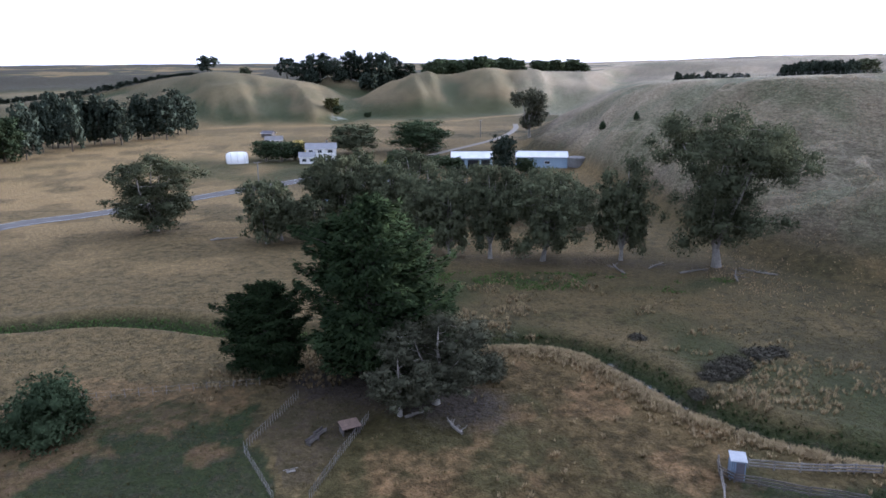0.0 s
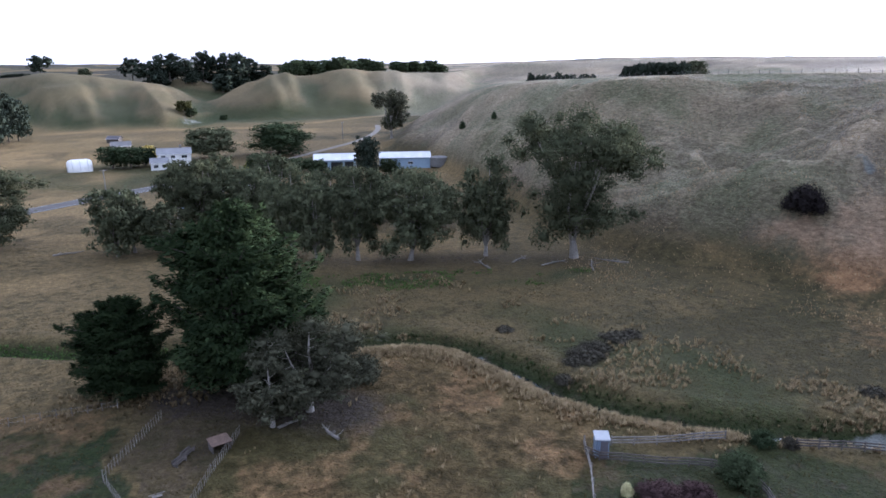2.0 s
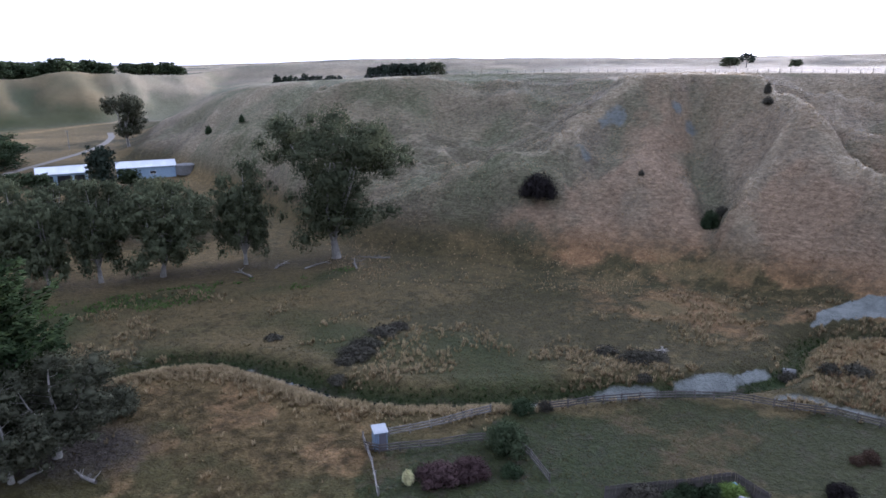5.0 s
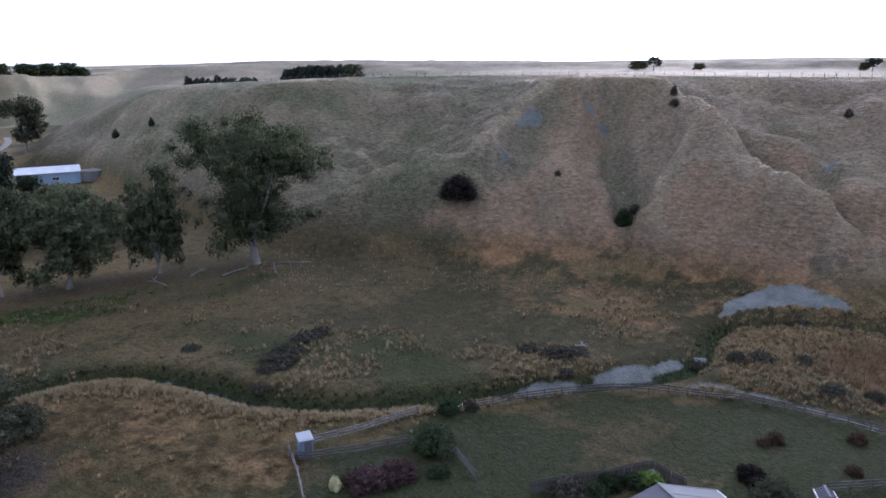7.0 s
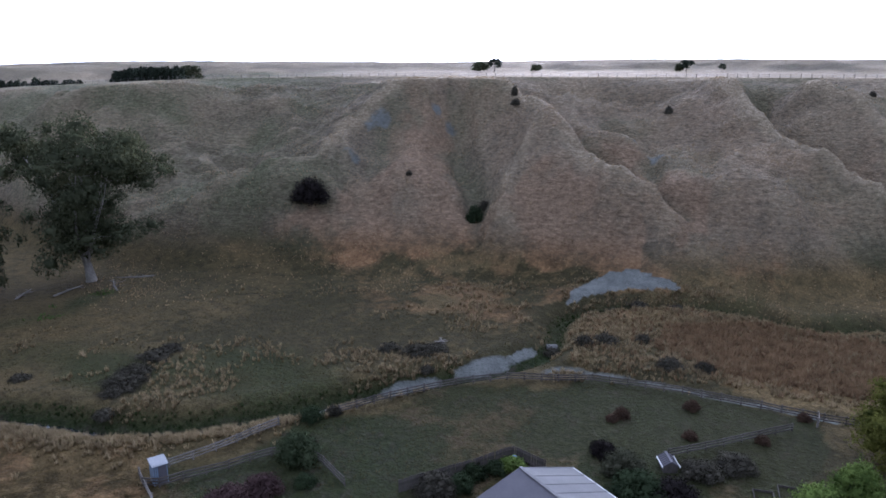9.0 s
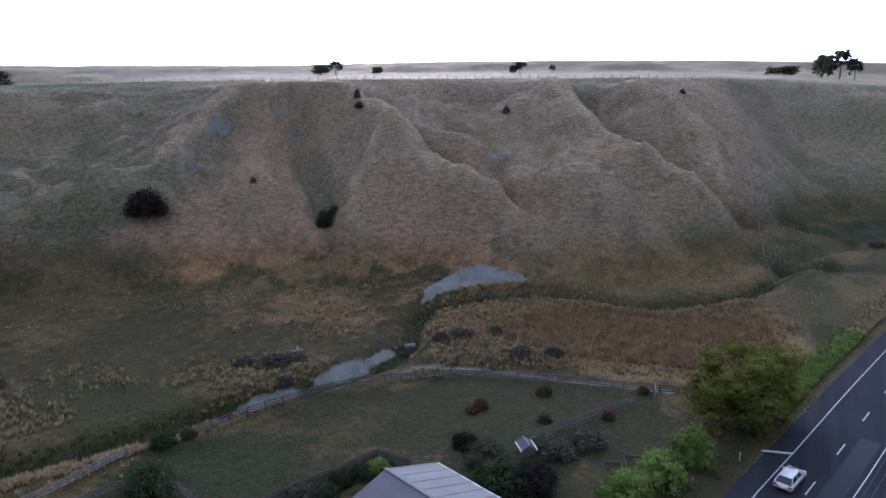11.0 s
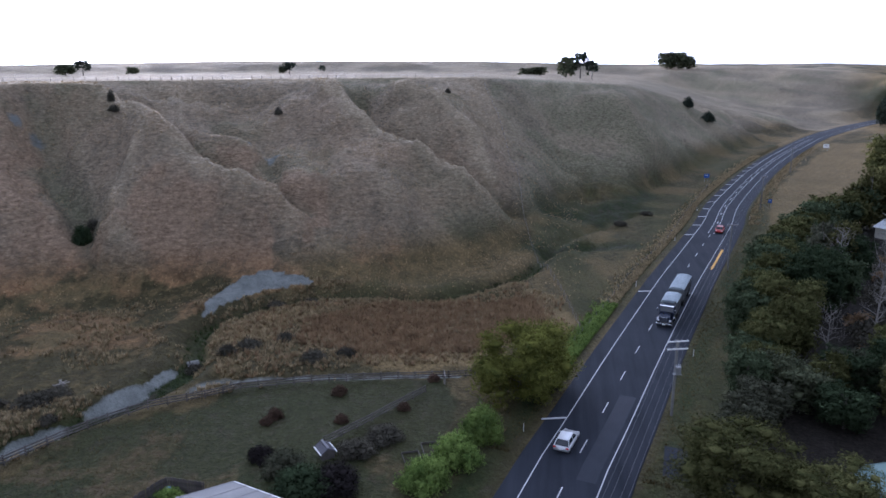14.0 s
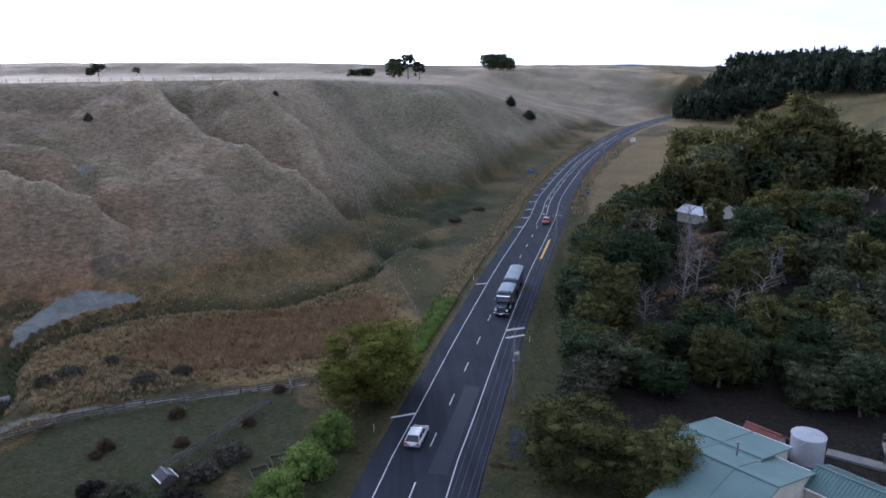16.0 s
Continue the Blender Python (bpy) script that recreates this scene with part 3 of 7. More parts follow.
def zones_of(x, y, z, slope, proud):
    r, az = np.hypot(x, y), np.degrees(np.arctan2(x, y))
    n1, n2, n3 = fbm(x / 30, y / 30, 71), fbm(x / 9, y / 9, 72), fbm(x / 90, y / 90, 73)
    wx, wy = x + (n2 - 0.5) * 8, y + (fbm(x / 9, y / 9, 75) - 0.5) * 8
    ds = dist_line(x, y, STREAM)
    rd = np.minimum(dist_line(x, y, ROAD), dist_line(x, y, HIGHWAY))
    steep = step(0.07, 0.26, slope) * step(1.5, 5, z)
    dry = step(0.42, 0.62, n1) * 0.55 + step(0.5, 0.7, n2) * 0.25
    dry = dry * (1 - 0.5 * (1 - step(125, 150, r)) * (1 - step(3, 6, z)))
    left = step(-9, -15, az) * step(150, 190, r) * (1 - step(400, 460, r))
    dry = np.maximum(dry, left * (0.35 + 0.6 * step(0.35, 0.55, n2)))
    dry = np.maximum(dry, 0.34 * step(104, 118, r) * (1 - step(190, 240, r)) * step(-24, -18, az) * (1 - step(24, 34, az)) * (0.55 + 0.9 * n2))
    dry = np.maximum(dry, np.exp(-((ds - 6) / 3.0) ** 2) * 0.9 * inside(wx, wy, FRONT))
    front = inside(wx, wy, FRONT)
    dry = np.where(front, np.maximum(dry * 0.6, 0.06 + 0.22 * n2), dry)
    dry = np.maximum(dry, 0.6 * step(16, 24, rd * 0 + z) * step(0.45, 0.6, n1))
    green = step(0.52, 0.68, n3) * 0.2
    green = np.maximum(green, np.exp(-(ds / np.where(x > 85, 1.5, 2.6)) ** 2) * np.where(x > 85, 0.6, 0.95) * (1 - step(3, 8, z)))
    green = np.where(inside(wx, wy, YARD), np.maximum(green * 0.9, 0.40 + 0.25 * step(0.4, 0.7, n1) + 0.16 * n2), green)
    green = np.maximum(green, np.exp(-(dist_line(x, y, [(-2, 128), (14, 124), (30, 124), (52, 121)]) / 6) ** 2) * (0.2 + 0.5 * step(0.4, 0.65, n2)))
    green = np.maximum(green, (0.12 + 0.5 * step(0.46, 0.64, fbm(x / 26, y / 26, 74))) * (1 - step(120, 140, r)) * (1 - step(3, 6, z)) * (x > -4) * (1 - inside(wx, wy, FRONT)))
    green = np.maximum(green, 0.75 * np.exp(-((rd - 8.5) / 2.5) ** 2) * (x > 50) * (0.4 + n2) * (r < 260))
    green = np.maximum(green, 0.95 * inside(wx, wy, PADDOCK) * (0.6 + 0.5 * n2))
    green = np.maximum(green, 0.6 * np.exp(-(dist_line(x, y, [(-90, 260), (-70, 290), (-40, 270)]) / 14) ** 2))
    green = np.maximum(green, 0.5 * steep * step(0.48, 0.6, fbm(x / 22, y / 22, 77)))
    # masks of the spur crests and gully floors, for relief painted as colour
    crest, damp = np.zeros_like(x), np.zeros_like(x)
    on = (r < 300) & (az > 12) & (az < 100)
    qx, qy = x[on] + (fbm(x[on] / 18, y[on] / 18, 21) - 0.5) * 8, y[on] + (fbm(x[on] / 18, y[on] / 18, 22) - 0.5) * 8
    for ends, h, lo, hi in SPURS:
        d = dist_line(qx, qy, [bearing(a, q) for a, q in ends])
        if h > 0:
            crest[on] = np.maximum(crest[on], min(1, h / 4.5) * np.exp(-(d / 3.2) ** 2))
        else:
            damp[on] = np.maximum(damp[on], min(1, -h / 3) * np.exp(-(d / (0.5 * (lo + hi))) ** 2) * (1 - step(165, 185, np.hypot(qx, qy))))
    hill = step(4, 12, z) * (r < 700) * step(5, 9, az) * (1 - step(104, 108, az))
    dry = np.maximum(dry, hill * (0.12 + 0.18 * step(40, 50, az) + 0.62 * step(0.1, 1.7, proud)))          # dry crests, damp gullies; the tones also stand in for relief shading
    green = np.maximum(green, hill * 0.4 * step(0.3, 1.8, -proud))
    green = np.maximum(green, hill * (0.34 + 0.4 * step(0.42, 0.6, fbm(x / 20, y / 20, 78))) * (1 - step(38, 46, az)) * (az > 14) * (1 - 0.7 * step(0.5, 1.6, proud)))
    dry = np.maximum(dry, (0.3 + 0.45 * step(35.0, 35.7, z)) * step(33.5, 35.7, z) * (az > 15) * (r < 262))
    dry = np.maximum(dry * (1 - 0.5 * hill * damp), hill * crest * (0.7 + 0.5 * n2))          # short dry turf along the crests, paler still to paint their rim light
    # damp gully floors, their shade put into the green
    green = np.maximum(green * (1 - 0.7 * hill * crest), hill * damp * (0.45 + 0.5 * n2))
    across = step(-40, -30, az) * (1 - step(11, 14, az)) * step(430, 480, r) * (r < 800)
    # far hills take the same painted relief: pale rises, green folds
    dry = np.where(across > 0, 0.26 + 0.26 * step(0.35, 0.65, fbm(x / 40, y / 40, 84)) + 0.24 * step(0.2, 1.5, proud), dry)
    green = np.maximum(green, across * (0.26 + 0.16 * step(0.4, 0.6, fbm(x / 50, y / 50, 85)) + 0.42 * step(0.2, 1.2, -proud)))
    fern = np.where(inside(wx, wy, BRACKEN), 0.2 + 0.55 * step(0.4, 0.6, fbm(x / 5, y / 5, 92)), 0)
    dry = np.where(inside(wx, wy, FERN), np.maximum(dry, 0.25 + 0.6 * step(0.35, 0.65, n2)), dry)
    fern = np.maximum(fern, 0.5 * (inside(wx, wy, HILL_FERN) * 1.0 + inside(wx + (n1 - 0.5) * 50, wy + (n3 - 0.5) * 50, HILL_FERN)) * (0.25 + 0.7 * step(0.35, 0.65, n2)) * (0.45 + 0.55 * step(1.5, 9, z)) * (1 - 0.7 * step(175, 205, r)) * (1 - 0.7 * step(0.4, 1.6, -proud)))
    fern = np.maximum(fern, 0.5 * inside(wx, wy, PADDOCK) * step(0.54, 0.62, fbm(x / 6, y / 6, 89)))
    fern = np.maximum(fern, 0.3 * inside(wx, wy, [(-60, 68), (-24, 72), (-22, 80), (-45, 84)]))
    fern = np.maximum(fern, 0.22 * inside(wx, wy, YARD) * step(0.56, 0.66, fbm(x / 7, y / 7, 88)))
    foot = step(40, 48, az) * (1 - step(76, 80, az)) * step(100, 112, r) * (1 - step(138, 150, r)) * (ds > 4)
    fern = np.maximum(fern, foot * (0.10 + 0.42 * step(0.42, 0.6, fbm(x / 7, y / 7, 86))))
    dry = np.maximum(dry, foot * 0.5 * step(0.5, 0.64, fbm(x / 5, y / 5, 82)))
    fern = np.maximum(fern, front * 0.36 * step(0.5, 0.64, fbm(x / 5, y / 5, 81)))
    green = np.maximum(green, front * 0.4 * step(0.52, 0.66, fbm(x / 11, y / 11, 80)))
    silt = silt_of(x, y)
    west = (1 - step(-8, 0, x)) * step(70, 84, y) * (1 - step(420, 460, r))
    dry = np.maximum(dry, west * (0.3 + 0.2 * n2) * (1 - inside(wx, wy, PADDOCK)))
    dry = np.where(inside(wx, wy, PADDOCK) | inside(wx, wy, YARD), dry * 0.3, dry)
    bare = 0.34 * (inside(wx, wy, PADDOCK) | inside(wx, wy, YARD)) * (0.55 + 0.6 * n1)
    bare = np.maximum(bare, 0.42 * inside(wx, wy, [(-15, 58), (-12, 58), (-8, 72), (-14, 80), (-20, 68)]))
    bare = np.maximum(bare, 0.42 * np.exp(-(dist_line(x, y, [(-12, 158), (4, 140), (22, 138), (55, 132)]) / 7) ** 2) * (0.5 + n2))
    bare = np.maximum(bare, 0.9 * np.exp(-(dist_line(x, y, [(-14, 82), (-4, 80), (4, 76)]) / 6) ** 2))
    bare = np.maximum(bare, np.exp(-((rd - 6.6) / 1.0) ** 2) * 0.35)
    bare = np.maximum(bare, 0.5 * np.exp(-(ds / 1.6) ** 2) * (x > -5) * (x < 80))
    dry = dry * (1 - np.exp(-(ds / 2.2) ** 2))
    dry = np.maximum(dry, 0.8 * np.exp(-((rd - 8.5) / 1.8) ** 2) * (x > 112))
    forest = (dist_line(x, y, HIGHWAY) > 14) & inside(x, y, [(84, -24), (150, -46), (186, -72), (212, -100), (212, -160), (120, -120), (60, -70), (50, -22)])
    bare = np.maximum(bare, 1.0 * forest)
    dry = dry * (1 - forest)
    track = np.exp(-(dist_line(wx * 0.3 + x * 0.7, wy * 0.3 + y * 0.7, [(-146, 427), (-100, 432), (-76, 439), (-25, 445), (11, 468), (57, 512), (86, 551)]) / 4.5) ** 2)
    dry, green = np.maximum(dry, 0.95 * track), green * (1 - track)
    green = np.maximum(green, 0.7 * np.exp(-(dist_line(x, y, [(-98, 288), (-77, 250), (-57, 240), (-40, 290)]) / 13) ** 2) * (0.5 + 0.6 * n2))
    for a0, r0, a1, r1, w in ((88.8, 156, 96.1, 164, 4.0), (89.5, 187, 95.7, 211, 9.0), (97, 230, 93, 190, 5.0)):
        wet = np.exp(-(dist_line(wx, wy, [bearing(a0, r0), bearing(a1, r1)]) / w) ** 2)
        green, bare, dry = np.maximum(green, 0.95 * wet), np.maximum(bare, 0.42 * wet), dry * (1 - wet)
    line = np.interp(r, [107, 152, 195, 250], [92.2, 88.2, 86.6, 83.9])          # grazed short beyond the boundary fence
    wedge = sum(inside(wx, wy, q) * 0.6 + inside(wx + (n1 - 0.5) * 16, wy + (n3 - 0.5) * 16, q) * 0.4 for q in WEDGES)
    fern = np.maximum(fern, wedge * (0.5 + 0.6 * step(0.3, 0.65, n2)) * (1 - 0.7 * crest))
    grazed = step(0, 0.6, az - line) * (r > 100) * (r < 420) * (az < 106)
    fern, dry = fern * (1 - grazed), np.where(grazed > 0.5, np.maximum(dry * 0.45, 0.14 + 0.36 * step(0.4, 0.65, n2)), dry)
    green = np.maximum(green, grazed * (0.22 + 0.30 * step(0.42, 0.6, fbm(x / 14, y / 14, 87))))
    verge = inside(wx, wy, [(160, -46), (230, -66), (300, -93), (400, -140), (380, -180), (280, -130), (205, -88)])
    dry, bare = np.maximum(dry, verge * (0.45 + 0.4 * n2)), bare * (1 - verge)
    green = np.maximum(green, 0.45 * (1 - verge) * step(112, 114, az) * step(230, 270, r) * (r < 560))
    fern = fern * (1 - 0.6 * hill * np.maximum(damp, crest))
    rank = (1 - grazed) * hill * (1 - 0.8 * damp) * (1 - 0.7 * crest) * (az > 50) * (az < 92) * (r < 260)
    fern = np.maximum(fern, rank * (0.14 + 0.5 * n2) * (1 - 0.6 * step(0.3, 1.6, -proud)) * (1 - 0.7 * step(0.5, 1.8, proud)) * (1 - 0.5 * step(190, 225, r)))
    woods = step(np.where(az < -6, 0.36, np.where(az < 14, 0.43, 0.52)), np.where(az < -6, 0.42, np.where(az < 14, 0.49, 0.6)), fbm(x / 170, y / 120, 83)) * step(760, 900, r)
    # dark woods; open land past 740 m paled, distance haze put into dry
    green, dry, bare = np.maximum(green, woods), np.maximum(dry * (1 - woods), np.where(az < 14, 0.6, 0.25) * (r > 740) * (1 - woods)), np.maximum(bare, woods * 0.6)
    hillside = np.maximum(np.maximum(step(2, 9, z), r > 520) * step(5, 9, az) * (1 - step(108, 112, az)), across * step(2, 8, z) * 0.22)
    golden = front * 1.0
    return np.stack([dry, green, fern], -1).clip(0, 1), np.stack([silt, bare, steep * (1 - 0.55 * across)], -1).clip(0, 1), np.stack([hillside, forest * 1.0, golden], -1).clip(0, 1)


build_ground()

# ---------------------------------------------------------------- roads
def asphalt(name, dark, light):
    """Bitumen seal: fine chip, and long streaks of wear that run with the highway."""
    m, t, p = material(name, 0.92)
    p.inputs["Specular IOR Level"].default_value = 0.15
    run = node(t, "ShaderNodeMapping")
    run.inputs["Rotation"].default_value = (0, 0, radians(17))
    run.inputs["Scale"].default_value = (0.035, 0.75, 1)
    t.links.new(t.nodes.new("ShaderNodeTexCoord").outputs["Object"], run.inputs["Vector"])
    wear = noise_of(t, 1.0, 5, 0.32, 0.68, run.outputs[0], 0.6)
    patch, chip = noise_of(t, 0.12, 4), noise_of(t, 18, 3)
    both = math_of(t, 'ADD', math_of(t, 'MULTIPLY', wear, 0.55), math_of(t, 'ADD', math_of(t, 'MULTIPLY', patch, 0.25), math_of(t, 'MULTIPLY', chip, 0.2)))
    t.links.new(mixed(t, both, dark, light), p.inputs["Base Color"])
    bumped(t, p, chip, 0.25, 0.01)
    return m


M_ASPHALT = asphalt("asphalt", (0.009, 0.011, 0.016), (0.027, 0.031, 0.041))
M_PAINT = simple("road_paint", (0.36, 0.37, 0.38), (0.52, 0.53, 0.54), 2.0, 0.7, 0, 0.1, 30, 0.005)
M_AMBER = simple("amber_paint", (0.50, 0.26, 0.04), (0.62, 0.34, 0.06), 2.0, 0.7, 0, 0.1, 30, 0.005)


def strip(line, left, right, z, thick=0.0):
    """A band along a line from left to right of it (metres, to the right positive)."""
    p = np.array(line)
    d = np.gradient(p, axis=0)
    d /= np.linalg.norm(d, axis=1)[:, None]
    n = np.stack([d[:, 1], -d[:, 0]], -1)
    v, f = [], []
    for k in range(len(p)):
        for off in (left, right):
            q = p[k] + n[k] * off
            v.append((q[0], q[1], z))
        if thick:
            for off in (left - 0.25, right + 0.25):
                q = p[k] + n[k] * off
                v.append((q[0], q[1], z - thick))
    s = 4 if thick else 2
    for k in range(len(p) - 1):
        a, b = k * s, (k + 1) * s
        f.append((a, a + 1, b + 1, b))
        if thick:
            f.append((a + 2, a, b, b + 2))
            f.append((a + 1, a + 3, b + 3, b + 1))
    return v, f


def along(line, start, end):
    """The stretch of a line between two running lengths."""
    p = np.array(line)
    s = np.r_[0, np.cumsum(np.hypot(*np.diff(p, axis=0).T))]
    at = np.r_[start, s[(s > start) & (s < end)], end]
    return [(np.interp(q, s, p[:, 0]), np.interp(q, s, p[:, 1])) for q in at]


def build_roads():
    for name, line, l, r, label in (("road", HIGHWAY, -5.6, 6.4, "two-lane asphalt highway with painted edge lines"), ("country_road", [q for q in ROAD if q[1] < 266], -3.4, 3.4, "narrow worn grey country road through pasture")):
        road = part(name, strip(line, l, r, 0.10, 0.25), M_ASPHALT if name == "road" else simple("worn_grey_seal", (0.060, 0.058, 0.056), (0.095, 0.092, 0.088), 0.25, 0.95, 0, 0.25, 30, 0.01))
        tagged(road, label, "road", kind="structure")
        if line is not HIGHWAY:
            near_part = [q for q in line if q[1] < 250]
            part("edge_line", strip(near_part, -3.05, -2.9, 0.105), M_PAINT, road)
            part("edge_line", strip(near_part, 2.9, 3.05, 0.105), M_PAINT, road)
            continue
        part("edge_line", strip(line, -3.53, -3.42, 0.106), M_PAINT, road)
        part("edge_line", strip(line, 3.42, 3.53, 0.106), M_PAINT, road)
        p = np.array(line)
        s = np.r_[0, np.cumsum(np.hypot(*np.diff(p, axis=0).T))]
        at = lambda x: float(np.interp(x, p[:, 0], s))
        q = at(40) % 10
        while q < s[-1] - 60:
            x = np.interp(q, s, p[:, 0])
            if 20 < x < 178:
                part("lane_dash", strip(along(line, q, q + 3), -0.06, 0.06, 0.106), M_PAINT, road)
            q += 10
        # the flush median further on: two lines with bars between, and hatching on the shoulder
        part("median_line", strip(along(line, at(178), at(430)), -0.75, -0.63, 0.106), M_PAINT, road)
        part("median_line", strip(along(line, at(178), at(430)), 0.63, 0.75, 0.106), M_PAINT, road)
        for k, x in enumerate(np.arange(190, 330, 12)):
            part("median_bar", strip(along(line, at(x), at(x) + 3), -0.1, 0.1, 0.106), M_PAINT, road)
        bars = [75.6, 127.0] + [175 + 11.5 * k for k in range(13)]
        for x in bars:
            (ax, ay), (bx, by) = along(line, at(x), at(x) + 0.5)[0], along(line, at(x), at(x) + 0.5)[-1]
            d = np.array([bx - ax, by - ay]) / math.hypot(bx - ax, by - ay)
            n = np.array([d[1], -d[0]])
            o = np.array([ax, ay])
            a0, a1 = o - n * 3.55, o - n * 6.1 - d * 1.6
            if x > 100:
                a1 = o - n * 5.5 - d * 1.2
            w = d * (0.22 if x < 170 else 0.3)
            vs = [(*(a0 - w), 0.107), (*(a0 + w), 0.107), (*(a1 + w), 0.107), (*(a1 - w), 0.107)]
            part("shoulder_bar", (vs, [(0, 1, 2, 3)]), M_PAINT, road)
        part("amber_line", strip(along(line, at(146), at(163)), 4.3, 4.75, 0.106), M_AMBER, road)
        # newer seal laid over a worn stretch
        part("seal_patch", strip(along(line, at(64), at(84)), 0.9, 2.9, 0.103), simple("fresh_seal", (0.011, 0.014, 0.022), (0.017, 0.021, 0.032), 0.5, 0.8, 0, 0.2, 30, 0.01), road)

    track = part("farm_track", strip([q for q in ROAD if q[1] > 262], -1.5, 1.5, 0.09, 0.2), simple("gravel", (0.12, 0.105, 0.085), (0.20, 0.18, 0.15), 0.5, 0.9, 0, 0.3, 12))
    tagged(track, "pale gravel farm track up the valley", "track", kind="structure")


build_roads()

# ---------------------------------------------------------------- trees
def tube(v, f, pts, radii, n=6):
    """Adds a tapered tube along points to the lists v and f."""
    pts = [np.array(p, float) for p in pts]
    first = len(v)
    for k, p in enumerate(pts):
        d = pts[min(k + 1, len(pts) - 1)] - pts[max(k - 1, 0)]
        d /= np.linalg.norm(d) + 1e-9
        a = np.cross(d, (0.31, 0.95, 0.05))
        a /= np.linalg.norm(a) + 1e-9
        b = np.cross(d, a)
        for q in range(n):
            w = 2 * math.pi * q / n
            v.append(tuple(p + (a * math.cos(w) + b * math.sin(w)) * radii[k]))
    for k in range(len(pts) - 1):
        for q in range(n):
            i, j = first + k * n + q, first + k * n + (q + 1) % n
            f.append((i, j, j + n, i + n))
    f.append(tuple(first + (len(pts) - 1) * n + q for q in range(n)))


def leaves(centres, along_, across, length, width, out):
    """Pointed leaf sprays as one block of vertices and faces, with the soft normals of the foliage mass."""
    out = out / (np.linalg.norm(out, axis=1)[:, None] + 1e-9)
    across = np.where(((np.cross(across, along_) * out).sum(1) < 0)[:, None], -across, across)
    a, b = along_ * length[:, None], across * width[:, None]
    v = np.stack([centres - a * 0.5 - b * 0.5, centres - a * 0.3 + b * 0.55, centres + a * 0.6], 1).reshape(-1, 3)
    k = np.arange(len(centres))[:, None] * 3
    return v, (k + np.arange(3)[None]).tolist(), np.repeat(out, 3, axis=0)


def unit(n, g):
    d = g.normal(size=(n, 3))
    return d / np.linalg.norm(d, axis=1)[:, None]


def clumps_to_leaves(clumps, g, size, density, droop=0.0, flat=0.6, core=0.48):
    C, A, B, L, N = [], [], [], [], []
    heart = np.mean([c for c, _, _ in clumps], axis=0)
    span = max(np.linalg.norm(c - heart) for c, _, _ in clumps) + 1e-6
    for c, rx, rz in clumps:
        n = int(density * (rx * rx + 2 * rx * rz) / 3 / (size * size)) + 4
        d = unit(n, g)
        rad = 0.42 + 0.64 * g.random(n) ** 0.65
        lump = 1 + 0.28 * np.sin(d[:, 0] * 5 + c[0] * 3) * np.sin(d[:, 1] * 5 + c[1] * 3) * np.sin(d[:, 2] * 4 + 1)
        pos = np.array(c) + d * (rad * lump)[:, None] * np.array([rx, rx, rz])
        a = d * 0.5 + unit(n, g) * 0.9 + np.array([0, 0, -droop])
        a /= np.linalg.norm(a, axis=1)[:, None]
        up = unit(n, g) * flat + d * 0.7
        b = np.cross(a, up)
        b /= np.linalg.norm(b, axis=1)[:, None] + 1e-9
        C.append(pos), A.append(a), B.append(b), L.append(size * (0.6 + 0.8 * g.random(n)))
        N.append(d + (pos - heart) / span * 0.35 + g.normal(0, 0.42, (n, 3)) + [0, 0, 0.3])
    L = np.concatenate(L)
    v, f, n = leaves(np.vstack(C), np.vstack(A), np.vstack(B), L, L * 0.6, np.vstack(N))
    # twigs and inner leaves close up the heart of each clump
    corner = np.array([(a, b, c) for a in (-1, 1) for b in (-1, 1) for c in (-1, 1)]) / 1.732
    sides = np.array([(0, 1, 3, 2), (4, 6, 7, 5), (0, 4, 5, 1), (2, 3, 7, 6), (0, 2, 6, 4), (1, 5, 7, 3)])
    cv, cf, cn = [v], [], [n]
    for k, (c, rx, rz) in enumerate(clumps[::3] if size > 1.1 else clumps):
        w = g.random() * 6.28
        q = corner @ np.array([(math.cos(w), math.sin(w), 0), (-math.sin(w), math.cos(w), 0), (0, 0, 1)]) * g.uniform(0.75, 1.15, (8, 1))
        cf.append(sides + len(v) + 8 * k), cn.append(q), cv.append(np.array(c) + q * np.array([rx, rx, rz]) * core)
    return np.vstack(cv), f + np.vstack(cf).tolist(), np.vstack(cn)


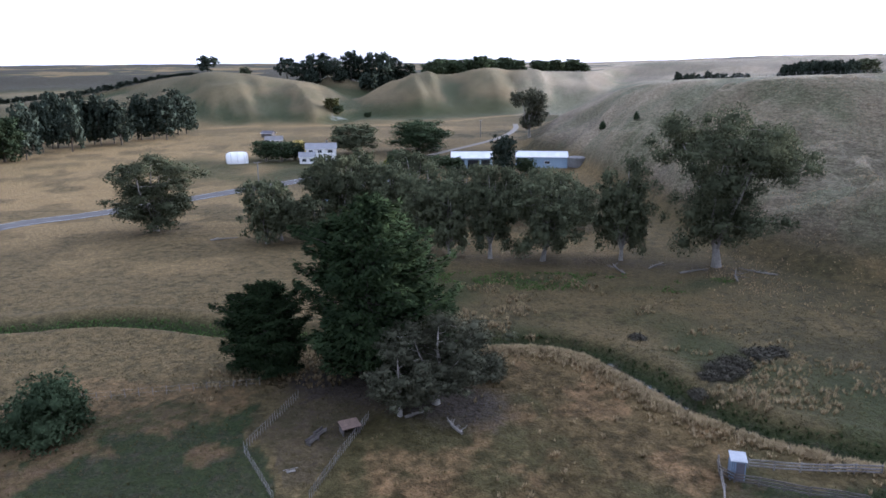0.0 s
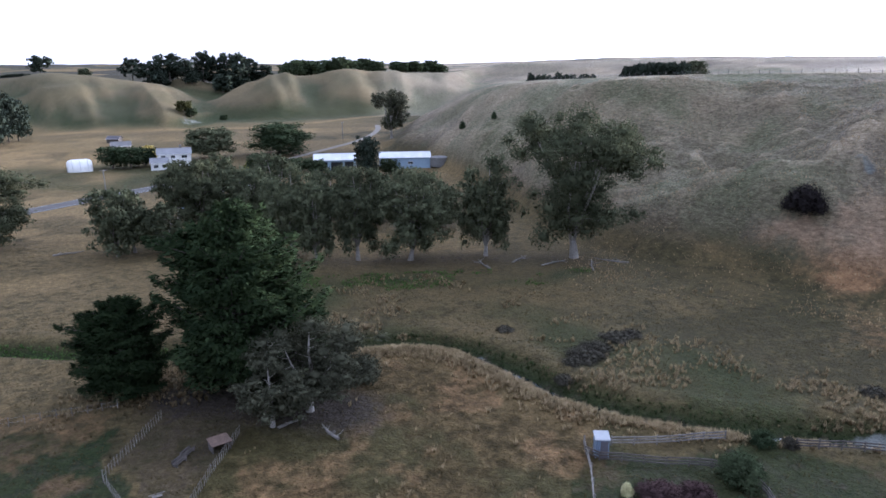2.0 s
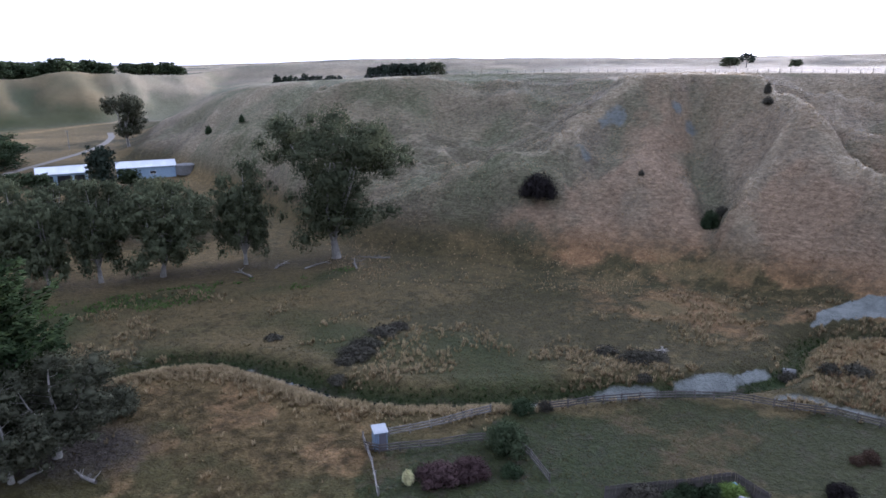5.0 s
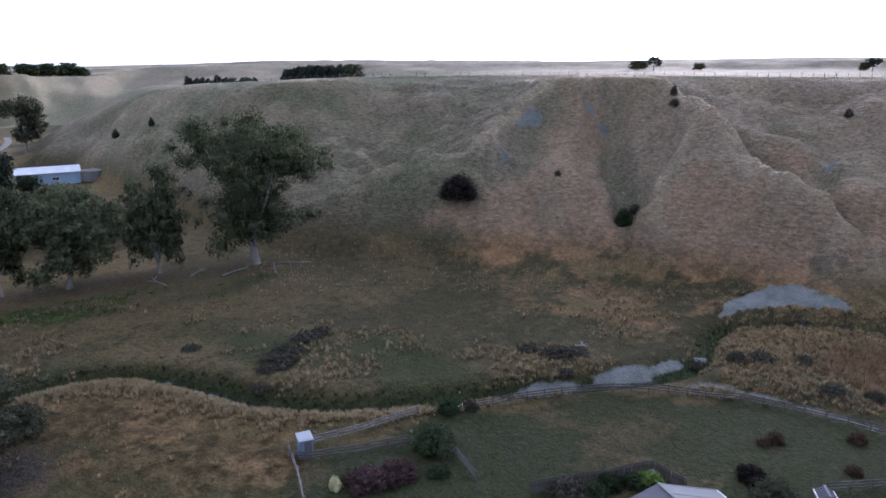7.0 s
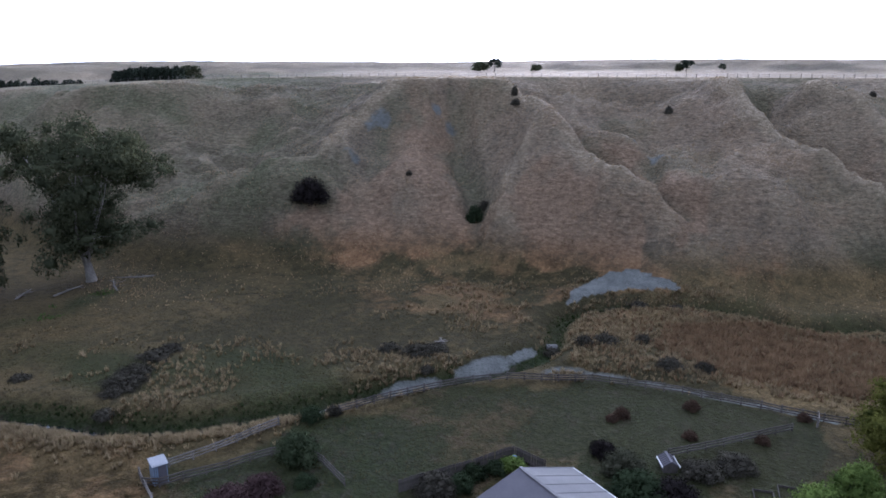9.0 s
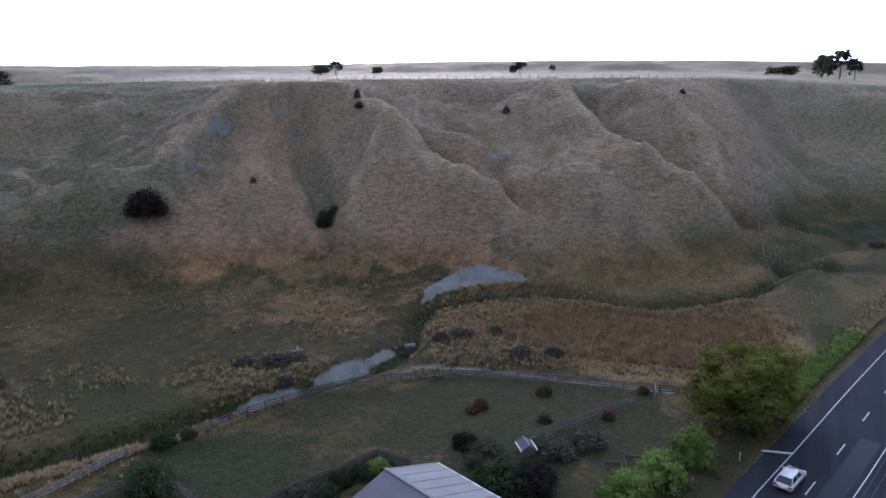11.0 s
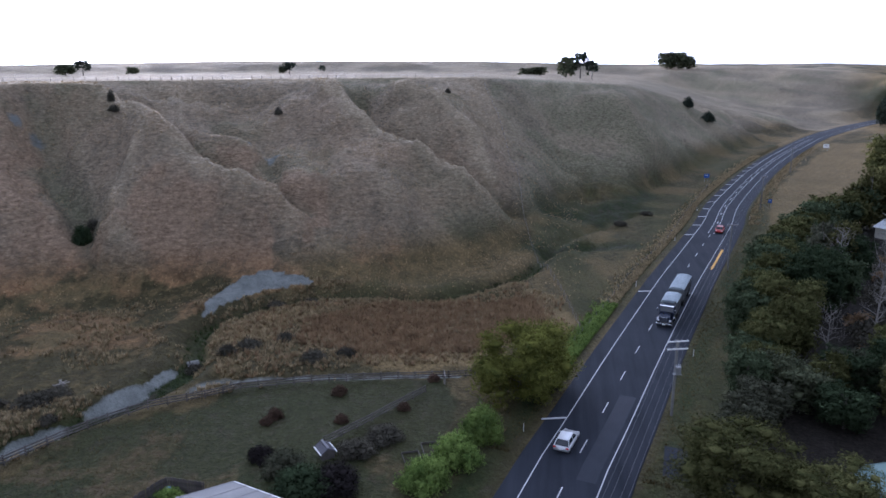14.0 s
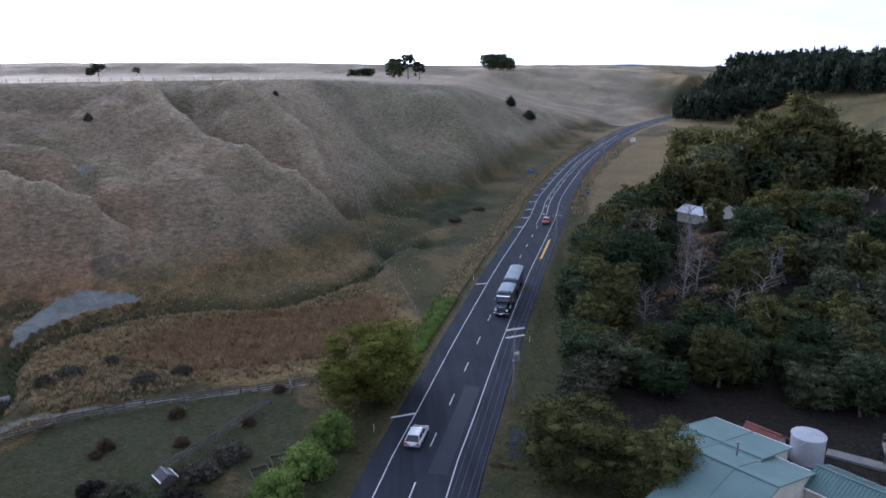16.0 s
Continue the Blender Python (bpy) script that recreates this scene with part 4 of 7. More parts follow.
def gum_limbs(h, w, seed, coarse, open_below):
    """A gum tree: a short flared bole that forks into leaning leaders, each with side limbs that carry leaf clumps."""
    g = np.random.default_rng(seed)
    v, f, clumps = [], [], []
    R, t0 = w / 2, h * 0.021
    fork = np.array([*g.normal(0, 0.02, 2) * h, h * g.uniform(0.08, 0.17)])
    tube(v, f, [(0, 0, -0.5), (0, 0, h * 0.012), fork * [0.5, 0.5, 0.6], fork], [t0 * 2.3, t0 * 1.6, t0 * 1.25, t0 * 1.05], 9)
    count = 5 if open_below < 0.3 else 7
    for k in range(count):
        a = k * 6.283 / (count - 1) + g.normal(0, 0.35)
        out = np.array([math.cos(a), math.sin(a), 0])
        reach = R * (0.08 if k == 0 else g.uniform(0.34, 0.66) if open_below < 0.3 else g.uniform(0.5, 0.8))
        top = h * (0.9 if k == 0 else g.uniform(0.62, 0.88) if open_below < 0.3 else g.uniform(0.72, 0.86))
        line = [fork - [0, 0, h * 0.02]]
        for s in (0.3, 0.62, 1.0):
            p = fork + out * reach * s ** 0.85 + [*g.normal(0, 0.022, 2) * h, 0]
            p[2] = fork[2] + (top - fork[2]) * s
            line.append(p)
        r0 = t0 * (0.85 if k == 0 else g.uniform(0.5, 0.75))
        tube(v, f, line, [r0, r0 * 0.8, r0 * 0.52, r0 * 0.16], 7 if coarse < 2 else 4)
        line = np.array(line)
        for lift in (-0.03, 0.02):
            cr = R * g.uniform(0.24, 0.34)
            clumps.append((line[-1] + [*g.normal(0, 0.3, 2) * cr, h * lift], cr, cr * 0.66))
        for j in range(7):
            s = 0.16 + 0.84 * (j + 0.5) / 7
            start = np.array([np.interp(s, [0, 0.3, 0.62, 1.0], line[:, q]) for q in range(3)])
            high = (start[2] - fork[2]) / (h - fork[2])
            if high < open_below and g.random() < (0.5 if high < 0.25 else 0.72):
                continue
            b = a + g.normal(0, 1.25)
            side = R * g.uniform(0.16, 0.5) * (0.75 + 0.5 * math.sin(math.pi * min(1, high * 1.15)))
            end = start + [math.cos(b) * side, math.sin(b) * side, h * g.uniform(-0.02, 0.07)]
            d = math.hypot(end[0], end[1])
            if d > R * 0.82:
                end[:2] *= R * 0.82 / d
            end[2] = min(end[2], h * (0.93 - (0.16 if open_below < 0.3 else 0.13) * (d / R) ** 2))
            mid = (start + end) / 2 + [*g.normal(0, 0.02, 2) * h, -0.01 * h]
            tb = r0 * (0.42 - 0.2 * s)
            tube(v, f, [start, mid, end], [tb, tb * 0.6, tb * 0.2], 5 if coarse < 2 else 3)
            cr = R * g.uniform(0.2, 0.34)
            clumps.append((end, cr, cr * 0.66))
            for q in range(2):
                more = end + [*g.normal(0, 0.85, 2) * cr, g.normal(0, 0.45) * cr]
                more[2] = min(more[2], h * 0.95)
                c2 = cr * g.uniform(0.5, 0.8)
                clumps.append((more, c2, c2 * 0.66))
                if coarse < 1.4:
                    tube(v, f, [mid, (mid + more) / 2 + [0, 0, 0.3], more], [tb * 0.4, tb * 0.25, tb * 0.08], 3)
    for k in range(15 if open_below < 0.3 else 10):                                # low hanging boughs round the bole
        a = k * 2.4 + g.normal(0, 0.4)
        z = h * (g.uniform(0.17, 0.6) if open_below < 0.3 else g.uniform(0.2, 0.46))
        q = R * (g.uniform(0.35, 0.66) if open_below < 0.3 else g.uniform(0.24, 0.44))
        start, end = fork * [1, 1, 1.2], np.array([math.cos(a) * q, math.sin(a) * q, z])
        tube(v, f, [start, (start + end) / 2 + [0, 0, h * 0.04], end], [t0 * 0.25, t0 * 0.16, t0 * 0.05], 4)
        cr = R * g.uniform(0.24, 0.36)
        clumps.append((end, cr, cr * 0.85))
        clumps.append((end + [*g.normal(0, 0.7, 2) * cr, -cr * 0.5], cr * 0.7, cr * 0.6))
    return v, f, clumps


def branching(kind, h, w, seed, coarse=1.0):
    """Trunk geometry and crown clumps of a broad-headed tree of height h and width w, at the origin."""
    g = np.random.default_rng(seed)
    v, f, clumps = [], [], []
    R = w / 2
    if kind == "euc":
        base, fork, thick, ups = 0.16, 0.12, 0.019, 0.9
    elif kind == "pine":
        base, fork, thick, ups = 0.10, 0.16, 0.016, 0.5
    elif kind == "umbrella":
        base, fork, thick, ups = 0.3, 0.36, 0.022, 0.75
    else:
        base, fork, thick, ups = 0.12, 0.14, 0.022, 0.8
    lean = g.normal(0, 0.03, 2) * h
    top = np.array([lean[0], lean[1], h * 0.86])
    trunk = [np.array([0, 0, -0.4]), np.array([0, 0, 0.0]) + [0, 0, h * 0.02], top * [0.25, 0.25, 0.3] + [*g.normal(0, 0.012, 2) * h, 0], top * [0.6, 0.6, 0.62] + [*g.normal(0, 0.02, 2) * h, 0], top]
    t0 = h * thick
    tube(v, f, trunk, [t0 * 1.7, t0 * 1.25, t0 * 0.95, t0 * 0.6, t0 * 0.15], 7)
    if kind == "euc" and seed % 2 == 0:
        d = g.normal(size=2)
        d = d / np.hypot(*d) * h * 0.13
        tube(v, f, [(0, 0, -0.3), (d[0] * 0.25, d[1] * 0.25, h * 0.08), (d[0], d[1], h * 0.34), (d[0] * 1.6, d[1] * 1.6, h * 0.6)], [t0 * 1.1, t0 * 0.8, t0 * 0.6, t0 * 0.2])
    n = {"euc": 26, "pine": 30, "umbrella": 16}.get(kind, 26)
    for k in range(n):
        s = (k + 0.5) / n
        z0 = h * (fork + (0.84 - fork) * s)
        start = np.array([np.interp(z0, [0, top[2]], [0, top[0]]), np.interp(z0, [0, top[2]], [0, top[1]]), z0])
        ang = k * 2.4 + g.normal(0, 0.5)
        zone = {"euc": 0.55 + 0.45 * math.sin(math.pi * (0.15 + 0.7 * s)), "pine": 1.05 - 0.65 * s, "umbrella": 0.6 + 0.4 * math.sin(math.pi * s)}.get(kind, 0.35 + 0.65 * math.sin(math.pi * (0.2 + 0.62 * s)))
        reach = R * zone * (0.42 + 0.56 * g.random())
        lift = h * (0.04 + 0.13 * g.random()) * ups
        end = start + [math.cos(ang) * reach, math.sin(ang) * reach, lift if kind != "pine" else lift * 0.4]
        end[2] = min(end[2], h * 0.92)
        mid = (start + end) / 2 + [*g.normal(0, 0.03, 2) * h, -h * 0.015]
        tb = t0 * (0.40 - 0.22 * s)
        tube(v, f, [start, mid, end], [tb, tb * 0.65, tb * 0.2], 5 if coarse < 2 else 3)
        cr = R * (0.23 + 0.15 * g.random()) * (1.4 if kind == "round" else 1.0)
        clumps.append((end, cr, cr * (0.6 if kind in ("euc", "umbrella") else 0.72)))
        for q in range(2 if kind == "euc" else 3):
            side = end * [1, 1, 1] + [*g.normal(0, 1, 2) * cr * 1.15, g.normal(0, 0.6) * cr]
            far = math.hypot(side[0], side[1])
            if far > R * 0.8:
                side[:2] *= R * 0.8 / far
            side[2] = np.clip(side[2], h * 0.1, h * 0.95)
            if coarse < 1.4 and q < 2:
                tube(v, f, [mid, (mid + side) / 2 + [0, 0, 0.3], side], [tb * 0.4, tb * 0.25, tb * 0.08], 3)
            c2 = cr * (0.45 + 0.4 * g.random())
            clumps.append((side, c2, c2 * 0.6))
    clumps.append((top + [0, 0, h * 0.05], R * 0.28, h * 0.07))
    return v, f, clumps


def conifer(h, w, seed, low=0.02):
    """A dense cypress: tiers of level boughs, each a fan of drooping sprays."""
    g = np.random.default_rng(seed)
    v, f = [], []
    tube(v, f, [(0, 0, -0.4), (0, 0, h * 0.3), (g.normal(0, 0.2), g.normal(0, 0.2), h * 0.7), (0, 0, h * 0.97)], [h * 0.03, h * 0.022, h * 0.012, h * 0.002], 8)
    C, A, B, L, N = [], [], [], [], []
    n = 250
    for k in range(n):
        s = (k + g.random()) / n
        z = h * (low + (0.98 - low) * s)
        full = (1 - 0.93 * s ** 4.2) ** 0.9 * (0.50 + 0.58 * g.random()) * (1.3 if g.random() < 0.07 else 1.0) * (0.8 + 0.2 * min(1, s * 6))
        reach = max(0.6, w / 2 * full)
        ang = g.random() * 2 * math.pi
        d = np.array([math.cos(ang), math.sin(ang), 0])
        side = np.array([-d[1], d[0], 0])
        rise = reach * (0.16 + 0.42 * g.random())
        tip = np.array([0, 0, z]) + d * reach + [0, 0, rise]
        tube(v, f, [(0, 0, z), np.array([0, 0, z]) + d * reach * 0.55 + [0, 0, rise * 0.35], tip], [h * 0.006, h * 0.004, h * 0.001], 4)
        m = int(44 + reach * 46)
        q = 0.22 + 0.8 * g.random(m) ** 0.7
        spread = reach * 0.36 * np.sin(np.clip(q, 0, 1) * math.pi * 0.82 + 0.25)
        lat = g.normal(0, 0.55, m) * spread
        pos = np.array([0, 0, z]) + d * (reach * q)[:, None] + side * lat[:, None]
        pos[:, 2] += rise * q ** 1.6 + g.normal(0, 0.3, m) - 0.14 * np.abs(lat)
        a = d * 0.9 + side * (lat / (spread + 0.3))[:, None] * 0.5 + g.normal(0, 0.35, (m, 3))
        a[:, 2] += 0.12
        a /= np.linalg.norm(a, axis=1)[:, None]
        b = np.cross(a, g.normal(0, 0.5, (m, 3)) + [0, 0, 1])
        b /= np.linalg.norm(b, axis=1)[:, None]
        C.append(pos), A.append(a), B.append(b), L.append(0.36 + 0.42 * g.random(m))
        N.append(d * 0.7 + g.normal(0, 0.25, (m, 3)) + side * (lat / (spread + 0.3))[:, None] * 0.5 + [0, 0, 0.4])
    L = np.concatenate(L)
    return v, f, leaves(np.vstack(C), np.vstack(A), np.vstack(B), L, L * 0.42, np.vstack(N))


TEMPLATES = {}


def tree(key, x, y, h, w, turn, name, label, category="tree", group="", z=None):
    """Stands a tree of a kind: the first of its kind is built, later ones are copies, scaled to their height and width."""
    kind, variant, leaf, bark = key
    seen = 0.36 * w / 13 * 1250 / max(60, math.hypot(x, y))
    coarse = min((1.0, 1.5, 2.4, 3.8, 6.0), key=lambda q: abs(math.log(q * seen / (4.6 if math.hypot(x, y) < 185 else 4.8 if y > 0 and math.hypot(x, y) < 680 else 6.0)))) if kind not in ("bush", "scrub", "conifer") else (1.0 if math.hypot(x, y) < (170 if kind != "scrub" else 95) else 2.0)
    key = (*key, coarse)
    size = {"bush": (3.0, 4.0), "conifer": (22.0, 16.0), "scrub": (2.0, 5.0)}.get(kind, (16.0, 13.0))
    gz = ground_z(x, y) if z is None else z
    m = Matrix.LocRotScale((x, y, gz - 0.05), Euler((0, 0, radians(turn))), (w / size[1], w / size[1], h / size[0]))
    if key in TEMPLATES:
        ob = copy_thing(TEMPLATES[key], m)
        ob.scale = m.to_scale()
        ob.name = name
        return tagged(ob, label, category, group)
    ob = tagged(new(name), label, category, group)
    seed = 11 * variant + sum(map(ord, kind))
    g = np.random.default_rng(seed)
    if kind == "conifer":
        v, f, lf = conifer(*size, seed)
    elif kind in ("bush", "scrub"):
        v, f, clumps = [], [], []
        for k in range(13):
            a, q = k * 2.4, math.sqrt((k + 0.4) / 13)
            rr = size[1] / 2 * 0.72 * q
            zt = size[0] * (0.86 - 0.5 * q * q) * (0.8 + 0.3 * g.random())
            end = np.array([math.cos(a) * rr, math.sin(a) * rr, zt * 0.72])
            tube(v, f, [(0, 0, -0.15), end * [0.4, 0.4, 0.5], end], [0.07, 0.05, 0.015], 5)
            c = size[1] * 0.17 * (0.85 + 0.4 * g.random())
            clumps.append((end, c, min(c * 0.95, zt * 0.5)))
            clumps.append((end * [1.1, 1.1, 0.42], c, min(c * 0.9, end[2] * 0.42 + 0.1)))
        lf = clumps_to_leaves(clumps, g, (0.15 if kind == "bush" else 0.16) * coarse, 13.0 if kind == "bush" else 9.0, core=0.5)
    else:
        v, f, clumps = gum_limbs(*size, seed, coarse, 0.45 if kind == "tallgum" else 0.12) if kind in ("euc", "tallgum") else branching(kind, *size, seed, coarse)
        lf = clumps_to_leaves(clumps, g, {"euc": 0.33, "tallgum": 0.27, "pine": 0.36, "umbrella": 0.38}.get(kind, 0.33) * coarse, {"pine": 9.0, "umbrella": 10.0, "round": 8.5, "tallgum": 11.0}.get(kind, 9.0), 0.3 if "gum" in kind or kind == "euc" else 0.0)
    part("trunk" if kind not in ("bush", "scrub") else "woody_base", (v, f), bark, ob, smooth=True)
    part("crown", lf, leaf, ob)
    ob.matrix_basis = m
    TEMPLATES[key] = ob
    return ob


def at_bearing(key, az, r, *rest, **more):
    x, y = bearing(az, r)
    return tree(key, x, y, *rest, **more)


def grow_trees():
    g = np.random.default_rng(5)
    tree(("conifer", 0, M_CYPRESS, M_DBARK), -8.2, 85, 23.5, 18, 0, "cypress_tree", "tall dark green cypress with level boughs beside a pen")
    tree(("conifer", 1, M_CYPRESS, M_DBARK), -21.8, 86, 12.5, 12, 40, "cypress_tree", "small dark green cypress beside the tall one")
    tree(("conifer", 2, M_CYPRESS, M_DBARK), -3, 86, 14, 12, 80, "cypress_tree", "dark green cypress with long side boughs")
    tree(("euc", 1, M_GREY, M_BARK), 0.2, 77, 11.5, 12.5, 30, "gum_tree", "spreading grey-leaved gum tree at the pen's fence")
    tree(("euc", 2, M_GREY, M_BARK), -4, 74, 8.5, 8, 110, "gum_tree", "low grey-leaved gum tree with pale twigs")
    tree(("bush", 0, M_GREY, M_BARK), 7, 84, 4.5, 6, 0, "shrub", "grey-green shrub beside the gum tree", "shrub")
    tree(("bush", 1, M_BROAD, M_DBARK), -43, 71, 8.5, 11, 0, "shrub", "broad dark green shrub on rough grass", "shrub")
    gum = "gum tree with a dark crown and pale trunk in a row"
    row = [(-13.6, 159, 15, 9), (-12.4, 161, 14, 9), (-10.1, 156, 12, 8), (-7.4, 169, 18.5, 11), (-3.6, 171, 16, 11), (-0.5, 146, 20, 11), (1.4, 142, 17, 9), (4.8, 140, 20, 11), (9.2, 139, 19.5, 13), (15.5, 143, 22, 11),
           (-6, 186, 18, 12), (-2, 188, 17, 12), (2.5, 180, 14, 12), (6.5, 172, 13.5, 12), (11.5, 170, 12, 10), (-9, 192, 15, 11)]
    for k, (a, r, h, w) in enumerate(row):
        at_bearing(("euc", 3 + k % 4, M_EUC, M_BARK), a, r, h * 1.0, w * 1.08, 77 * k, "gum_tree", gum, group="row of gum trees")
    at_bearing(("tallgum", 8, M_EUC, M_BARK), 22.8, 143, 31.5, 23.5, 20, "gum_tree", "very tall gum tree with a forked pale trunk")
    at_bearing(("euc", 9, M_EUC, M_BARK), -21.8, 180, 19, 20, 0, "gum_tree", "broad old gum tree alone on dry pasture")
    at_bearing(("tallgum", 10, M_GREY, M_BARK), 7.8, 357, 25, 17, 0, "gum_tree", "slender gum tree alone at the hill's foot")
    at_bearing(("round", 0, M_BROAD, M_DBARK), -1.1, 315, 13.5, 25, 0, "tree", "wide dark round tree behind the farm")
    at_bearing(("round", 1, M_EUC, M_DBARK), -6.1, 308, 12, 19, 0, "tree", "grey-green drooping tree behind the farm")
    at_bearing(("pine", 0, M_PINE, M_DBARK), 5.8, 252, 14, 10, 0, "pine_tree", "dark pine tree in front of the sheds")
    at_bearing(("bush", 2, M_YELLOW, M_DBARK), -10.7, 312, 8, 9.5, 0, "shrub", "golden yellow shrub by the farmhouse", "shrub")
    for a, r, h, w in ((-13.2, 296, 8, 10), (-12.0, 292, 8, 9), (-11.0, 296, 7, 8)):
        at_bearing(("round", 2, M_BROAD, M_DBARK), a, r, h, w, a * 30, "tree", "dense green garden tree beside a white tent-like shed")
    at_bearing(("bush", 3, M_LIME, M_DBARK), -3.4, 268, 5, 7, 0, "shrub", "yellow-green garden shrub near the sheds", "shrub")
    for a, r, h, w in ((-2.8, 262, 7, 8), (-1.3, 258, 6, 9), (0.5, 262, 5, 8), (1.7, 260, 4.5, 7), (7.6, 252, 5.5, 7)):
        at_bearing(("round", 2, M_GREEN, M_DBARK), a, r, h, w, a * 40, "tree", "small green garden tree in front of the sheds", group="garden trees by the sheds")
    for a, r, h, w, lf in ((-7.9, 492, 8, 9, M_OLIVE), (-7.4, 490, 6, 7, M_GREEN), (-5.1, 500, 4, 5, M_BROAD)):
        at_bearing(("round", 2, lf, M_DBARK), a, r, h, w, a * 40, "tree", "pale olive tree on the side of a grassy knoll")
    for k in range(16):
        a = -29.5 + 10.4 * k / 15 + g.normal(0, 0.2)
        r = np.interp(a, [-30, -19], [350, 415]) + g.normal(0, 9)
        at_bearing(("pine", 1 + k % 3, M_PINE, M_DBARK), a, r, g.uniform(21, 27), g.uniform(11, 15), 50 * k, "pine_tree", "tall dark pine tree in a shelter belt", group="shelter belt of pines")
    for a, r, h in ((-33.5, 330, 17), (-32.2, 340, 20), (-31, 338, 18)):
        at_bearing(("round", 0, M_BROAD, M_DBARK), a, r, h, 16, a * 9, "tree", "dark green tree at the end of the pines")
    at_bearing(("round", 2, M_BRIGHT, M_DBARK), -33.6, 400, 18, 15, 0, "tree", "pale green tree behind the dark pines")


grow_trees()

# ---------------------------------------------------------------- stuff for buildings and vehicles
M_WHITE = simple("white_paint", (0.62, 0.62, 0.60), (0.78, 0.78, 0.76), 0.8, 0.6, 0, 0.1, 12)
M_WROOF = simple("white_roof_steel", (0.44, 0.46, 0.49), (0.62, 0.64, 0.66), 0.3, 0.45, 0, 0.05, 12)
M_BLUEW = simple("pale_blue_cladding", (0.22, 0.31, 0.40), (0.30, 0.40, 0.50), 0.4, 0.6, 0, 0.1, 12)
# near-black sheet standing for the shade inside open shed bays
M_DARKOP = simple("shadowed_interior", (0.012, 0.013, 0.015), (0.025, 0.026, 0.028), 0.5, 0.9, 0, 0.0, 12)
M_GREYROOF = simple("grey_roof_steel", (0.16, 0.165, 0.175), (0.24, 0.245, 0.255), 0.3, 0.5, 0, 0.1, 12)
M_ZINC = simple("weathered_zinc", (0.135, 0.133, 0.132), (0.205, 0.200, 0.195), 0.35, 0.7, 0.0, 0.08, 10)
M_SLATE = simple("mauve_grey_steel", (0.075, 0.072, 0.085), (0.115, 0.11, 0.125), 0.35, 0.65, 0.0, 0.08, 10)
M_GREENROOF = simple("faded_green_roof", (0.074, 0.128, 0.122), (0.110, 0.172, 0.163), 0.25, 0.55, 0, 0.08, 10)
M_REDROOF = simple("red_oxide_roof", (0.12, 0.038, 0.028), (0.19, 0.065, 0.048), 0.6, 0.65, 0, 0.1, 10)
M_CREAM = simple("cream_boards", (0.42, 0.39, 0.33), (0.55, 0.52, 0.45), 0.6, 0.7, 0, 0.1, 10)
M_TANK = simple("white_concrete_tank", (0.25, 0.265, 0.285), (0.36, 0.375, 0.395), 0.5, 0.7, 0, 0.15, 8)
M_TIMBER = simple("weathered_timber", (0.11, 0.10, 0.09), (0.25, 0.23, 0.21), 1.5, 0.85, 0, 0.4, 14)
M_DTIMBER = simple("dark_old_timber", (0.05, 0.045, 0.04), (0.12, 0.105, 0.095), 1.5, 0.9, 0, 0.4, 14)
M_CONCRETE = simple("concrete", (0.11, 0.108, 0.102), (0.18, 0.176, 0.168), 0.8, 0.85, 0, 0.2, 10)
M_STEEL = simple("grey_steel", (0.20, 0.205, 0.21), (0.30, 0.305, 0.31), 2.0, 0.4, 0.6, 0.05, 15)
M_CABLE = simple("weathered_cable", (0.06, 0.065, 0.075), (0.10, 0.105, 0.115), 2, 0.6, 0.2, 0.0, 20)
M_TYRE = simple("tyre_rubber", (0.015, 0.015, 0.016), (0.03, 0.03, 0.032), 4, 0.85, 0, 0.1, 30)
M_CHROME = simple("chrome", (0.55, 0.55, 0.56), (0.68, 0.68, 0.69), 3, 0.15, 1.0, 0.0, 20)
M_NAVY = simple("dark_blue_paint", (0.012, 0.017, 0.032), (0.02, 0.027, 0.045), 2, 0.25, 0.2, 0.0, 20)
M_TARP = simple("grey_tarpaulin", (0.17, 0.205, 0.225), (0.27, 0.315, 0.335), 0.7, 0.65, 0, 0.4, 3, 0.06)
M_SIDE = simple("grey_tipper_side", (0.10, 0.105, 0.11), (0.17, 0.175, 0.18), 0.8, 0.5, 0.3, 0.1, 8)
M_SILVER = simple("silver_paint", (0.45, 0.46, 0.47), (0.55, 0.56, 0.57), 2, 0.3, 0.5, 0.0, 20)
M_RED = simple("red_paint", (0.25, 0.022, 0.02), (0.36, 0.035, 0.03), 2, 0.3, 0.1, 0.0, 20)
M_LIGHT = simple("lamp_glass", (0.65, 0.66, 0.68), (0.75, 0.76, 0.78), 4, 0.15, 0, 0.0, 20)
M_TAIL = simple("red_lamp_glass", (0.35, 0.02, 0.02), (0.45, 0.03, 0.03), 4, 0.2, 0, 0.0, 20)
M_SIGNBLUE = simple("blue_sign", (0.02, 0.08, 0.30), (0.03, 0.10, 0.36), 3, 0.4, 0, 0.0, 20)
M_PLASTIC = simple("blue_plastic", (0.05, 0.12, 0.26), (0.08, 0.16, 0.33), 3, 0.5, 0, 0.0, 20)
M_GLASS, _t, _p = material("dark_window_glass", 0.06)
_p.inputs["Base Color"].default_value = (0.02, 0.024, 0.028, 1)
_p.inputs["Specular IOR Level"].default_value = 0.6
M_WATER, _t, _p = material("still_water", 0.04)
_p.inputs["Base Color"].default_value = (0.015, 0.02, 0.018, 1)
_p.inputs["Specular IOR Level"].default_value = 0.5
bumped(_t, _p, noise_of(_t, 2.0, 3), 0.15, 0.02)


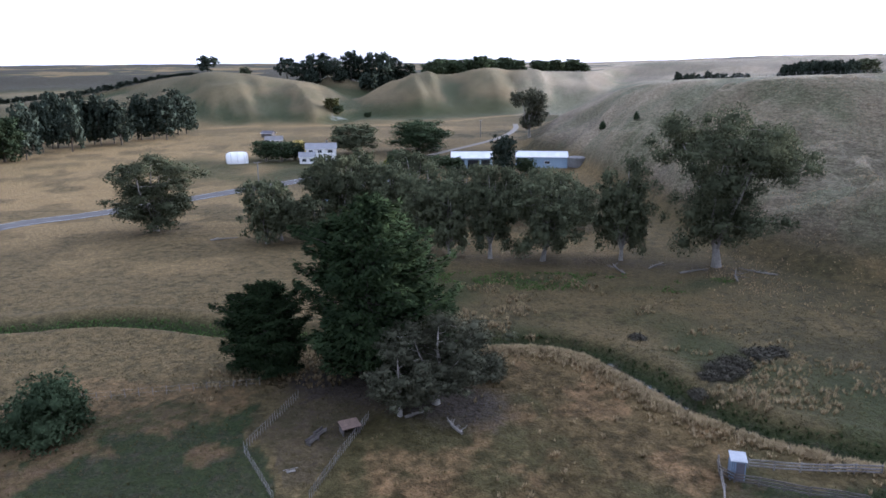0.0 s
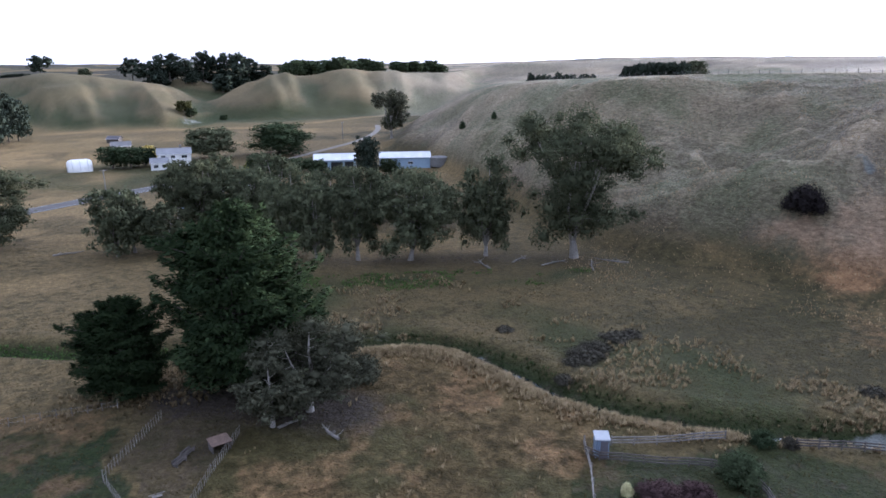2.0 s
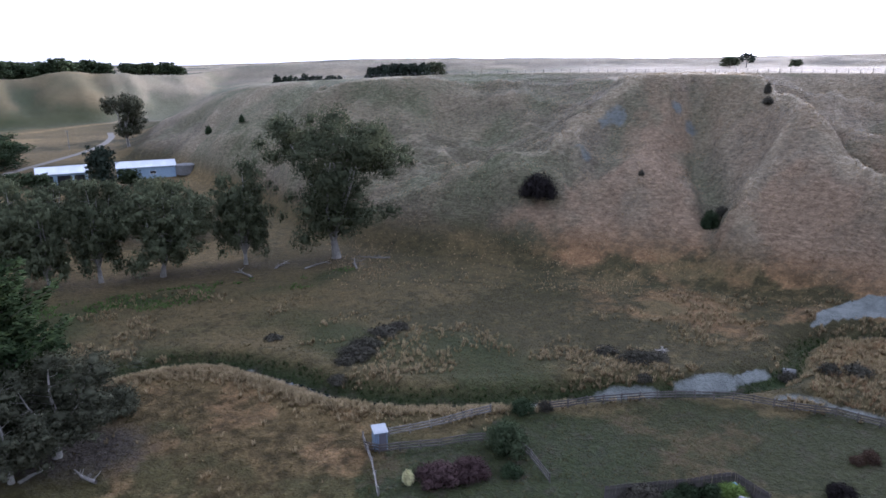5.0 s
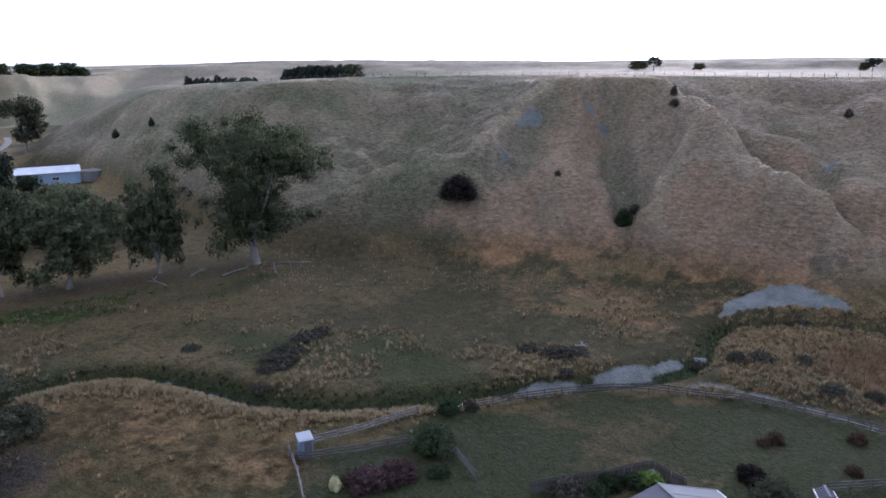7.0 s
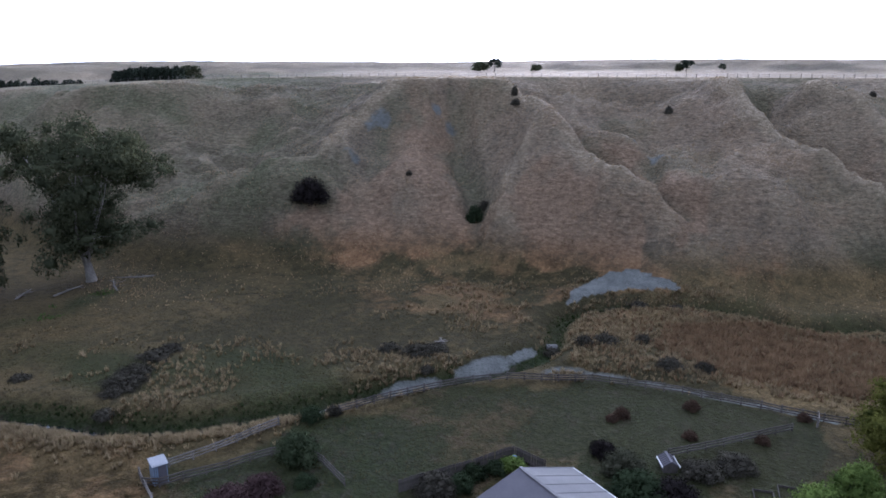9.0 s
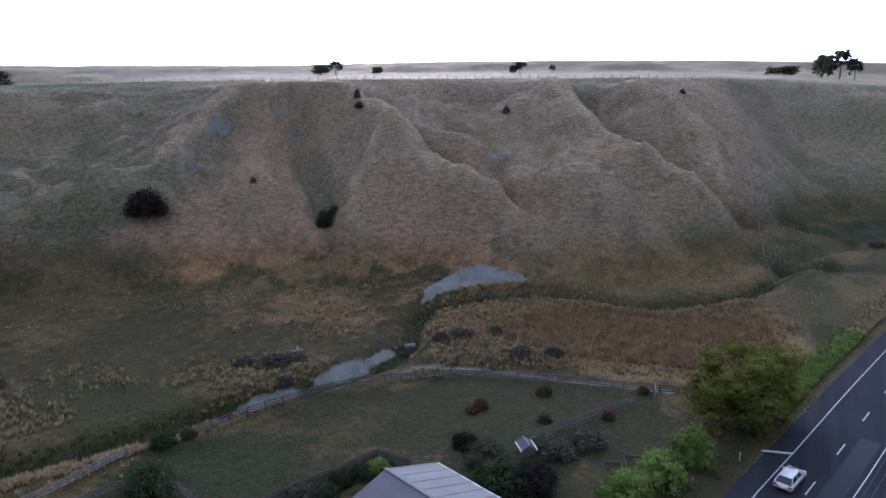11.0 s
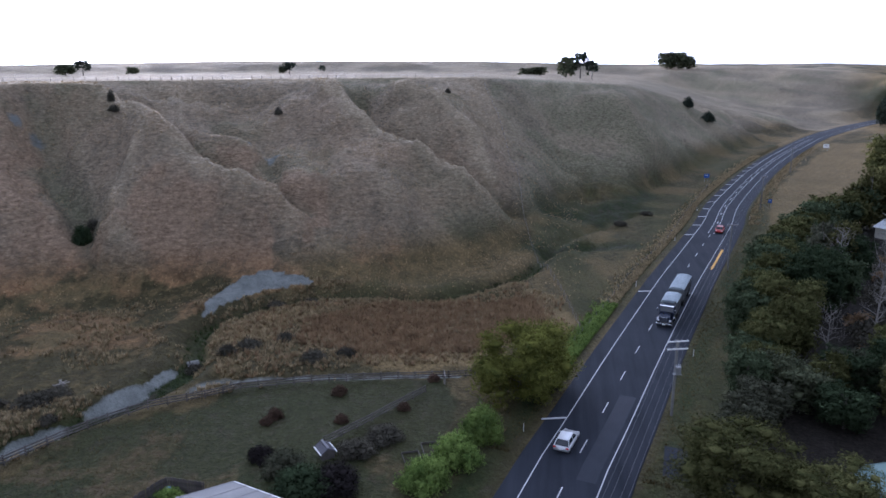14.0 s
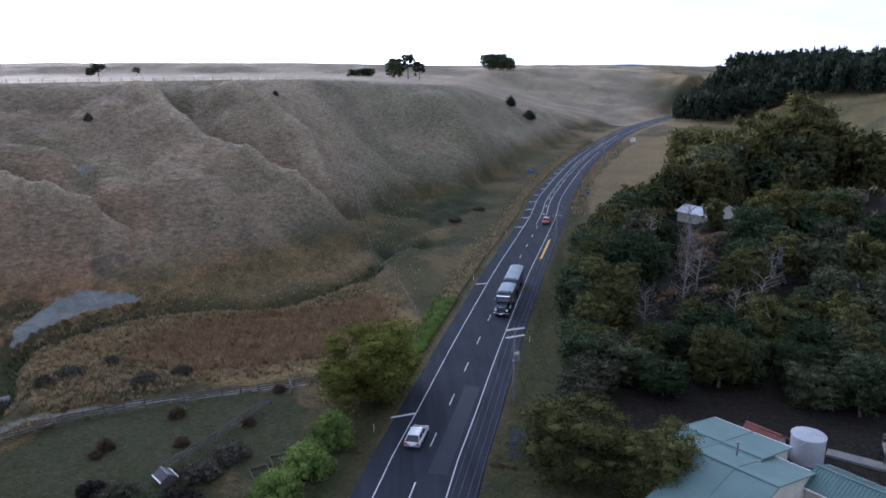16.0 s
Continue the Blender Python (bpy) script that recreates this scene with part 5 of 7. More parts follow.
def box(sx, sy, sz, cx=0, cy=0, cz=0, bevel=0.0, bm=None, turn=None):
    """A box of that size about a centre, its edges eased."""
    own = bmesh.new()
    bmesh.ops.create_cube(own, size=1.0)
    for q in own.verts:
        q.co = Vector((q.co.x * sx, q.co.y * sy, q.co.z * sz))
    if bevel:
        bmesh.ops.bevel(own, geom=own.edges[:], offset=bevel, segments=2, affect='EDGES', profile=0.6)
    if turn is not None:
        own.transform(turn)
    own.transform(Matrix.Translation((cx, cy, cz)))
    if bm is None:
        return own
    tmp = bpy.data.meshes.new("tmp")
    own.to_mesh(tmp)
    own.free()
    bm.from_mesh(tmp)
    bpy.data.meshes.remove(tmp)
    return bm


def prism(points, y0, y1, axis="y"):
    """A solid with an outline of (a, z) points, drawn out along y (or x)."""
    n = len(points)
    put = (lambda a, z, q: (a, q, z)) if axis == "y" else (lambda a, z, q: (q, a, z))
    v = [put(a, z, y0) for a, z in points] + [put(a, z, y1) for a, z in points]
    f = [tuple(range(n)), tuple(range(2 * n - 1, n - 1, -1))] + [(k, k + n, (k + 1) % n + n, (k + 1) % n) for k in range(n)]
    bm = bmesh.new()
    vs = [bm.verts.new(p) for p in v]
    for q in f:
        bm.faces.new([vs[k] for k in q])
    bmesh.ops.recalc_face_normals(bm, faces=bm.faces[:])
    return bm


def rod(pts, radius, n=8):
    v, f = [], []
    tube(v, f, pts, [radius] * len(pts) if not isinstance(radius, (list, tuple)) else radius, n)
    return v, f


def ribbed(a, b, c, d, ribs, height, mat, name, parent, label="", thick=0.06):
    """A sheet of roofing from edge a-b (ridge) down to d-c (eave), with raised ribs that run down the slope."""
    a, b, c, d = (np.array(p, float) for p in (a, b, c, d))
    nrm = np.cross(b - a, d - a)
    nrm /= np.linalg.norm(nrm)
    if nrm[2] < 0:
        nrm = -nrm
    v, f = [], []
    for k in range(ribs + 1):
        s0, s1 = max(0, k / ribs - 0.012), min(1, k / ribs + 0.012)
        for s, up in ((s0, 0), (s0 + 0.003, height), (s1 - 0.003, height), (s1, 0)):
            v += [tuple(a + (b - a) * s + nrm * up), tuple(d + (c - d) * s + nrm * up)]
    n = len(v) // 2
    for k in range(n - 1):
        f.append((2 * k, 2 * k + 1, 2 * k + 3, 2 * k + 2))
    base = len(v)
    v += [tuple(np.array(p) - nrm * thick) for p in (a, b, c, d)]
    f.append((base, base + 1, base + 2, base + 3))
    for p, q in ((a, b), (b, c), (c, d), (d, a)):
        i = len(v)
        v += [tuple(p), tuple(q), tuple(q - nrm * thick), tuple(p - nrm * thick)]
        f.append((i, i + 1, i + 2, i + 3))
    return part(name, (v, f), mat, parent, label)


def gable_house(name, label, x, y, turn, L, W, wall_h, rise, wall, roof, windows=(), doors=(), eave=0.4, ribs=20, category="house", chimney=False, z=None, group="", shaded_roof=None):
    """A gabled building: ridge along its own x. windows: (side, along, sill, width, height), side 0 front (-y), 1 back, 2 left end, 3 right end."""
    ob = thing(name, label, category, x, y, z, turn, group)
    h, w = L / 2, W / 2
    part("wall", prism([(-w, -0.4), (w, -0.4), (w, wall_h), (0, wall_h + rise), (-w, wall_h)], -h, h, "x"), wall, ob)
    e, k = eave, rise / w
    z0 = wall_h - e * k + 0.05
    top = wall_h + rise + 0.06
    ribbed((-h - e, 0, top), (h + e, 0, top), (h + e, -w - e, z0), (-h - e, -w - e, z0), ribs, 0.05, roof, "roof", ob)
    # this slope can take a darker sheet that stands for its shade
    ribbed((-h - e, 0, top), (h + e, 0, top), (h + e, w + e, z0), (-h - e, w + e, z0), ribs if shaded_roof is None else 2, 0.05 if shaded_roof is None else 0.01, shaded_roof or roof, "roof", ob)
    part("ridge_cap", box(L + 2 * e, 0.3, 0.06, 0, 0, top + 0.05, 0.02), roof, ob)
    part("gutter", box(L + 2 * e, 0.12, 0.12, 0, -w - e - 0.05, z0 - 0.06, 0.03), M_WHITE, ob)
    part("gutter", box(L + 2 * e, 0.12, 0.12, 0, w + e + 0.05, z0 - 0.06, 0.03), M_WHITE, ob)
    for side, al, sill, ww, wh in windows:
        win = part("window", box(ww, 0.06, wh, 0, 0, 0, 0.01), M_GLASS, ob)
        frm = bmesh.new()
        for dx, dz, sx, sz in ((0, wh / 2, ww + 0.16, 0.09), (0, -wh / 2, ww + 0.2, 0.11), (-ww / 2, 0, 0.09, wh), (ww / 2, 0, 0.09, wh), (0, 0, 0.06, wh)):
            box(sx, 0.12, sz, dx, 0, dz, 0.0, frm)
        part("frame", frm, M_WHITE, win)
        zc = sill + wh / 2
        win.matrix_basis = {0: pose(al, -w - 0.02, zc), 1: pose(al, w + 0.02, zc), 2: pose(-h - 0.02, al, zc, 0, 0, 90), 3: pose(h + 0.02, al, zc, 0, 0, 90)}[side]
    # real doors, and dark panels painted as the shade of open bays
    for side, al, ww, wh, mat in doors:
        d = part("door", box(ww, 0.08, wh, 0, 0, wh / 2, 0.01), mat, ob)
        d.matrix_basis = {0: pose(al, -w - 0.03, 0), 1: pose(al, w + 0.03, 0), 2: pose(-h - 0.03, al, 0, 0, 0, 90), 3: pose(h + 0.03, al, 0, 0, 0, 90)}[side]
    if chimney:
        ch = part("chimney", box(0.7, 0.7, 1.8, L * 0.2, 0, top + 0.3, 0.04), M_CONCRETE, ob)
        part("pot", rod([(L * 0.2, 0, top + 1.1), (L * 0.2, 0, top + 1.6)], 0.16), M_REDROOF, ch)
    return ob


def build_farm():
    # far farmstead
    x, y = bearing(-15.4, 293)
    ob = thing("shed", "white round-topped fabric shed on green grass", "shed", x, y, None, 20)
    skin = bmesh.new()
    rings = []
    for q, small in ((-4.2, 0.55), (-3.6, 0.86), (-2.6, 1.0), (2.6, 1.0), (3.6, 0.86), (4.2, 0.55)):
        ring = [skin.verts.new((q, -3.4 * small * math.cos(w), (0.2 + 4.3 * math.sin(w) ** 0.8) * (0.55 + 0.45 * small))) for w in np.linspace(0, math.pi, 15)]
        ring = [skin.verts.new((q, -3.4 * small, -0.3))] + ring + [skin.verts.new((q, 3.4 * small, -0.3))]
        rings.append(ring)
    for a, b in zip(rings[:-1], rings[1:]):
        for k in range(len(a) - 1):
            skin.faces.new((a[k], a[k + 1], b[k + 1], b[k]))
    skin.faces.new(rings[0])
    skin.faces.new(rings[-1][::-1])
    bmesh.ops.recalc_face_normals(skin, faces=skin.faces[:])
    part("cover", skin, M_WHITE, ob, "white stretched fabric", True)
    for q in (-2.6, 0.0, 2.6):
        part("hoop", rod([(q, -3.44 * math.cos(w), 0.2 + 4.36 * math.sin(w) ** 0.8) for w in np.linspace(0.02, math.pi - 0.02, 15)], 0.06, 6), M_TANK, ob)
    part("door", box(0.1, 2.2, 2.0, -4.2, 0, 1.0, 0.02), M_GREYROOF, ob)
    x, y = bearing(-12.5, 352)
    gable_house("shed", "grey-roofed shed behind garden trees", x, y, 10, 8, 6, 2.6, 1.6, M_CREAM, M_ZINC, category="shed", ribs=10)
    x, y = bearing(-12.9, 385)
    gable_house("shed", "small dark shed on dry pasture", x, y, -15, 6, 4, 2.2, 1.0, M_DTIMBER, M_SLATE, category="shed", ribs=8)
    x, y = bearing(-8.9, 292)
    gable_house("house", "white two-storey farmhouse with a grey gabled roof", x, y, 8, 12, 7.5, 5.0, 1.7, M_WHITE, M_GREYROOF,
                windows=[(0, -4, 3.2, 1.6, 1.2), (0, -0.5, 3.2, 1.6, 1.2), (0, 3.6, 3.2, 2.0, 1.2), (0, -3.5, 0.8, 1.6, 1.2), (0, 3, 0.8, 1.8, 1.2), (2, 0, 3.2, 1.6, 1.2), (2, 0, 0.8, 1.6, 1.2)],
                doors=[(0, 0.2, 1.0, 2.0, M_GREYROOF)], chimney=True)
    x, y = bearing(-10.0, 284)
    gable_house("house", "white lean-to house wing with dark windows", x, y, 8, 6, 5, 2.9, 1.4, M_WHITE, M_GREYROOF, windows=[(0, -1.2, 0.9, 1.6, 1.2), (0, 1.5, 0.9, 1.2, 1.2)], ribs=8)
    x, y = bearing(-7.2, 206)
    gable_house("house", "small pale blue house half hidden by gum trees", x, y, 15, 11, 7, 3.0, 1.8, M_BLUEW, M_WROOF, windows=[(0, -3, 0.9, 1.6, 1.2), (0, 1, 0.9, 1.6, 1.2), (0, 4, 0.9, 1.2, 1.2)], doors=[(0, -0.9, 0.9, 2.0, M_WHITE)])
    x, y = bearing(-3.4, 214)
    gable_house("shed", "white-roofed shed half hidden by gum trees", x, y, -10, 8, 6, 2.8, 1.2, M_WHITE, M_WROOF, doors=[(0, 0, 2.4, 2.2, M_DARKOP)], category="shed", ribs=10)
    x, y = bearing(3.2, 268)
    gable_house("shed", "pale blue farm shed with a white roof and dark bays", x, y, -2, 15, 11, 4.0, 1.6, M_BLUEW, M_WROOF, doors=[(0, -4.5, 3.4, 3.2, M_DARKOP), (0, 0.5, 4.2, 3.2, M_DARKOP), (0, 5, 3.2, 3.2, M_DARKOP)], category="shed", ribs=24)
    x, y = bearing(8.8, 272)
    gable_house("shed", "long pale blue farm shed with a white roof", x, y, -6, 19, 10, 4.2, 1.4, M_BLUEW, M_WROOF, doors=[(0, -6, 2.6, 2.8, M_GREYROOF)], windows=[(0, 2, 1.6, 2.0, 1.0)], category="shed", ribs=28)
    x, y = bearing(11.6, 268)
    ob = thing("water_tank", "round grey concrete tank at the end of the shed", "tank", x, y)
    part("body", rod([(0, 0, -0.3), (0, 0, 3.0)], 3.4, 24), M_CONCRETE, ob)
    part("lid", rod([(0, 0, 3.0), (0, 0, 3.25), (0, 0, 3.5)], [3.5, 3.3, 0.4], 24), M_CONCRETE, ob)
    # the outhouse in the paddock corner
    ob = thing("outhouse", "small blue-grey steel hut with a white roof by a rail fence", "hut", 29.8, 61.2, turn=-14)
    part("body", box(1.4, 1.4, 2.2, 0, 0, 1.05, 0.02), simple("blue_grey_sheet", (0.13, 0.18, 0.25), (0.20, 0.26, 0.34), 0.8, 0.5, 0.1, 0.1, 12), ob)
    for k in range(-3, 4):
        part("rib", box(0.04, 0.02, 2.2, k * 0.19, -0.705, 1.1), M_SLATE, ob)
    part("roof", box(1.6, 1.7, 0.07, 0, 0, 2.22, 0.02, turn=Matrix.Rotation(radians(7), 4, 'X')), M_TANK, ob)
    part("door", box(0.75, 0.04, 1.9, 0.2, -0.73, 1.0, 0.01), M_SLATE, ob)
    # the barn by the garden
    # the slope turned from the glow is darker steel, its shade as colour
    gable_house("barn", "low barn with a ribbed zinc roof and shaded flank", 45.6, 24.2, 71, 13, 12, 3.2, 1.9, M_SLATE, M_ZINC, eave=0.3, ribs=9, shaded_roof=M_SLATE, category="barn", windows=[(3, -2.5, 1.2, 1.2, 0.9)])
    ob = thing("paling_fence", "dark weathered paling fence round the garden corner", "fence", 0, 0, 0)
    fence_palings(ob, [(43.5, 41.6), (49.5, 39.2), (55.5, 36.4), (55.3, 32.4)], 1.5, M_DTIMBER)
    ob = thing("water_drum", "blue plastic drum standing in the garden corner", "drum", 54.6, 35.7)
    part("body", rod([(0, 0, 0), (0, 0, 0.1), (0, 0, 0.8), (0, 0, 0.9)], [0.25, 0.29, 0.29, 0.25], 14), M_PLASTIC, ob)
    part("rim", rod([(0, 0, 0.4), (0, 0, 0.46)], 0.305, 14), M_PLASTIC, ob)
    # green-roofed house across the road
    ob = gable_house("house", "single-storey house with a faded green low-pitched roof", 54.99, -30.24, 36.3, 7.6, 15.6, 2.9, 1.9, M_CREAM, M_GREENROOF, eave=0.3, ribs=2)
    wing = gable_house("house", "rear range of the house", 61.2, -31.97, 36.3, 8.0, 12.4, 2.9, 1.15, M_CREAM, M_GREENROOF, eave=0.3, ribs=2, windows=[(0, -2.2, 1.0, 1.4, 1.1), (0, 1.6, 1.0, 1.4, 1.1)])
    for piece in list(wing.children):          # both ranges are one house
        piece.parent = ob
        piece.matrix_basis = ob.matrix_basis.inverted() @ wing.matrix_basis @ piece.matrix_basis
    bpy.data.objects.remove(wing)
    part("flue", rod([(1.6, -3.6, 3.4), (1.6, -3.6, 5.3)], 0.11), M_STEEL, ob)
    part("flue_cap", rod([(1.6, -3.6, 5.3), (1.6, -3.6, 5.4)], 0.18), M_STEEL, ob)
    gable_house("house_wing", "house wing with a corrugated green roof", 54.4, -41.6, 34, 6.5, 5.0, 2.3, 0.9, M_CREAM, simple("green_sheet_roof", (0.055, 0.105, 0.100), (0.085, 0.145, 0.138), 0.3, 0.5, 0.1, 0.08, 10), ribs=22, category="house")
    ob = thing("water_tank", "large white round water tank behind the house", "tank", 63.6, -42.6)
    part("body", rod([(0, 0, -0.3), (0, 0, 0.2), (0, 0, 2.7), (0, 0, 2.8)], [1.68, 1.68, 1.68, 1.64], 36), M_TANK, ob, smooth=False)
    part("lid", rod([(0, 0, 2.8), (0, 0, 2.86), (0, 0, 3.15)], [1.73, 1.71, 0.3], 36), M_TANK, ob)
    part("downpipe", rod([(1.71, 0.3, 0), (1.71, 0.3, 2.9)], 0.05), M_STEEL, ob)
    part("inlet_pipe", rod([(-1.5, 1.0, 3.0), (-2.6, 2.6, 3.1)], 0.05), M_STEEL, ob)
    gable_house("shed", "small shed with a red oxide gabled roof", 66.6, -39.4, 34, 3.6, 2.8, 1.5, 0.7, M_CREAM, M_REDROOF, category="shed", ribs=10, eave=0.25)
    ob = thing("deck", "weathered timber deck with a railing behind the house", "deck", 62.0, -52.5, turn=-30)
    for k in range(14):
        part("plank", box(0.18, 4.4, 0.04, -1.4 + k * 0.215, 0, 1.2), M_TIMBER, ob)
    for sx in (-1.4, 1.4):
        for sy in (-2.1, 0, 2.1):
            part("post", box(0.1, 0.1, 2.3, sx, sy, 1.1, 0.01), M_DTIMBER, ob)
        for zz in (1.75, 2.15):
            part("rail", box(0.07, 4.3, 0.09, sx, 0, zz, 0.01), M_TIMBER, ob)
    ob = thing("concrete_path", "concrete path edged with a low kerb", "path", 62.8, -48.2, turn=-38)
    part("slab", box(1.6, 6.5, 0.12, 0, 0, 0.08, 0.02), M_CONCRETE, ob)
    part("kerb", box(0.15, 6.5, 0.3, -0.9, 0, 0.12, 0.02), M_CONCRETE, ob)
    x, y = bearing(114.3, 196)
    gable_house("shed", "pale shed roof among tall gum trees", x, y, 30, 9, 6, 2.6, 1.3, M_CREAM, M_WROOF, category="shed", ribs=12)
    x, y = bearing(115.6, 204)
    gable_house("shed", "second pale shed roof among gum trees", x, y, 10, 7, 5, 2.8, 1.4, M_CREAM, M_WROOF, category="shed", ribs=10)
    gable_house("chicken_hut", "low rusty hut hidden among grey shrubs", 63.9, 23.2, 40, 1.8, 1.4, 0.8, 0.4, M_DTIMBER, M_SLATE, category="hut", ribs=6, eave=0.12)
    # garden bed frames
    for dx, dy, t in ((0, 0, 20), (-2.2, 1.6, 24)):
        ob = thing("garden_bed", "empty timber-edged garden bed on grass", "garden bed", 67.0 + dx, 12.4 + dy, turn=t, group="garden beds")
        for sx, sy, cx, cy in ((3.0, 0.06, 0, 0.9), (3.0, 0.06, 0, -0.9), (0.06, 1.74, 1.47, 0), (0.06, 1.74, -1.47, 0)):
            part("board", box(sx, sy, 0.25, cx, cy, 0.1, 0.01), M_DTIMBER, ob)


# ---------------------------------------------------------------- fences
def fence_palings(ob, line, h, mat):
    me = mesh_of("paling", [(-0.07, -0.012, 0), (0.07, -0.012, 0), (0.07, 0.012, 0), (-0.07, 0.012, 0), (-0.07, -0.012, h), (0.07, -0.012, h - 0.03), (0.07, 0.012, h - 0.03), (-0.07, 0.012, h)],
                    [(0, 1, 5, 4), (1, 2, 6, 5), (2, 3, 7, 6), (3, 0, 4, 7), (4, 5, 6, 7)], mat)
    for (ax, ay), (bx, by) in zip(line[:-1], line[1:]):
        n = int(math.hypot(bx - ax, by - ay) / 0.16)
        a = math.degrees(math.atan2(by - ay, bx - ax))
        for k in range(n):
            s = (k + 0.5) / n
            x, y = ax + (bx - ax) * s, ay + (by - ay) * s
            p = part("paling", me, mat, ob)
            p.matrix_basis = pose(x, y, ground_z(x, y) - 0.05, float(rng.normal(0, 1.0)), float(rng.normal(0, 1.5)), a)
        for zz in (0.35, h - 0.35):
            part("rail", rod([(ax, ay, ground_z(ax, ay) + zz), ((ax + bx) / 2, (ay + by) / 2, ground_z((ax + bx) / 2, (ay + by) / 2) + zz), (bx, by, ground_z(bx, by) + zz)], 0.04, 5), mat, ob)


def fence(name, label, line, gap, h, post_r, rails=(), wires=(), mat=None, group="", droop=0.0, rail_h=0.07):
    """Posts along a line, with rails or wires between."""
    ob = thing(name, label, "fence", 0, 0, 0, group=group)
    p = np.array(line, float)
    s = np.r_[0, np.cumsum(np.hypot(*np.diff(p, axis=0).T))]
    n = max(2, int(s[-1] / gap) + 1)
    at = [(float(np.interp(q, s, p[:, 0])), float(np.interp(q, s, p[:, 1]))) for q in np.linspace(0, s[-1], n)]
    zs = land(np.array([q[0] for q in at]), np.array([q[1] for q in at]))
    v, f = [], []
    tube(v, f, [(0, 0, -0.3), (0, 0, h * 0.6), (0, 0, h)], [post_r * 1.05, post_r, post_r * 0.92], 6)
    me = mesh_of("post", v, f, mat)
    g = np.random.default_rng(len(line) + n)
    for (x, y), z in zip(at, zs):
        q = part("post", me, mat, ob)
        q.matrix_basis = pose(x, y, float(z), float(g.normal(0, 2.0)), float(g.normal(0, 2.0)), float(g.random() * 360))
    for k in range(n - 1):
        (ax, ay), (bx, by) = at[k], at[k + 1]
        for zz in rails:
            d0, d1 = g.normal(0, 0.02, 2)
            a, b = np.array([ax, ay, zs[k] + zz + d0]), np.array([bx, by, zs[k + 1] + zz + d1])
            d = (b - a) / np.linalg.norm(b - a)
            nn = np.array([d[1], -d[0], 0]) * (post_r + 0.01)
            up = np.array([0, 0, rail_h])
            th = np.array([d[1], -d[0], 0]) * 0.035
            vs = [a + nn - th - up, a + nn + th - up, a + nn + th + up, a + nn - th + up, b + nn - th - up, b + nn + th - up, b + nn + th + up, b + nn - th + up]
            part("rail", ([tuple(q) for q in vs], [(0, 1, 2, 3), (4, 7, 6, 5), (0, 4, 5, 1), (1, 5, 6, 2), (2, 6, 7, 3), (3, 7, 4, 0)]), mat, ob)
    for zz in wires:
        part("wire", rod([(x, y, z + zz) for (x, y), z in zip(at, zs)], 0.008, 3), M_STEEL, ob)
    return ob


def build_fences():
    R = (0.35, 0.68, 1.0)
    fence("rail_fence", "weathered timber rail fence along the stream paddock", [(50, 57.2), (57, 54.8), (64, 51.8), (70, 47.2), (78, 39.2), (80.5, 32), (83.2, 23), (85.8, 14), (86.5, 9)], 2.2, 1.15, 0.09, R, mat=M_DTIMBER)
    fence("rail_fence", "grey timber rail fence beside the steel hut", [(31.6, 62.6), (37, 61.3), (43.5, 60)], 2.4, 1.1, 0.09, R, mat=M_TIMBER)
    fence("rail_fence", "old dark rail fence round the hut yard", [(29, 63.6), (28, 60.6), (34.5, 58), (40.5, 55.8), (42.5, 52.5), (41, 46.5)], 2.2, 1.05, 0.08, R, mat=M_DTIMBER)
    fence("rail_fence", "pale broken rail fence down from the hut", [(29, 63.6), (27.4, 58), (25.5, 53)], 2.5, 1.0, 0.08, (0.4, 0.9), mat=M_TIMBER)
    fence("rail_fence", "low timber rail fence across the paddock", [(66, 24), (71, 21), (76, 18.2), (80.5, 15.6)], 2.2, 1.05, 0.08, R, mat=M_DTIMBER)
    fence("gate", "short timber gate between two paddock fences", [(83.2, 13.6), (86, 14.2)], 2.8, 1.15, 0.1, (0.3, 0.55, 0.8, 1.05), mat=M_TIMBER)
    fence("pen_fence", "close-set batten fence of an animal pen", [(-15.2, 58), (-20, 66), (-16.5, 78)], 0.55, 1.15, 0.035, (), (0.4, 0.95), mat=M_TIMBER, group="pen fences")
    fence("pen_fence", "close-set batten fence along the pen's far side", [(-11.8, 58), (-10, 65), (-7.6, 73)], 0.5, 1.15, 0.035, (), (0.4, 0.95), mat=M_TIMBER, group="pen fences")
    fence("wire_fence", "batten and wire fence across rough grass", [(-58, 74), (-40, 79), (-22, 82)], 1.6, 1.1, 0.04, (), (0.4, 0.95), mat=M_TIMBER)
    crest = [bearing(a, float(np.interp(a, NEAR[:, 0], NEAR[:, 2])) + 4) for a in range(20, 85, 3)]
    fence("wire_fence", "post and wire fence along the hill's crest", crest, 3.0, 1.15, 0.07, (), (0.5, 1.0), mat=M_TIMBER)
    fence("wire_fence", "boundary wire fence straight up the hillside", [bearing(a, r) for a, r in ((92.2, 107), (90.4, 128), (88.2, 152), (86.6, 195), (85.2, 225), (83.9, 250))], 3.2, 1.15, 0.07, (), (0.4, 0.75, 1.05), mat=M_TIMBER)
    fence("wire_fence", "wire fence along the road verge", [(86, 4), (100, -3), (118, -8.8), (138, -14.5), (170, -26), (205, -36), (260, -53)], 4.0, 1.1, 0.06, (), (0.5, 1.0), mat=M_TIMBER)


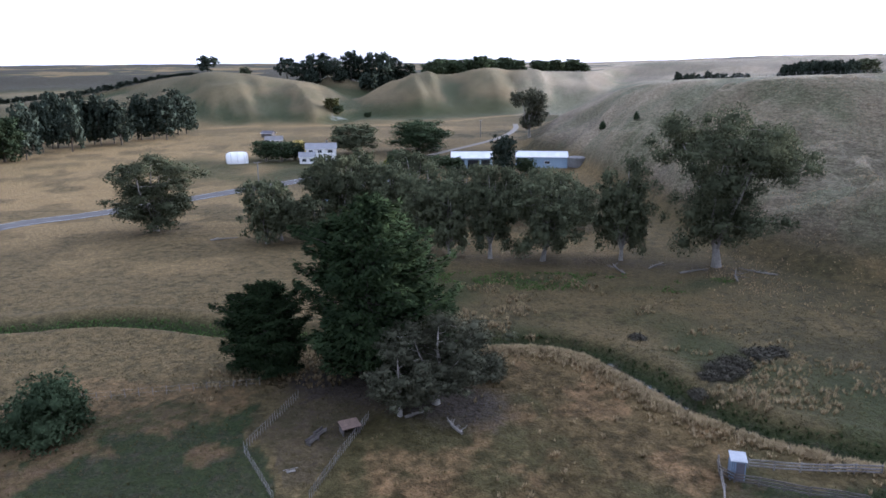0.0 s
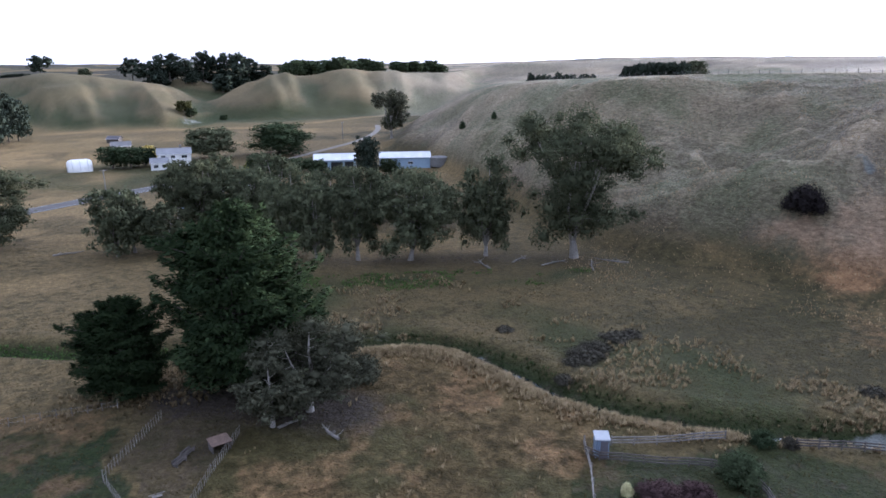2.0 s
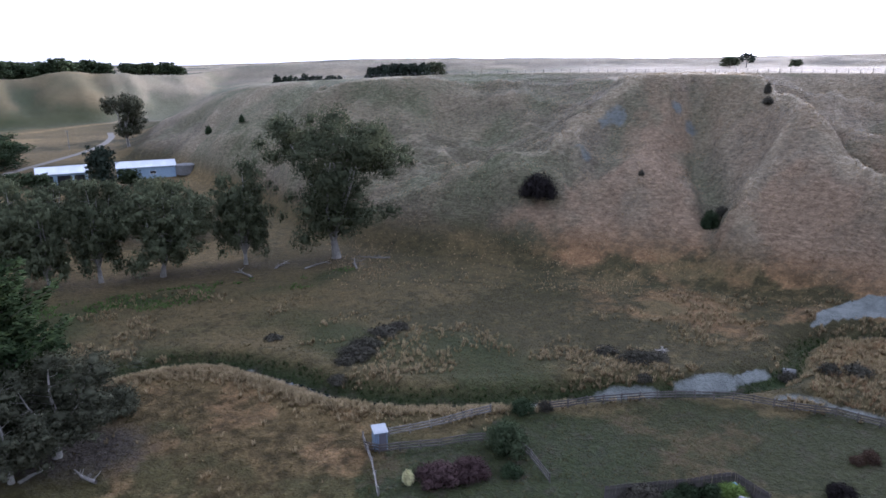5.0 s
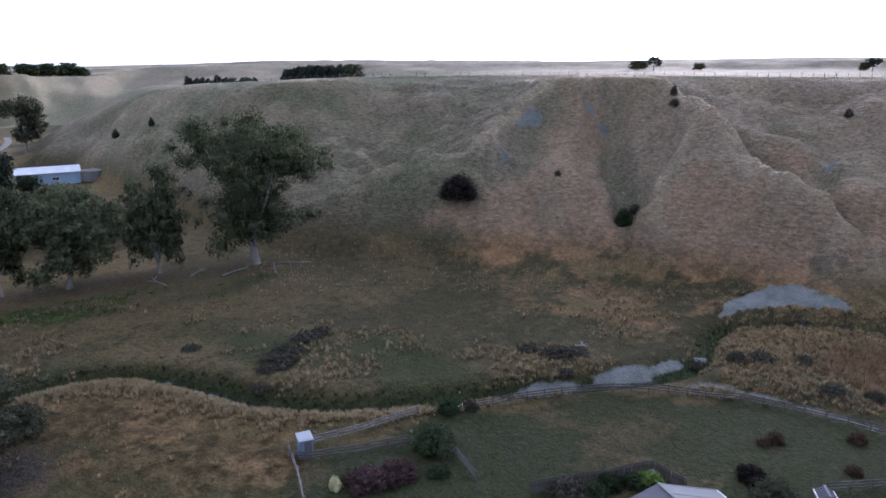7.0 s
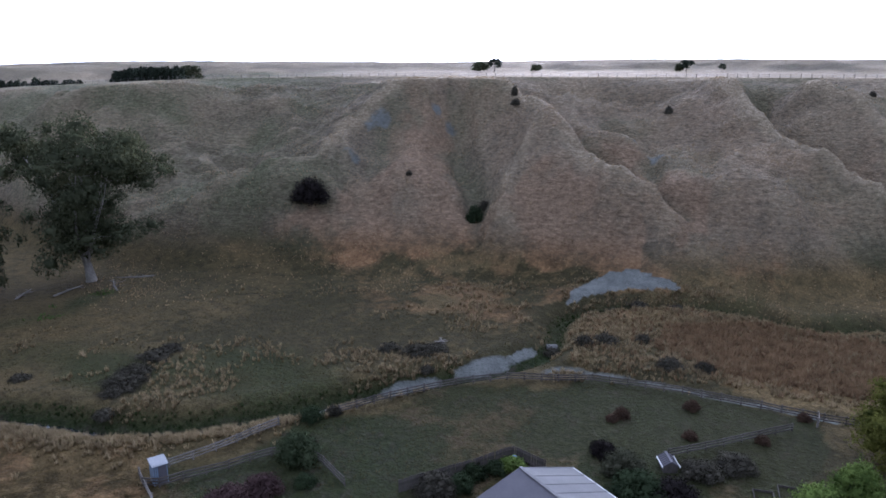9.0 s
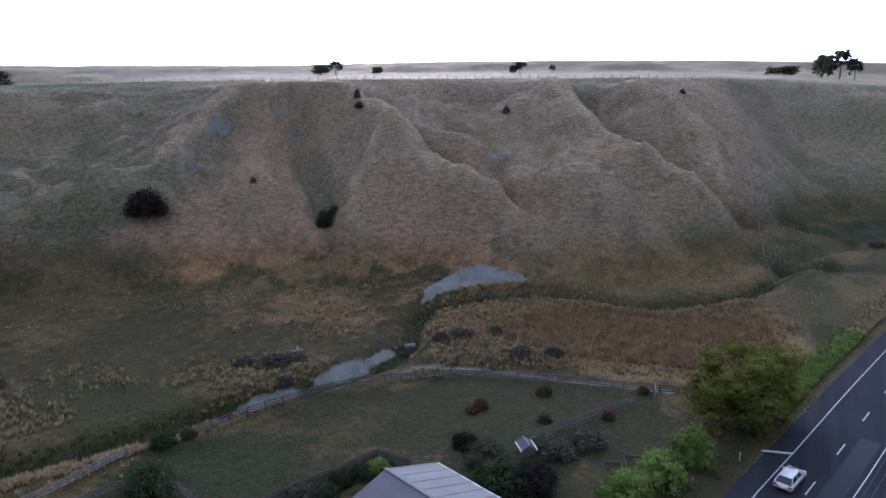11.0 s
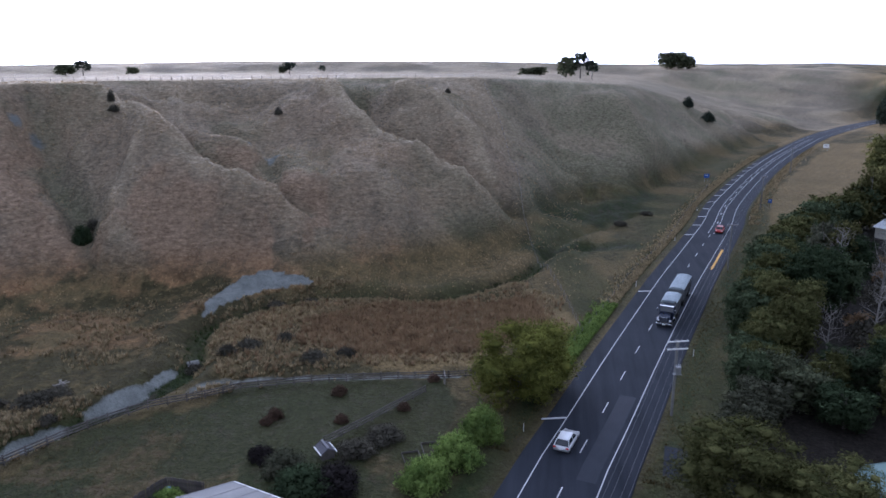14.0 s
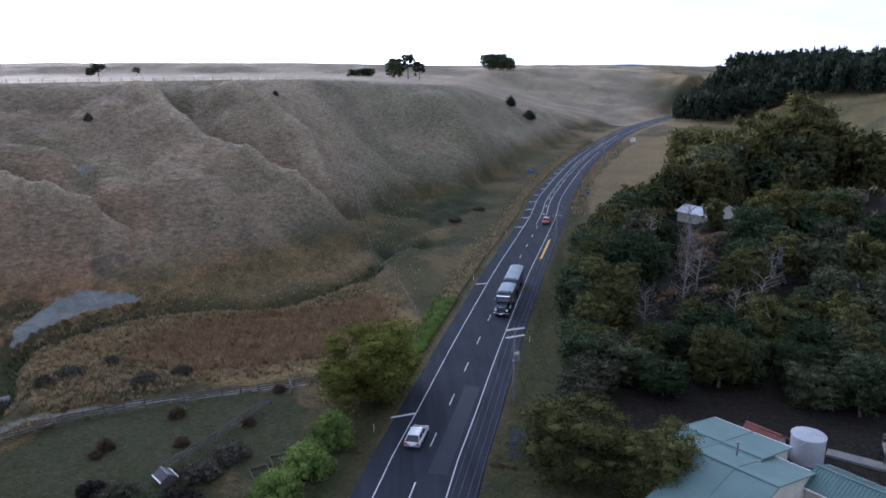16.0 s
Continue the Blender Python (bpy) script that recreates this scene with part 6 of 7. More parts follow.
# ---------------------------------------------------------------- roadside
def power_pole(x, y, turn, h, label, transformer=False):
    ob = thing("power_pole", label, "pole", x, y, None, turn, "power poles")
    part("pole", box(0.26, 0.2, h + 0.5, 0, 0, h / 2 - 0.25, 0.02), M_CONCRETE, ob)
    for zz, wd in ((h - 0.15, 2.5), (h - 1.1, 2.5)) if transformer else ((h - 0.15, 2.3),):
        arm = part("crossarm", box(wd, 0.1, 0.13, 0, -0.16, zz, 0.01), M_TIMBER if not transformer else M_WHITE, ob)
        for dx in (-1.05, -0.4, 0.4, 1.05):
            part("insulator", rod([(dx, -0.16, zz + 0.06), (dx, -0.16, zz + 0.16), (dx, -0.16, zz + 0.24)], [0.04, 0.07, 0.03], 8), M_TANK, arm)
    if transformer:
        tr = part("transformer", box(0.6, 0.55, 0.9, 0.1, -0.4, h - 3.6, 0.05), M_STEEL, ob)
        part("bracket", box(0.9, 0.5, 0.08, 0.1, -0.3, h - 4.15), M_STEEL, tr)
        for dx in (-0.15, 0.1, 0.35):
            part("bushing", rod([(dx, -0.4, h - 3.15), (dx, -0.4, h - 2.9)], 0.05, 6), M_TANK, tr)
    return ob


def wire(points, sag, label):
    v, f = [], []
    for (a, b) in zip(points[:-1], points[1:]):
        a, b = np.array(a), np.array(b)
        pts = [a + (b - a) * s - np.array([0, 0, sag * 4 * s * (1 - s)]) for s in np.linspace(0, 1, 12)]
        tube(v, f, pts, [0.011] * 12, 4)
    ob = part("power_line", (v, f), M_CABLE)
    return tagged(ob, label, "cable", "power lines")


def build_roadside():
    poles = [(12, 5.5, 16), (79.3, -14.2, 17), (144.5, -34.3, 17), (212, -57.5, 19), (290, -88, 23)]
    for k, (x, y, t) in enumerate(poles):
        power_pole(x, y, t - 90, 9.6, "grey concrete power pole with crossarms beside the highway" if k != 1 else "grey power pole with two white crossarms and transformer", k == 1)
    for dx in (-1.05, -0.4, 0.4, 1.05):
        pts = []
        for x, y, t in poles:
            c, s = math.cos(radians(t - 90)), math.sin(radians(t - 90))
            pts.append((x + c * dx + s * 0.16, y + s * dx - c * 0.16, ground_z(x, y) + 9.7))
        wire(pts, 0.9, "thin sagging power line along the highway")
    for a, r in ((-13.9, 230), (3.9, 372)):
        x, y = bearing(a, r)
        power_pole(x, y, 40, 8.5, "pale power pole beside the country road")
    # marker posts
    for x, off in ((73, -7.0), (130, -6.6), (165, -6.6), (205, -6.6), (100, 7.6), (150, 7.4), (200, 7.4), (250, 7.4)):
        p = np.array(HIGHWAY)
        k = int(np.argmin(np.abs(p[:, 0] - x)))
        d = p[k + 1] - p[k]
        d /= np.hypot(*d)
        q = p[k] + np.array([d[1], -d[0]]) * off
        ob = thing("marker_post", "white roadside marker post on the verge", "post", q[0], q[1], None, 15, "marker posts")
        part("post", box(0.1, 0.05, 1.15, 0, 0, 0.5, 0.01), M_WHITE, ob)
        part("reflector", box(0.07, 0.06, 0.12, 0, 0, 0.9), M_RED, ob)
    for name, label, x, y, t, w, h, mat in (("road_sign", "blue rectangular road sign on a post", 262, -51.8, 70, 1.8, 1.4, M_SIGNBLUE), ("road_sign", "white road sign on two posts by the bend", 372, -128, 66, 2.6, 1.8, M_WHITE),
                                            ("road_sign", "small blue sign beside the highway", 214, -60.5, 72, 1.0, 1.0, M_SIGNBLUE)):
        ob = thing(name, label, "sign", x, y, None, t - 160, "road signs")
        part("board", box(w, 0.05, h, 0, 0, 2.2, 0.01), mat, ob)
        for dx in (-w * 0.3, w * 0.3):
            part("post", box(0.08, 0.08, 2.9, dx, 0.07, 1.2), M_STEEL, ob)
        part("bar", box(w * 0.6, 0.02, h * 0.14, 0, -0.04, 2.35), M_WHITE if mat is not M_WHITE else M_SLATE, ob)
    # the driveway across from the pole
    drive = part("driveway", ([(66, -11.5, 0.05), (72, -12.5, 0.05), (70, -20, 0.05), (63, -19, 0.05), (66, -11.5, -.2), (72, -12.5, -.2), (70, -20, -.2), (63, -19, -.2)], [(0, 3, 2, 1), (2, 3, 7, 6)]), M_ASPHALT)
    tagged(drive, "short asphalt driveway off the highway", "driveway", kind="structure")
    # a concrete culvert pipe and a few dead limbs on the grass
    ob = thing("culvert_pipe", "open concrete culvert pipe above the stream", "pipe", 86.6, 50.6, None, 40)
    v, f = [], []
    for r0, r1, yy in ((0.55, 0.45, -0.8), (0.55, 0.45, 0.8)):
        for q in range(20):
            w = 2 * math.pi * q / 20
            v += [(r0 * math.cos(w), yy, 0.5 + r0 * math.sin(w)), (r1 * math.cos(w), yy, 0.5 + r1 * math.sin(w))]
    for q in range(20):
        a, b = 2 * q, 2 * ((q + 1) % 20)
        f += [(a, b, b + 1, a + 1), (a + 40, a + 41, b + 41, b + 40), (a, a + 40, b + 40, b), (a + 1, b + 1, b + 41, a + 41)]
    part("pipe", (v, f), M_CONCRETE, ob)
    for x, y, t, L, lab in ((2.2, 71.5, 120, 3.4, "bleached fallen log with broken limbs on grass"), (-2, 74, 20, 3.0, "bleached fallen branch under the gum tree"), (-48, 158, 10, 6, "long bleached fallen limb on dry grass"), (57, 126, 70, 7, "pile of fallen gum limbs under the tall tree"),
                            (50, 129, 15, 6, "fallen gum limb beside pale trunks"), (36, 131, 100, 6, "fallen gum limb on bare ground"), (62, 128, 150, 7, "broken gum limb on the hill's foot"), (44, 133, 40, 5, "fallen forked limb on bare ground")):
        dead_limb(x, y, t, L, lab)
    ob = thing("timber_pile", "small stack of pale boards on grass", "boards", 75, 62.5, None, 30)
    for k in range(7):
        b = part("board", box(1.9, 0.16, 0.05, 0, 0, 0), M_TIMBER, ob)
        b.matrix_basis = pose(0.1 * k - 0.3, 0.12 * (k % 3), 0.1 + 0.06 * k, 0, 4 * (k % 2), 35 * k)
    ob = thing("scrap_sheet", "bent pale sheet lying in the pen", "sheet", -14.4, 62.6, None, 20)
    part("sheet", box(0.9, 0.4, 0.04, 0, 0, 0.12, 0.01), M_TIMBER, ob)
    part("frame", box(1.5, 0.06, 0.06, 0, 0.4, 0.1, 0.01), M_TIMBER, ob)
    ob = thing("animal_shelter", "low rusty shelter inside the pen", "shelter", -9.4, 70.5, None, 25)
    part("wall", box(1.9, 0.08, 1.0, 0, 0.7, 0.5), M_DTIMBER, ob)
    part("side", box(0.08, 1.4, 1.0, -0.95, 0, 0.5), M_DTIMBER, ob)
    part("side", box(0.08, 1.4, 1.0, 0.95, 0, 0.5), M_DTIMBER, ob)
    part("roof", box(2.2, 1.8, 0.06, 0, 0, 1.05, 0.01, turn=Matrix.Rotation(radians(6), 4, 'X')), simple("rusty_sheet", (0.10, 0.07, 0.055), (0.20, 0.14, 0.11), 1.5, 0.7, 0.2, 0.2, 10), ob)
    for x, y in ((-12.6, 70), (-13.2, 68.4)):
        ob = thing("feed_trough", "dark old trough standing in the pen", "trough", x, y, None, 60)
        part("bottom", box(1.6, 0.6, 0.06, 0, 0, 0.3), M_DTIMBER, ob)
        for sy in (-0.3, 0.3):
            part("side", box(1.6, 0.05, 0.35, 0, sy, 0.45), M_DTIMBER, ob)
        for sx in (-0.7, 0.7):
            part("leg", box(0.08, 0.6, 0.35, sx, 0, 0.12), M_DTIMBER, ob)


def dead_limb(x, y, turn, L, label):
    g = np.random.default_rng(int(abs(x * 7 + y * 13)))
    v, f = [], []
    tube(v, f, [(-L / 2, 0, 0.15), (0, 0.2, 0.3), (L / 2, -0.1, 0.5)], [0.2, 0.15, 0.05], 7)
    for k in range(7):
        q = -L / 2 + L * (k + 1) / 8
        d = g.normal(0, 1, 2) * L * 0.16
        tube(v, f, [(q, 0.1, 0.25), (q + d[0] * 0.6, d[1] * 0.6, 0.35 + 0.3 * g.random()), (q + d[0], d[1], 0.25 + 0.7 * g.random())], [0.07, 0.05, 0.015], 5)
    ob = part("fallen_limb", (v, f), M_DEAD, None, "", True)
    ob.matrix_basis = pose(x, y, ground_z(x, y), 0, 0, turn)
    tagged(ob, label, "branch")


# ---------------------------------------------------------------- vehicles
def wheel(parent, x, y, r, w):
    v, f = [], []
    tube(v, f, [(x, y - w / 2, r), (x, y - w / 2 + 0.03, r), (x, y + w / 2 - 0.03, r), (x, y + w / 2, r)], [r * 0.88, r, r, r * 0.88], 20)
    f.append(tuple(range(19, -1, -1)))
    ty = part("tyre", (v, f), M_TYRE, parent)
    s = 1 if y > 0 else -1
    part("rim", rod([(x, y + s * (w / 2 - 0.02), r), (x, y + s * (w / 2 + 0.015), r)], [r * 0.6, r * 0.5], 14), M_CHROME, ty)


def loaded_body(parent, x0, x1, label):
    """A tipper body under a hooped tarpaulin, from x0 to x1."""
    L, c = x1 - x0, (x0 + x1) / 2
    part("side_panel", box(L, 0.06, 1.9, c, 1.2, 2.15, 0.01), M_SIDE, parent)
    part("side_panel", box(L, 0.06, 1.9, c, -1.2, 2.15, 0.01), M_SIDE, parent)
    part("front_panel", box(0.06, 2.4, 1.95, x0, 0, 2.15, 0.01), M_SIDE, parent)
    part("tailgate", box(0.06, 2.4, 1.95, x1, 0, 2.15, 0.01), M_SIDE, parent)
    part("bed", box(L, 2.4, 0.12, c, 0, 1.2, 0.01), M_SIDE, parent)
    for k in range(int(L / 0.9)):
        for sy in (-1.25, 1.25):
            part("stake", box(0.08, 0.06, 1.9, x0 + 0.4 + k * 0.9, sy, 2.15), M_SIDE, parent)
    pts = [(-1.27, 3.02), (1.27, 3.02), (1.26, 3.14), (0.7, 3.36), (0, 3.42), (-0.7, 3.36), (-1.26, 3.14)]
    part("tarpaulin", prism(pts, x0 - 0.05, x1 + 0.05, "x"), M_TARP, parent, label)
    for k in range(int(L / 1.0)):
        part("hoop", rod([(x0 + 0.5 + k, -1.26, 3.12), (x0 + 0.5 + k, -0.7, 3.38), (x0 + 0.5 + k, 0, 3.44), (x0 + 0.5 + k, 0.7, 3.38), (x0 + 0.5 + k, 1.26, 3.12)], 0.025, 5), M_TARP, parent)


def build_vehicles():
    p = np.array(HIGHWAY)
    s = np.r_[0, np.cumsum(np.hypot(*np.diff(p, axis=0).T))]

    def lane(x, off):
        q = float(np.interp(x, p[:, 0], s))
        a, b = (np.array([np.interp(q + e, s, p[:, 0]), np.interp(q + e, s, p[:, 1])]) for e in (-2, 2))
        d = (b - a) / np.hypot(*(b - a))
        m = (a + b) / 2 + np.array([d[1], -d[0]]) * off
        return m[0], m[1], math.degrees(math.atan2(d[1], d[0]))
    # the truck faces down the road towards the farm: its own +x points back along its length
    x, y, a = lane(113.5, 1.85)
    ob = thing("truck", "dark blue bonneted truck with a grey tarpaulin load", "truck", x, y, 0.10, a)
    x0 = -4.3
    part("chassis", box(8.8, 0.9, 0.3, 0, 0, 0.85, 0.02), M_TYRE, ob)
    part("bonnet", prism([(x0 + 0.05, 0.75), (x0 + 2.0, 0.75), (x0 + 2.0, 2.0), (x0 + 1.0, 1.92), (x0 + 0.15, 1.78)], -0.8, 0.8), M_NAVY, ob)
    part("cab", prism([(x0 + 1.95, 0.7), (x0 + 3.6, 0.7), (x0 + 3.6, 2.95), (x0 + 2.35, 2.95), (x0 + 2.0, 2.05)], -1.1, 1.1), M_NAVY, ob)
    part("windscreen", prism([(x0 + 2.0, 2.08), (x0 + 2.06, 2.08), (x0 + 2.36, 2.82), (x0 + 2.3, 2.82)], -0.98, 0.98), M_GLASS, ob)
    part("sun_visor", box(0.35, 2.1, 0.08, x0 + 2.2, 0, 2.92, 0.02), M_CHROME, ob)
    for sy in (-1.11, 1.11):
        part("side_window", box(0.75, 0.02, 0.6, x0 + 2.75, sy, 2.4), M_GLASS, ob)
        part("mirror", box(0.1, 0.22, 0.5, x0 + 2.0, sy * 1.24, 2.25, 0.02), M_CHROME, ob)
        part("headlight", box(0.12, 0.36, 0.3, x0 + 0.12, sy * 0.82, 1.2, 0.03), M_LIGHT, ob)
        part("mudguard", box(1.25, 0.42, 0.14, x0 + 0.95, sy * 0.93, 1.22, 0.05), M_NAVY, ob)
        part("fuel_tank", rod([(x0 + 2.3, sy * 0.95, 0.75), (x0 + 3.6, sy * 0.95, 0.75)], 0.3, 14), M_CHROME, ob)
        part("exhaust_stack", rod([(x0 + 3.75, sy * 0.9, 0.9), (x0 + 3.75, sy * 0.9, 3.5)], 0.08), M_CHROME, ob)
    part("grille", box(0.08, 1.15, 0.95, x0 + 0.06, 0, 1.25, 0.02), M_CHROME, ob)
    part("bumper", box(0.25, 2.35, 0.35, x0 - 0.05, 0, 0.62, 0.05), M_CHROME, ob)
    part("number_plate", box(0.02, 0.5, 0.13, x0 - 0.19, 0, 0.62), M_WHITE, ob)
    loaded_body(ob, x0 + 3.95, 4.5, "grey-green hooped tarpaulin")
    for wx in (x0 + 0.95, 1.6, 2.8):
        for sy in (-1.02, 1.02):
            wheel(ob, wx, sy, 0.5, 0.32 if wx < -2 else 0.5)
    x, y, a = lane(124.8, 1.85)
    ob = thing("trailer", "four-axle trailer under a grey tarpaulin behind the truck", "trailer", x, y, 0.10, a)
    part("chassis", box(9.0, 0.9, 0.3, 0, 0, 0.85, 0.02), M_TYRE, ob)
    part("drawbar", prism([(-0.5, 0.8), (0.5, 0.8), (0.08, 0.92), (-0.08, 0.92)], -6.2, -4.4, "x"), M_STEEL, ob)
    loaded_body(ob, -4.5, 4.5, "grey-green hooped tarpaulin")
    for wx in (-3.6, -2.4, 2.2, 3.4):
        for sy in (-1.02, 1.02):
            wheel(ob, wx, sy, 0.5, 0.5)
    for sy in (-0.9, 0.9):
        part("tail_light", box(0.05, 0.35, 0.12, 4.56, sy, 1.0), M_TAIL, ob)
    for name, label, xx, off, paint, back in (("car", "silver hatchback driving along the highway", 69.8, -1.75, M_SILVER, False), ("car", "red car approaching on the highway", 180.0, 1.75, M_RED, True)):
        x, y, a = lane(xx, off)
        ob = thing(name, label, "car", x, y, 0.10, a + (180 if back else 0))
        body = prism([(-2.1, 0.35), (2.1, 0.35), (2.15, 0.6), (2.05, 0.82), (1.1, 0.95), (-1.7, 0.98), (-2.1, 0.85), (-2.15, 0.6)], -0.88, 0.88)
        bmesh.ops.bevel(body, geom=body.edges[:], offset=0.07, segments=2, affect='EDGES')
        part("body", body, paint, ob, smooth=True)
        cabin = bmesh.new()
        lo = [(-1.95, -0.8, 0.93), (1.05, -0.8, 0.93), (1.05, 0.8, 0.93), (-1.95, 0.8, 0.93)]
        hi = [(-1.45, -0.62, 1.44), (0.3, -0.62, 1.46), (0.3, 0.62, 1.46), (-1.45, 0.62, 1.44)]
        vs = [cabin.verts.new(q) for q in lo + hi]
        for q in ((3, 2, 1, 0), (4, 5, 6, 7), (0, 1, 5, 4), (1, 2, 6, 5), (2, 3, 7, 6), (3, 0, 4, 7)):
            cabin.faces.new([vs[k] for k in q])
        part("windows", cabin, M_GLASS, ob)
        part("roof", box(1.85, 1.3, 0.07, -0.6, 0, 1.475, 0.03), paint, ob)
        for sx0, sx1, dz in ((1.05, 0.3, 0), (-1.95, -1.45, 0), (-0.35, -0.35, 0)):
            for sy in (-1, 1):
                part("pillar", rod([(sx0, sy * 0.8, 0.95), (sx1, sy * 0.63, 1.46)], 0.045, 6), paint, ob)
        for sy in (-0.72, 0.72):
            part("tail_light", box(0.1, 0.3, 0.16, -2.1, sy * 0.95, 0.8, 0.02), M_TAIL, ob)
            part("headlight", box(0.12, 0.32, 0.14, 2.06, sy * 0.95, 0.74, 0.02), M_LIGHT, ob)
            part("door_mirror", box(0.12, 0.2, 0.13, 0.85, sy * 1.36, 1.02, 0.03), paint, ob)
        part("number_plate", box(0.02, 0.5, 0.13, -2.16, 0, 0.62), M_WHITE, ob)
        for wx in (-1.3, 1.3):
            for sy in (-0.8, 0.8):
                wheel(ob, wx, sy, 0.32, 0.2)


# ---------------------------------------------------------------- more trees and shrubs
def dead_tree(x, y, h, w, turn, label):
    g = np.random.default_rng(int(abs(3 * x + 5 * y)))
    v, f = [], []
    top = np.array([g.normal(0, 0.4), g.normal(0, 0.4), h])
    tube(v, f, [(0, 0, -0.3), top * 0.4 + [0.2, 0, 0], top * 0.75, top], [h * 0.022, h * 0.016, h * 0.009, h * 0.002], 7)
    for k in range(13):
        s = 0.25 + 0.7 * (k + 0.5) / 13
        a = k * 2.4 + g.normal(0, 0.3)
        st = top * s
        e = st + np.array([math.cos(a), math.sin(a), 0.6]) * w / 2 * (1.1 - 0.6 * s) * (0.6 + 0.5 * g.random())
        tube(v, f, [st, (st + e) / 2 + g.normal(0, 0.2, 3), e], [h * 0.008, h * 0.005, h * 0.0015], 5)
        for q in range(4):
            b = (st + e) / 2 + (e - st) * 0.12 * q
            tube(v, f, [b, b + g.normal(0, 0.5, 3) + [0, 0, 0.5], b + g.normal(0, 1.0, 3) + [0, 0, 1.0]], [h * 0.003, h * 0.002, h * 0.001], 4)
    ob = part("bare_tree", (v, f), M_DEAD, None, "", True)
    ob.matrix_basis = pose(x, y, ground_z(x, y), 0, 0, turn)
    tagged(ob, label, "tree")


def grow_roadside():
    g = np.random.default_rng(9)
    tree(("round", 3, M_LIME, M_DBARK), 80.6, 4.0, 10.4, 10.8, 0, "tree", "broad yellow-green tree beside the highway", z=-0.9)
    tree(("round", 4, M_LIME, M_DBARK), 84.6, 1.2, 6.8, 6.8, 60, "tree", "smaller yellow-green tree beside the highway", z=-0.6)
    for x, y, h, w in ((70.6, 7.4, 5.0, 5.6), (64.8, 9.4, 4.6, 5.6), (60.2, 11.8, 4.4, 5.6)):
        tree(("bush", 4, M_BRIGHT, M_DBARK), x, y, h, w, x * 40, "shrub", "clipped bright green round shrub along the verge", "shrub", "round verge shrubs")
    # shrubs round the barn and yard
    for x, y, h, w, lf, lab in ((57.2, 23.4, 3.4, 6.5, M_BROAD, "dark green shrub against the barn"), (58.8, 20.6, 3.0, 5.6, M_TWIG, "dense dark shrub beside the barn"), (60.4, 26.4, 3.0, 4.8, M_GREY, "grey-green leafy shrub behind the barn"),
                                (62.4, 29.8, 1.9, 3.3, M_TWIG, "dark purple shrub in the paddock"), (64.9, 20.2, 2.0, 4.6, M_SCRUB, "grey twiggy shrub by the low hut"), (68.7, 18.0, 1.8, 4.8, M_SCRUB, "grey twiggy shrub by the rail fence"),
                                (69.9, 32.4, 1.1, 1.7, M_BRUSH, "rust-brown bush on the paddock grass"), (71.4, 31.9, 1.6, 2.1, M_BRUSH, "rust-brown bush on short grass"), (71.4, 23.8, 1.3, 1.8, M_BRUSH, "small rust-brown bush on grass"),
                                (75.5, 17.3, 1.4, 1.8, M_BRUSH, "rusty bush beside the rail fence"), (78.4, 26.2, 1.6, 2.2, M_BRUSH, "rusty bush against the rails"), (84, 15.2, 1.3, 1.8, M_BRUSH, "rusty bush near the gate"),
                                (41.0, 53.5, 4.2, 5.0, M_GREEN, "young green tree by the rail fence"), (47, 58.6, 2.0, 3.2, M_BROAD, "green shrub on the stream bank"), (49.5, 57.6, 1.5, 2.0, M_SCRUB, "dark shrub on the stream bank"),
                                (29, 53.5, 1.9, 1.4, M_CREAMY, "pale yellow flowering shrub in the yard"), (31.8, 52.2, 2.4, 5, M_PURPLE, "purple-brown shrub in the yard"), (35, 51.5, 2.2, 4.5, M_PURPLE, "low purple-brown shrub in the yard"),
                                (38.5, 49.5, 1.6, 2.5, M_BROAD, "small green shrub in the yard"), (46, 39, 2.6, 4.5, M_SCRUB, "greyish shrub beside the paling fence"), (50.5, 37.8, 1.8, 3.2, M_BROAD, "green garden shrub inside the palings"), (54, 35.5, 1.6, 3.0, M_BRIGHT, "bright green garden shrub inside the palings"),
                                (52.5, 36.5, 1.7, 2.6, M_BROAD, "low garden shrub inside the palings"), (48, 37.5, 2.0, 3.0, M_BROAD, "dark garden shrub by the barn")):
        tree(("bush", 5, lf, M_DBARK), x, y, h, w, x * 31, "shrub", lab, "shrub")
    # scrub on the flats
    for x, y, h, w in ((37.5, 83.5, 1.9, 6.0), (40, 85.5, 1.7, 5.5), (44.5, 88.8, 1.3, 5.5), (35, 82, 1.2, 3.5), (47.5, 90, 1.0, 4), (30, 96.8, 1.0, 3.2), (69, 62, 1.7, 5.5), (72, 61, 1.5, 4.5), (68, 66.5, 1.0, 4), (32.6, 78.5, 1.2, 3.2), (66, 57.5, 1.2, 2.5),
                       (88, 46, 1.5, 3.2), (91, 44, 1.7, 4), (95, 40, 1.4, 3.2), (88, 33, 1.6, 4.2), (90, 29, 1.5, 3.5), (85, 49.5, 1.6, 3), (115, 43, 1.4, 4), (107, 50.5, 1.3, 4), (112, 48.5, 1.3, 4.5)):
        tree(("scrub", 0, M_SCRUB, M_DBARK), x, y, h, w, x * 53, "scrub_bush", "low grey-brown twiggy scrub on rough grass", "shrub", "scrub on the flats")
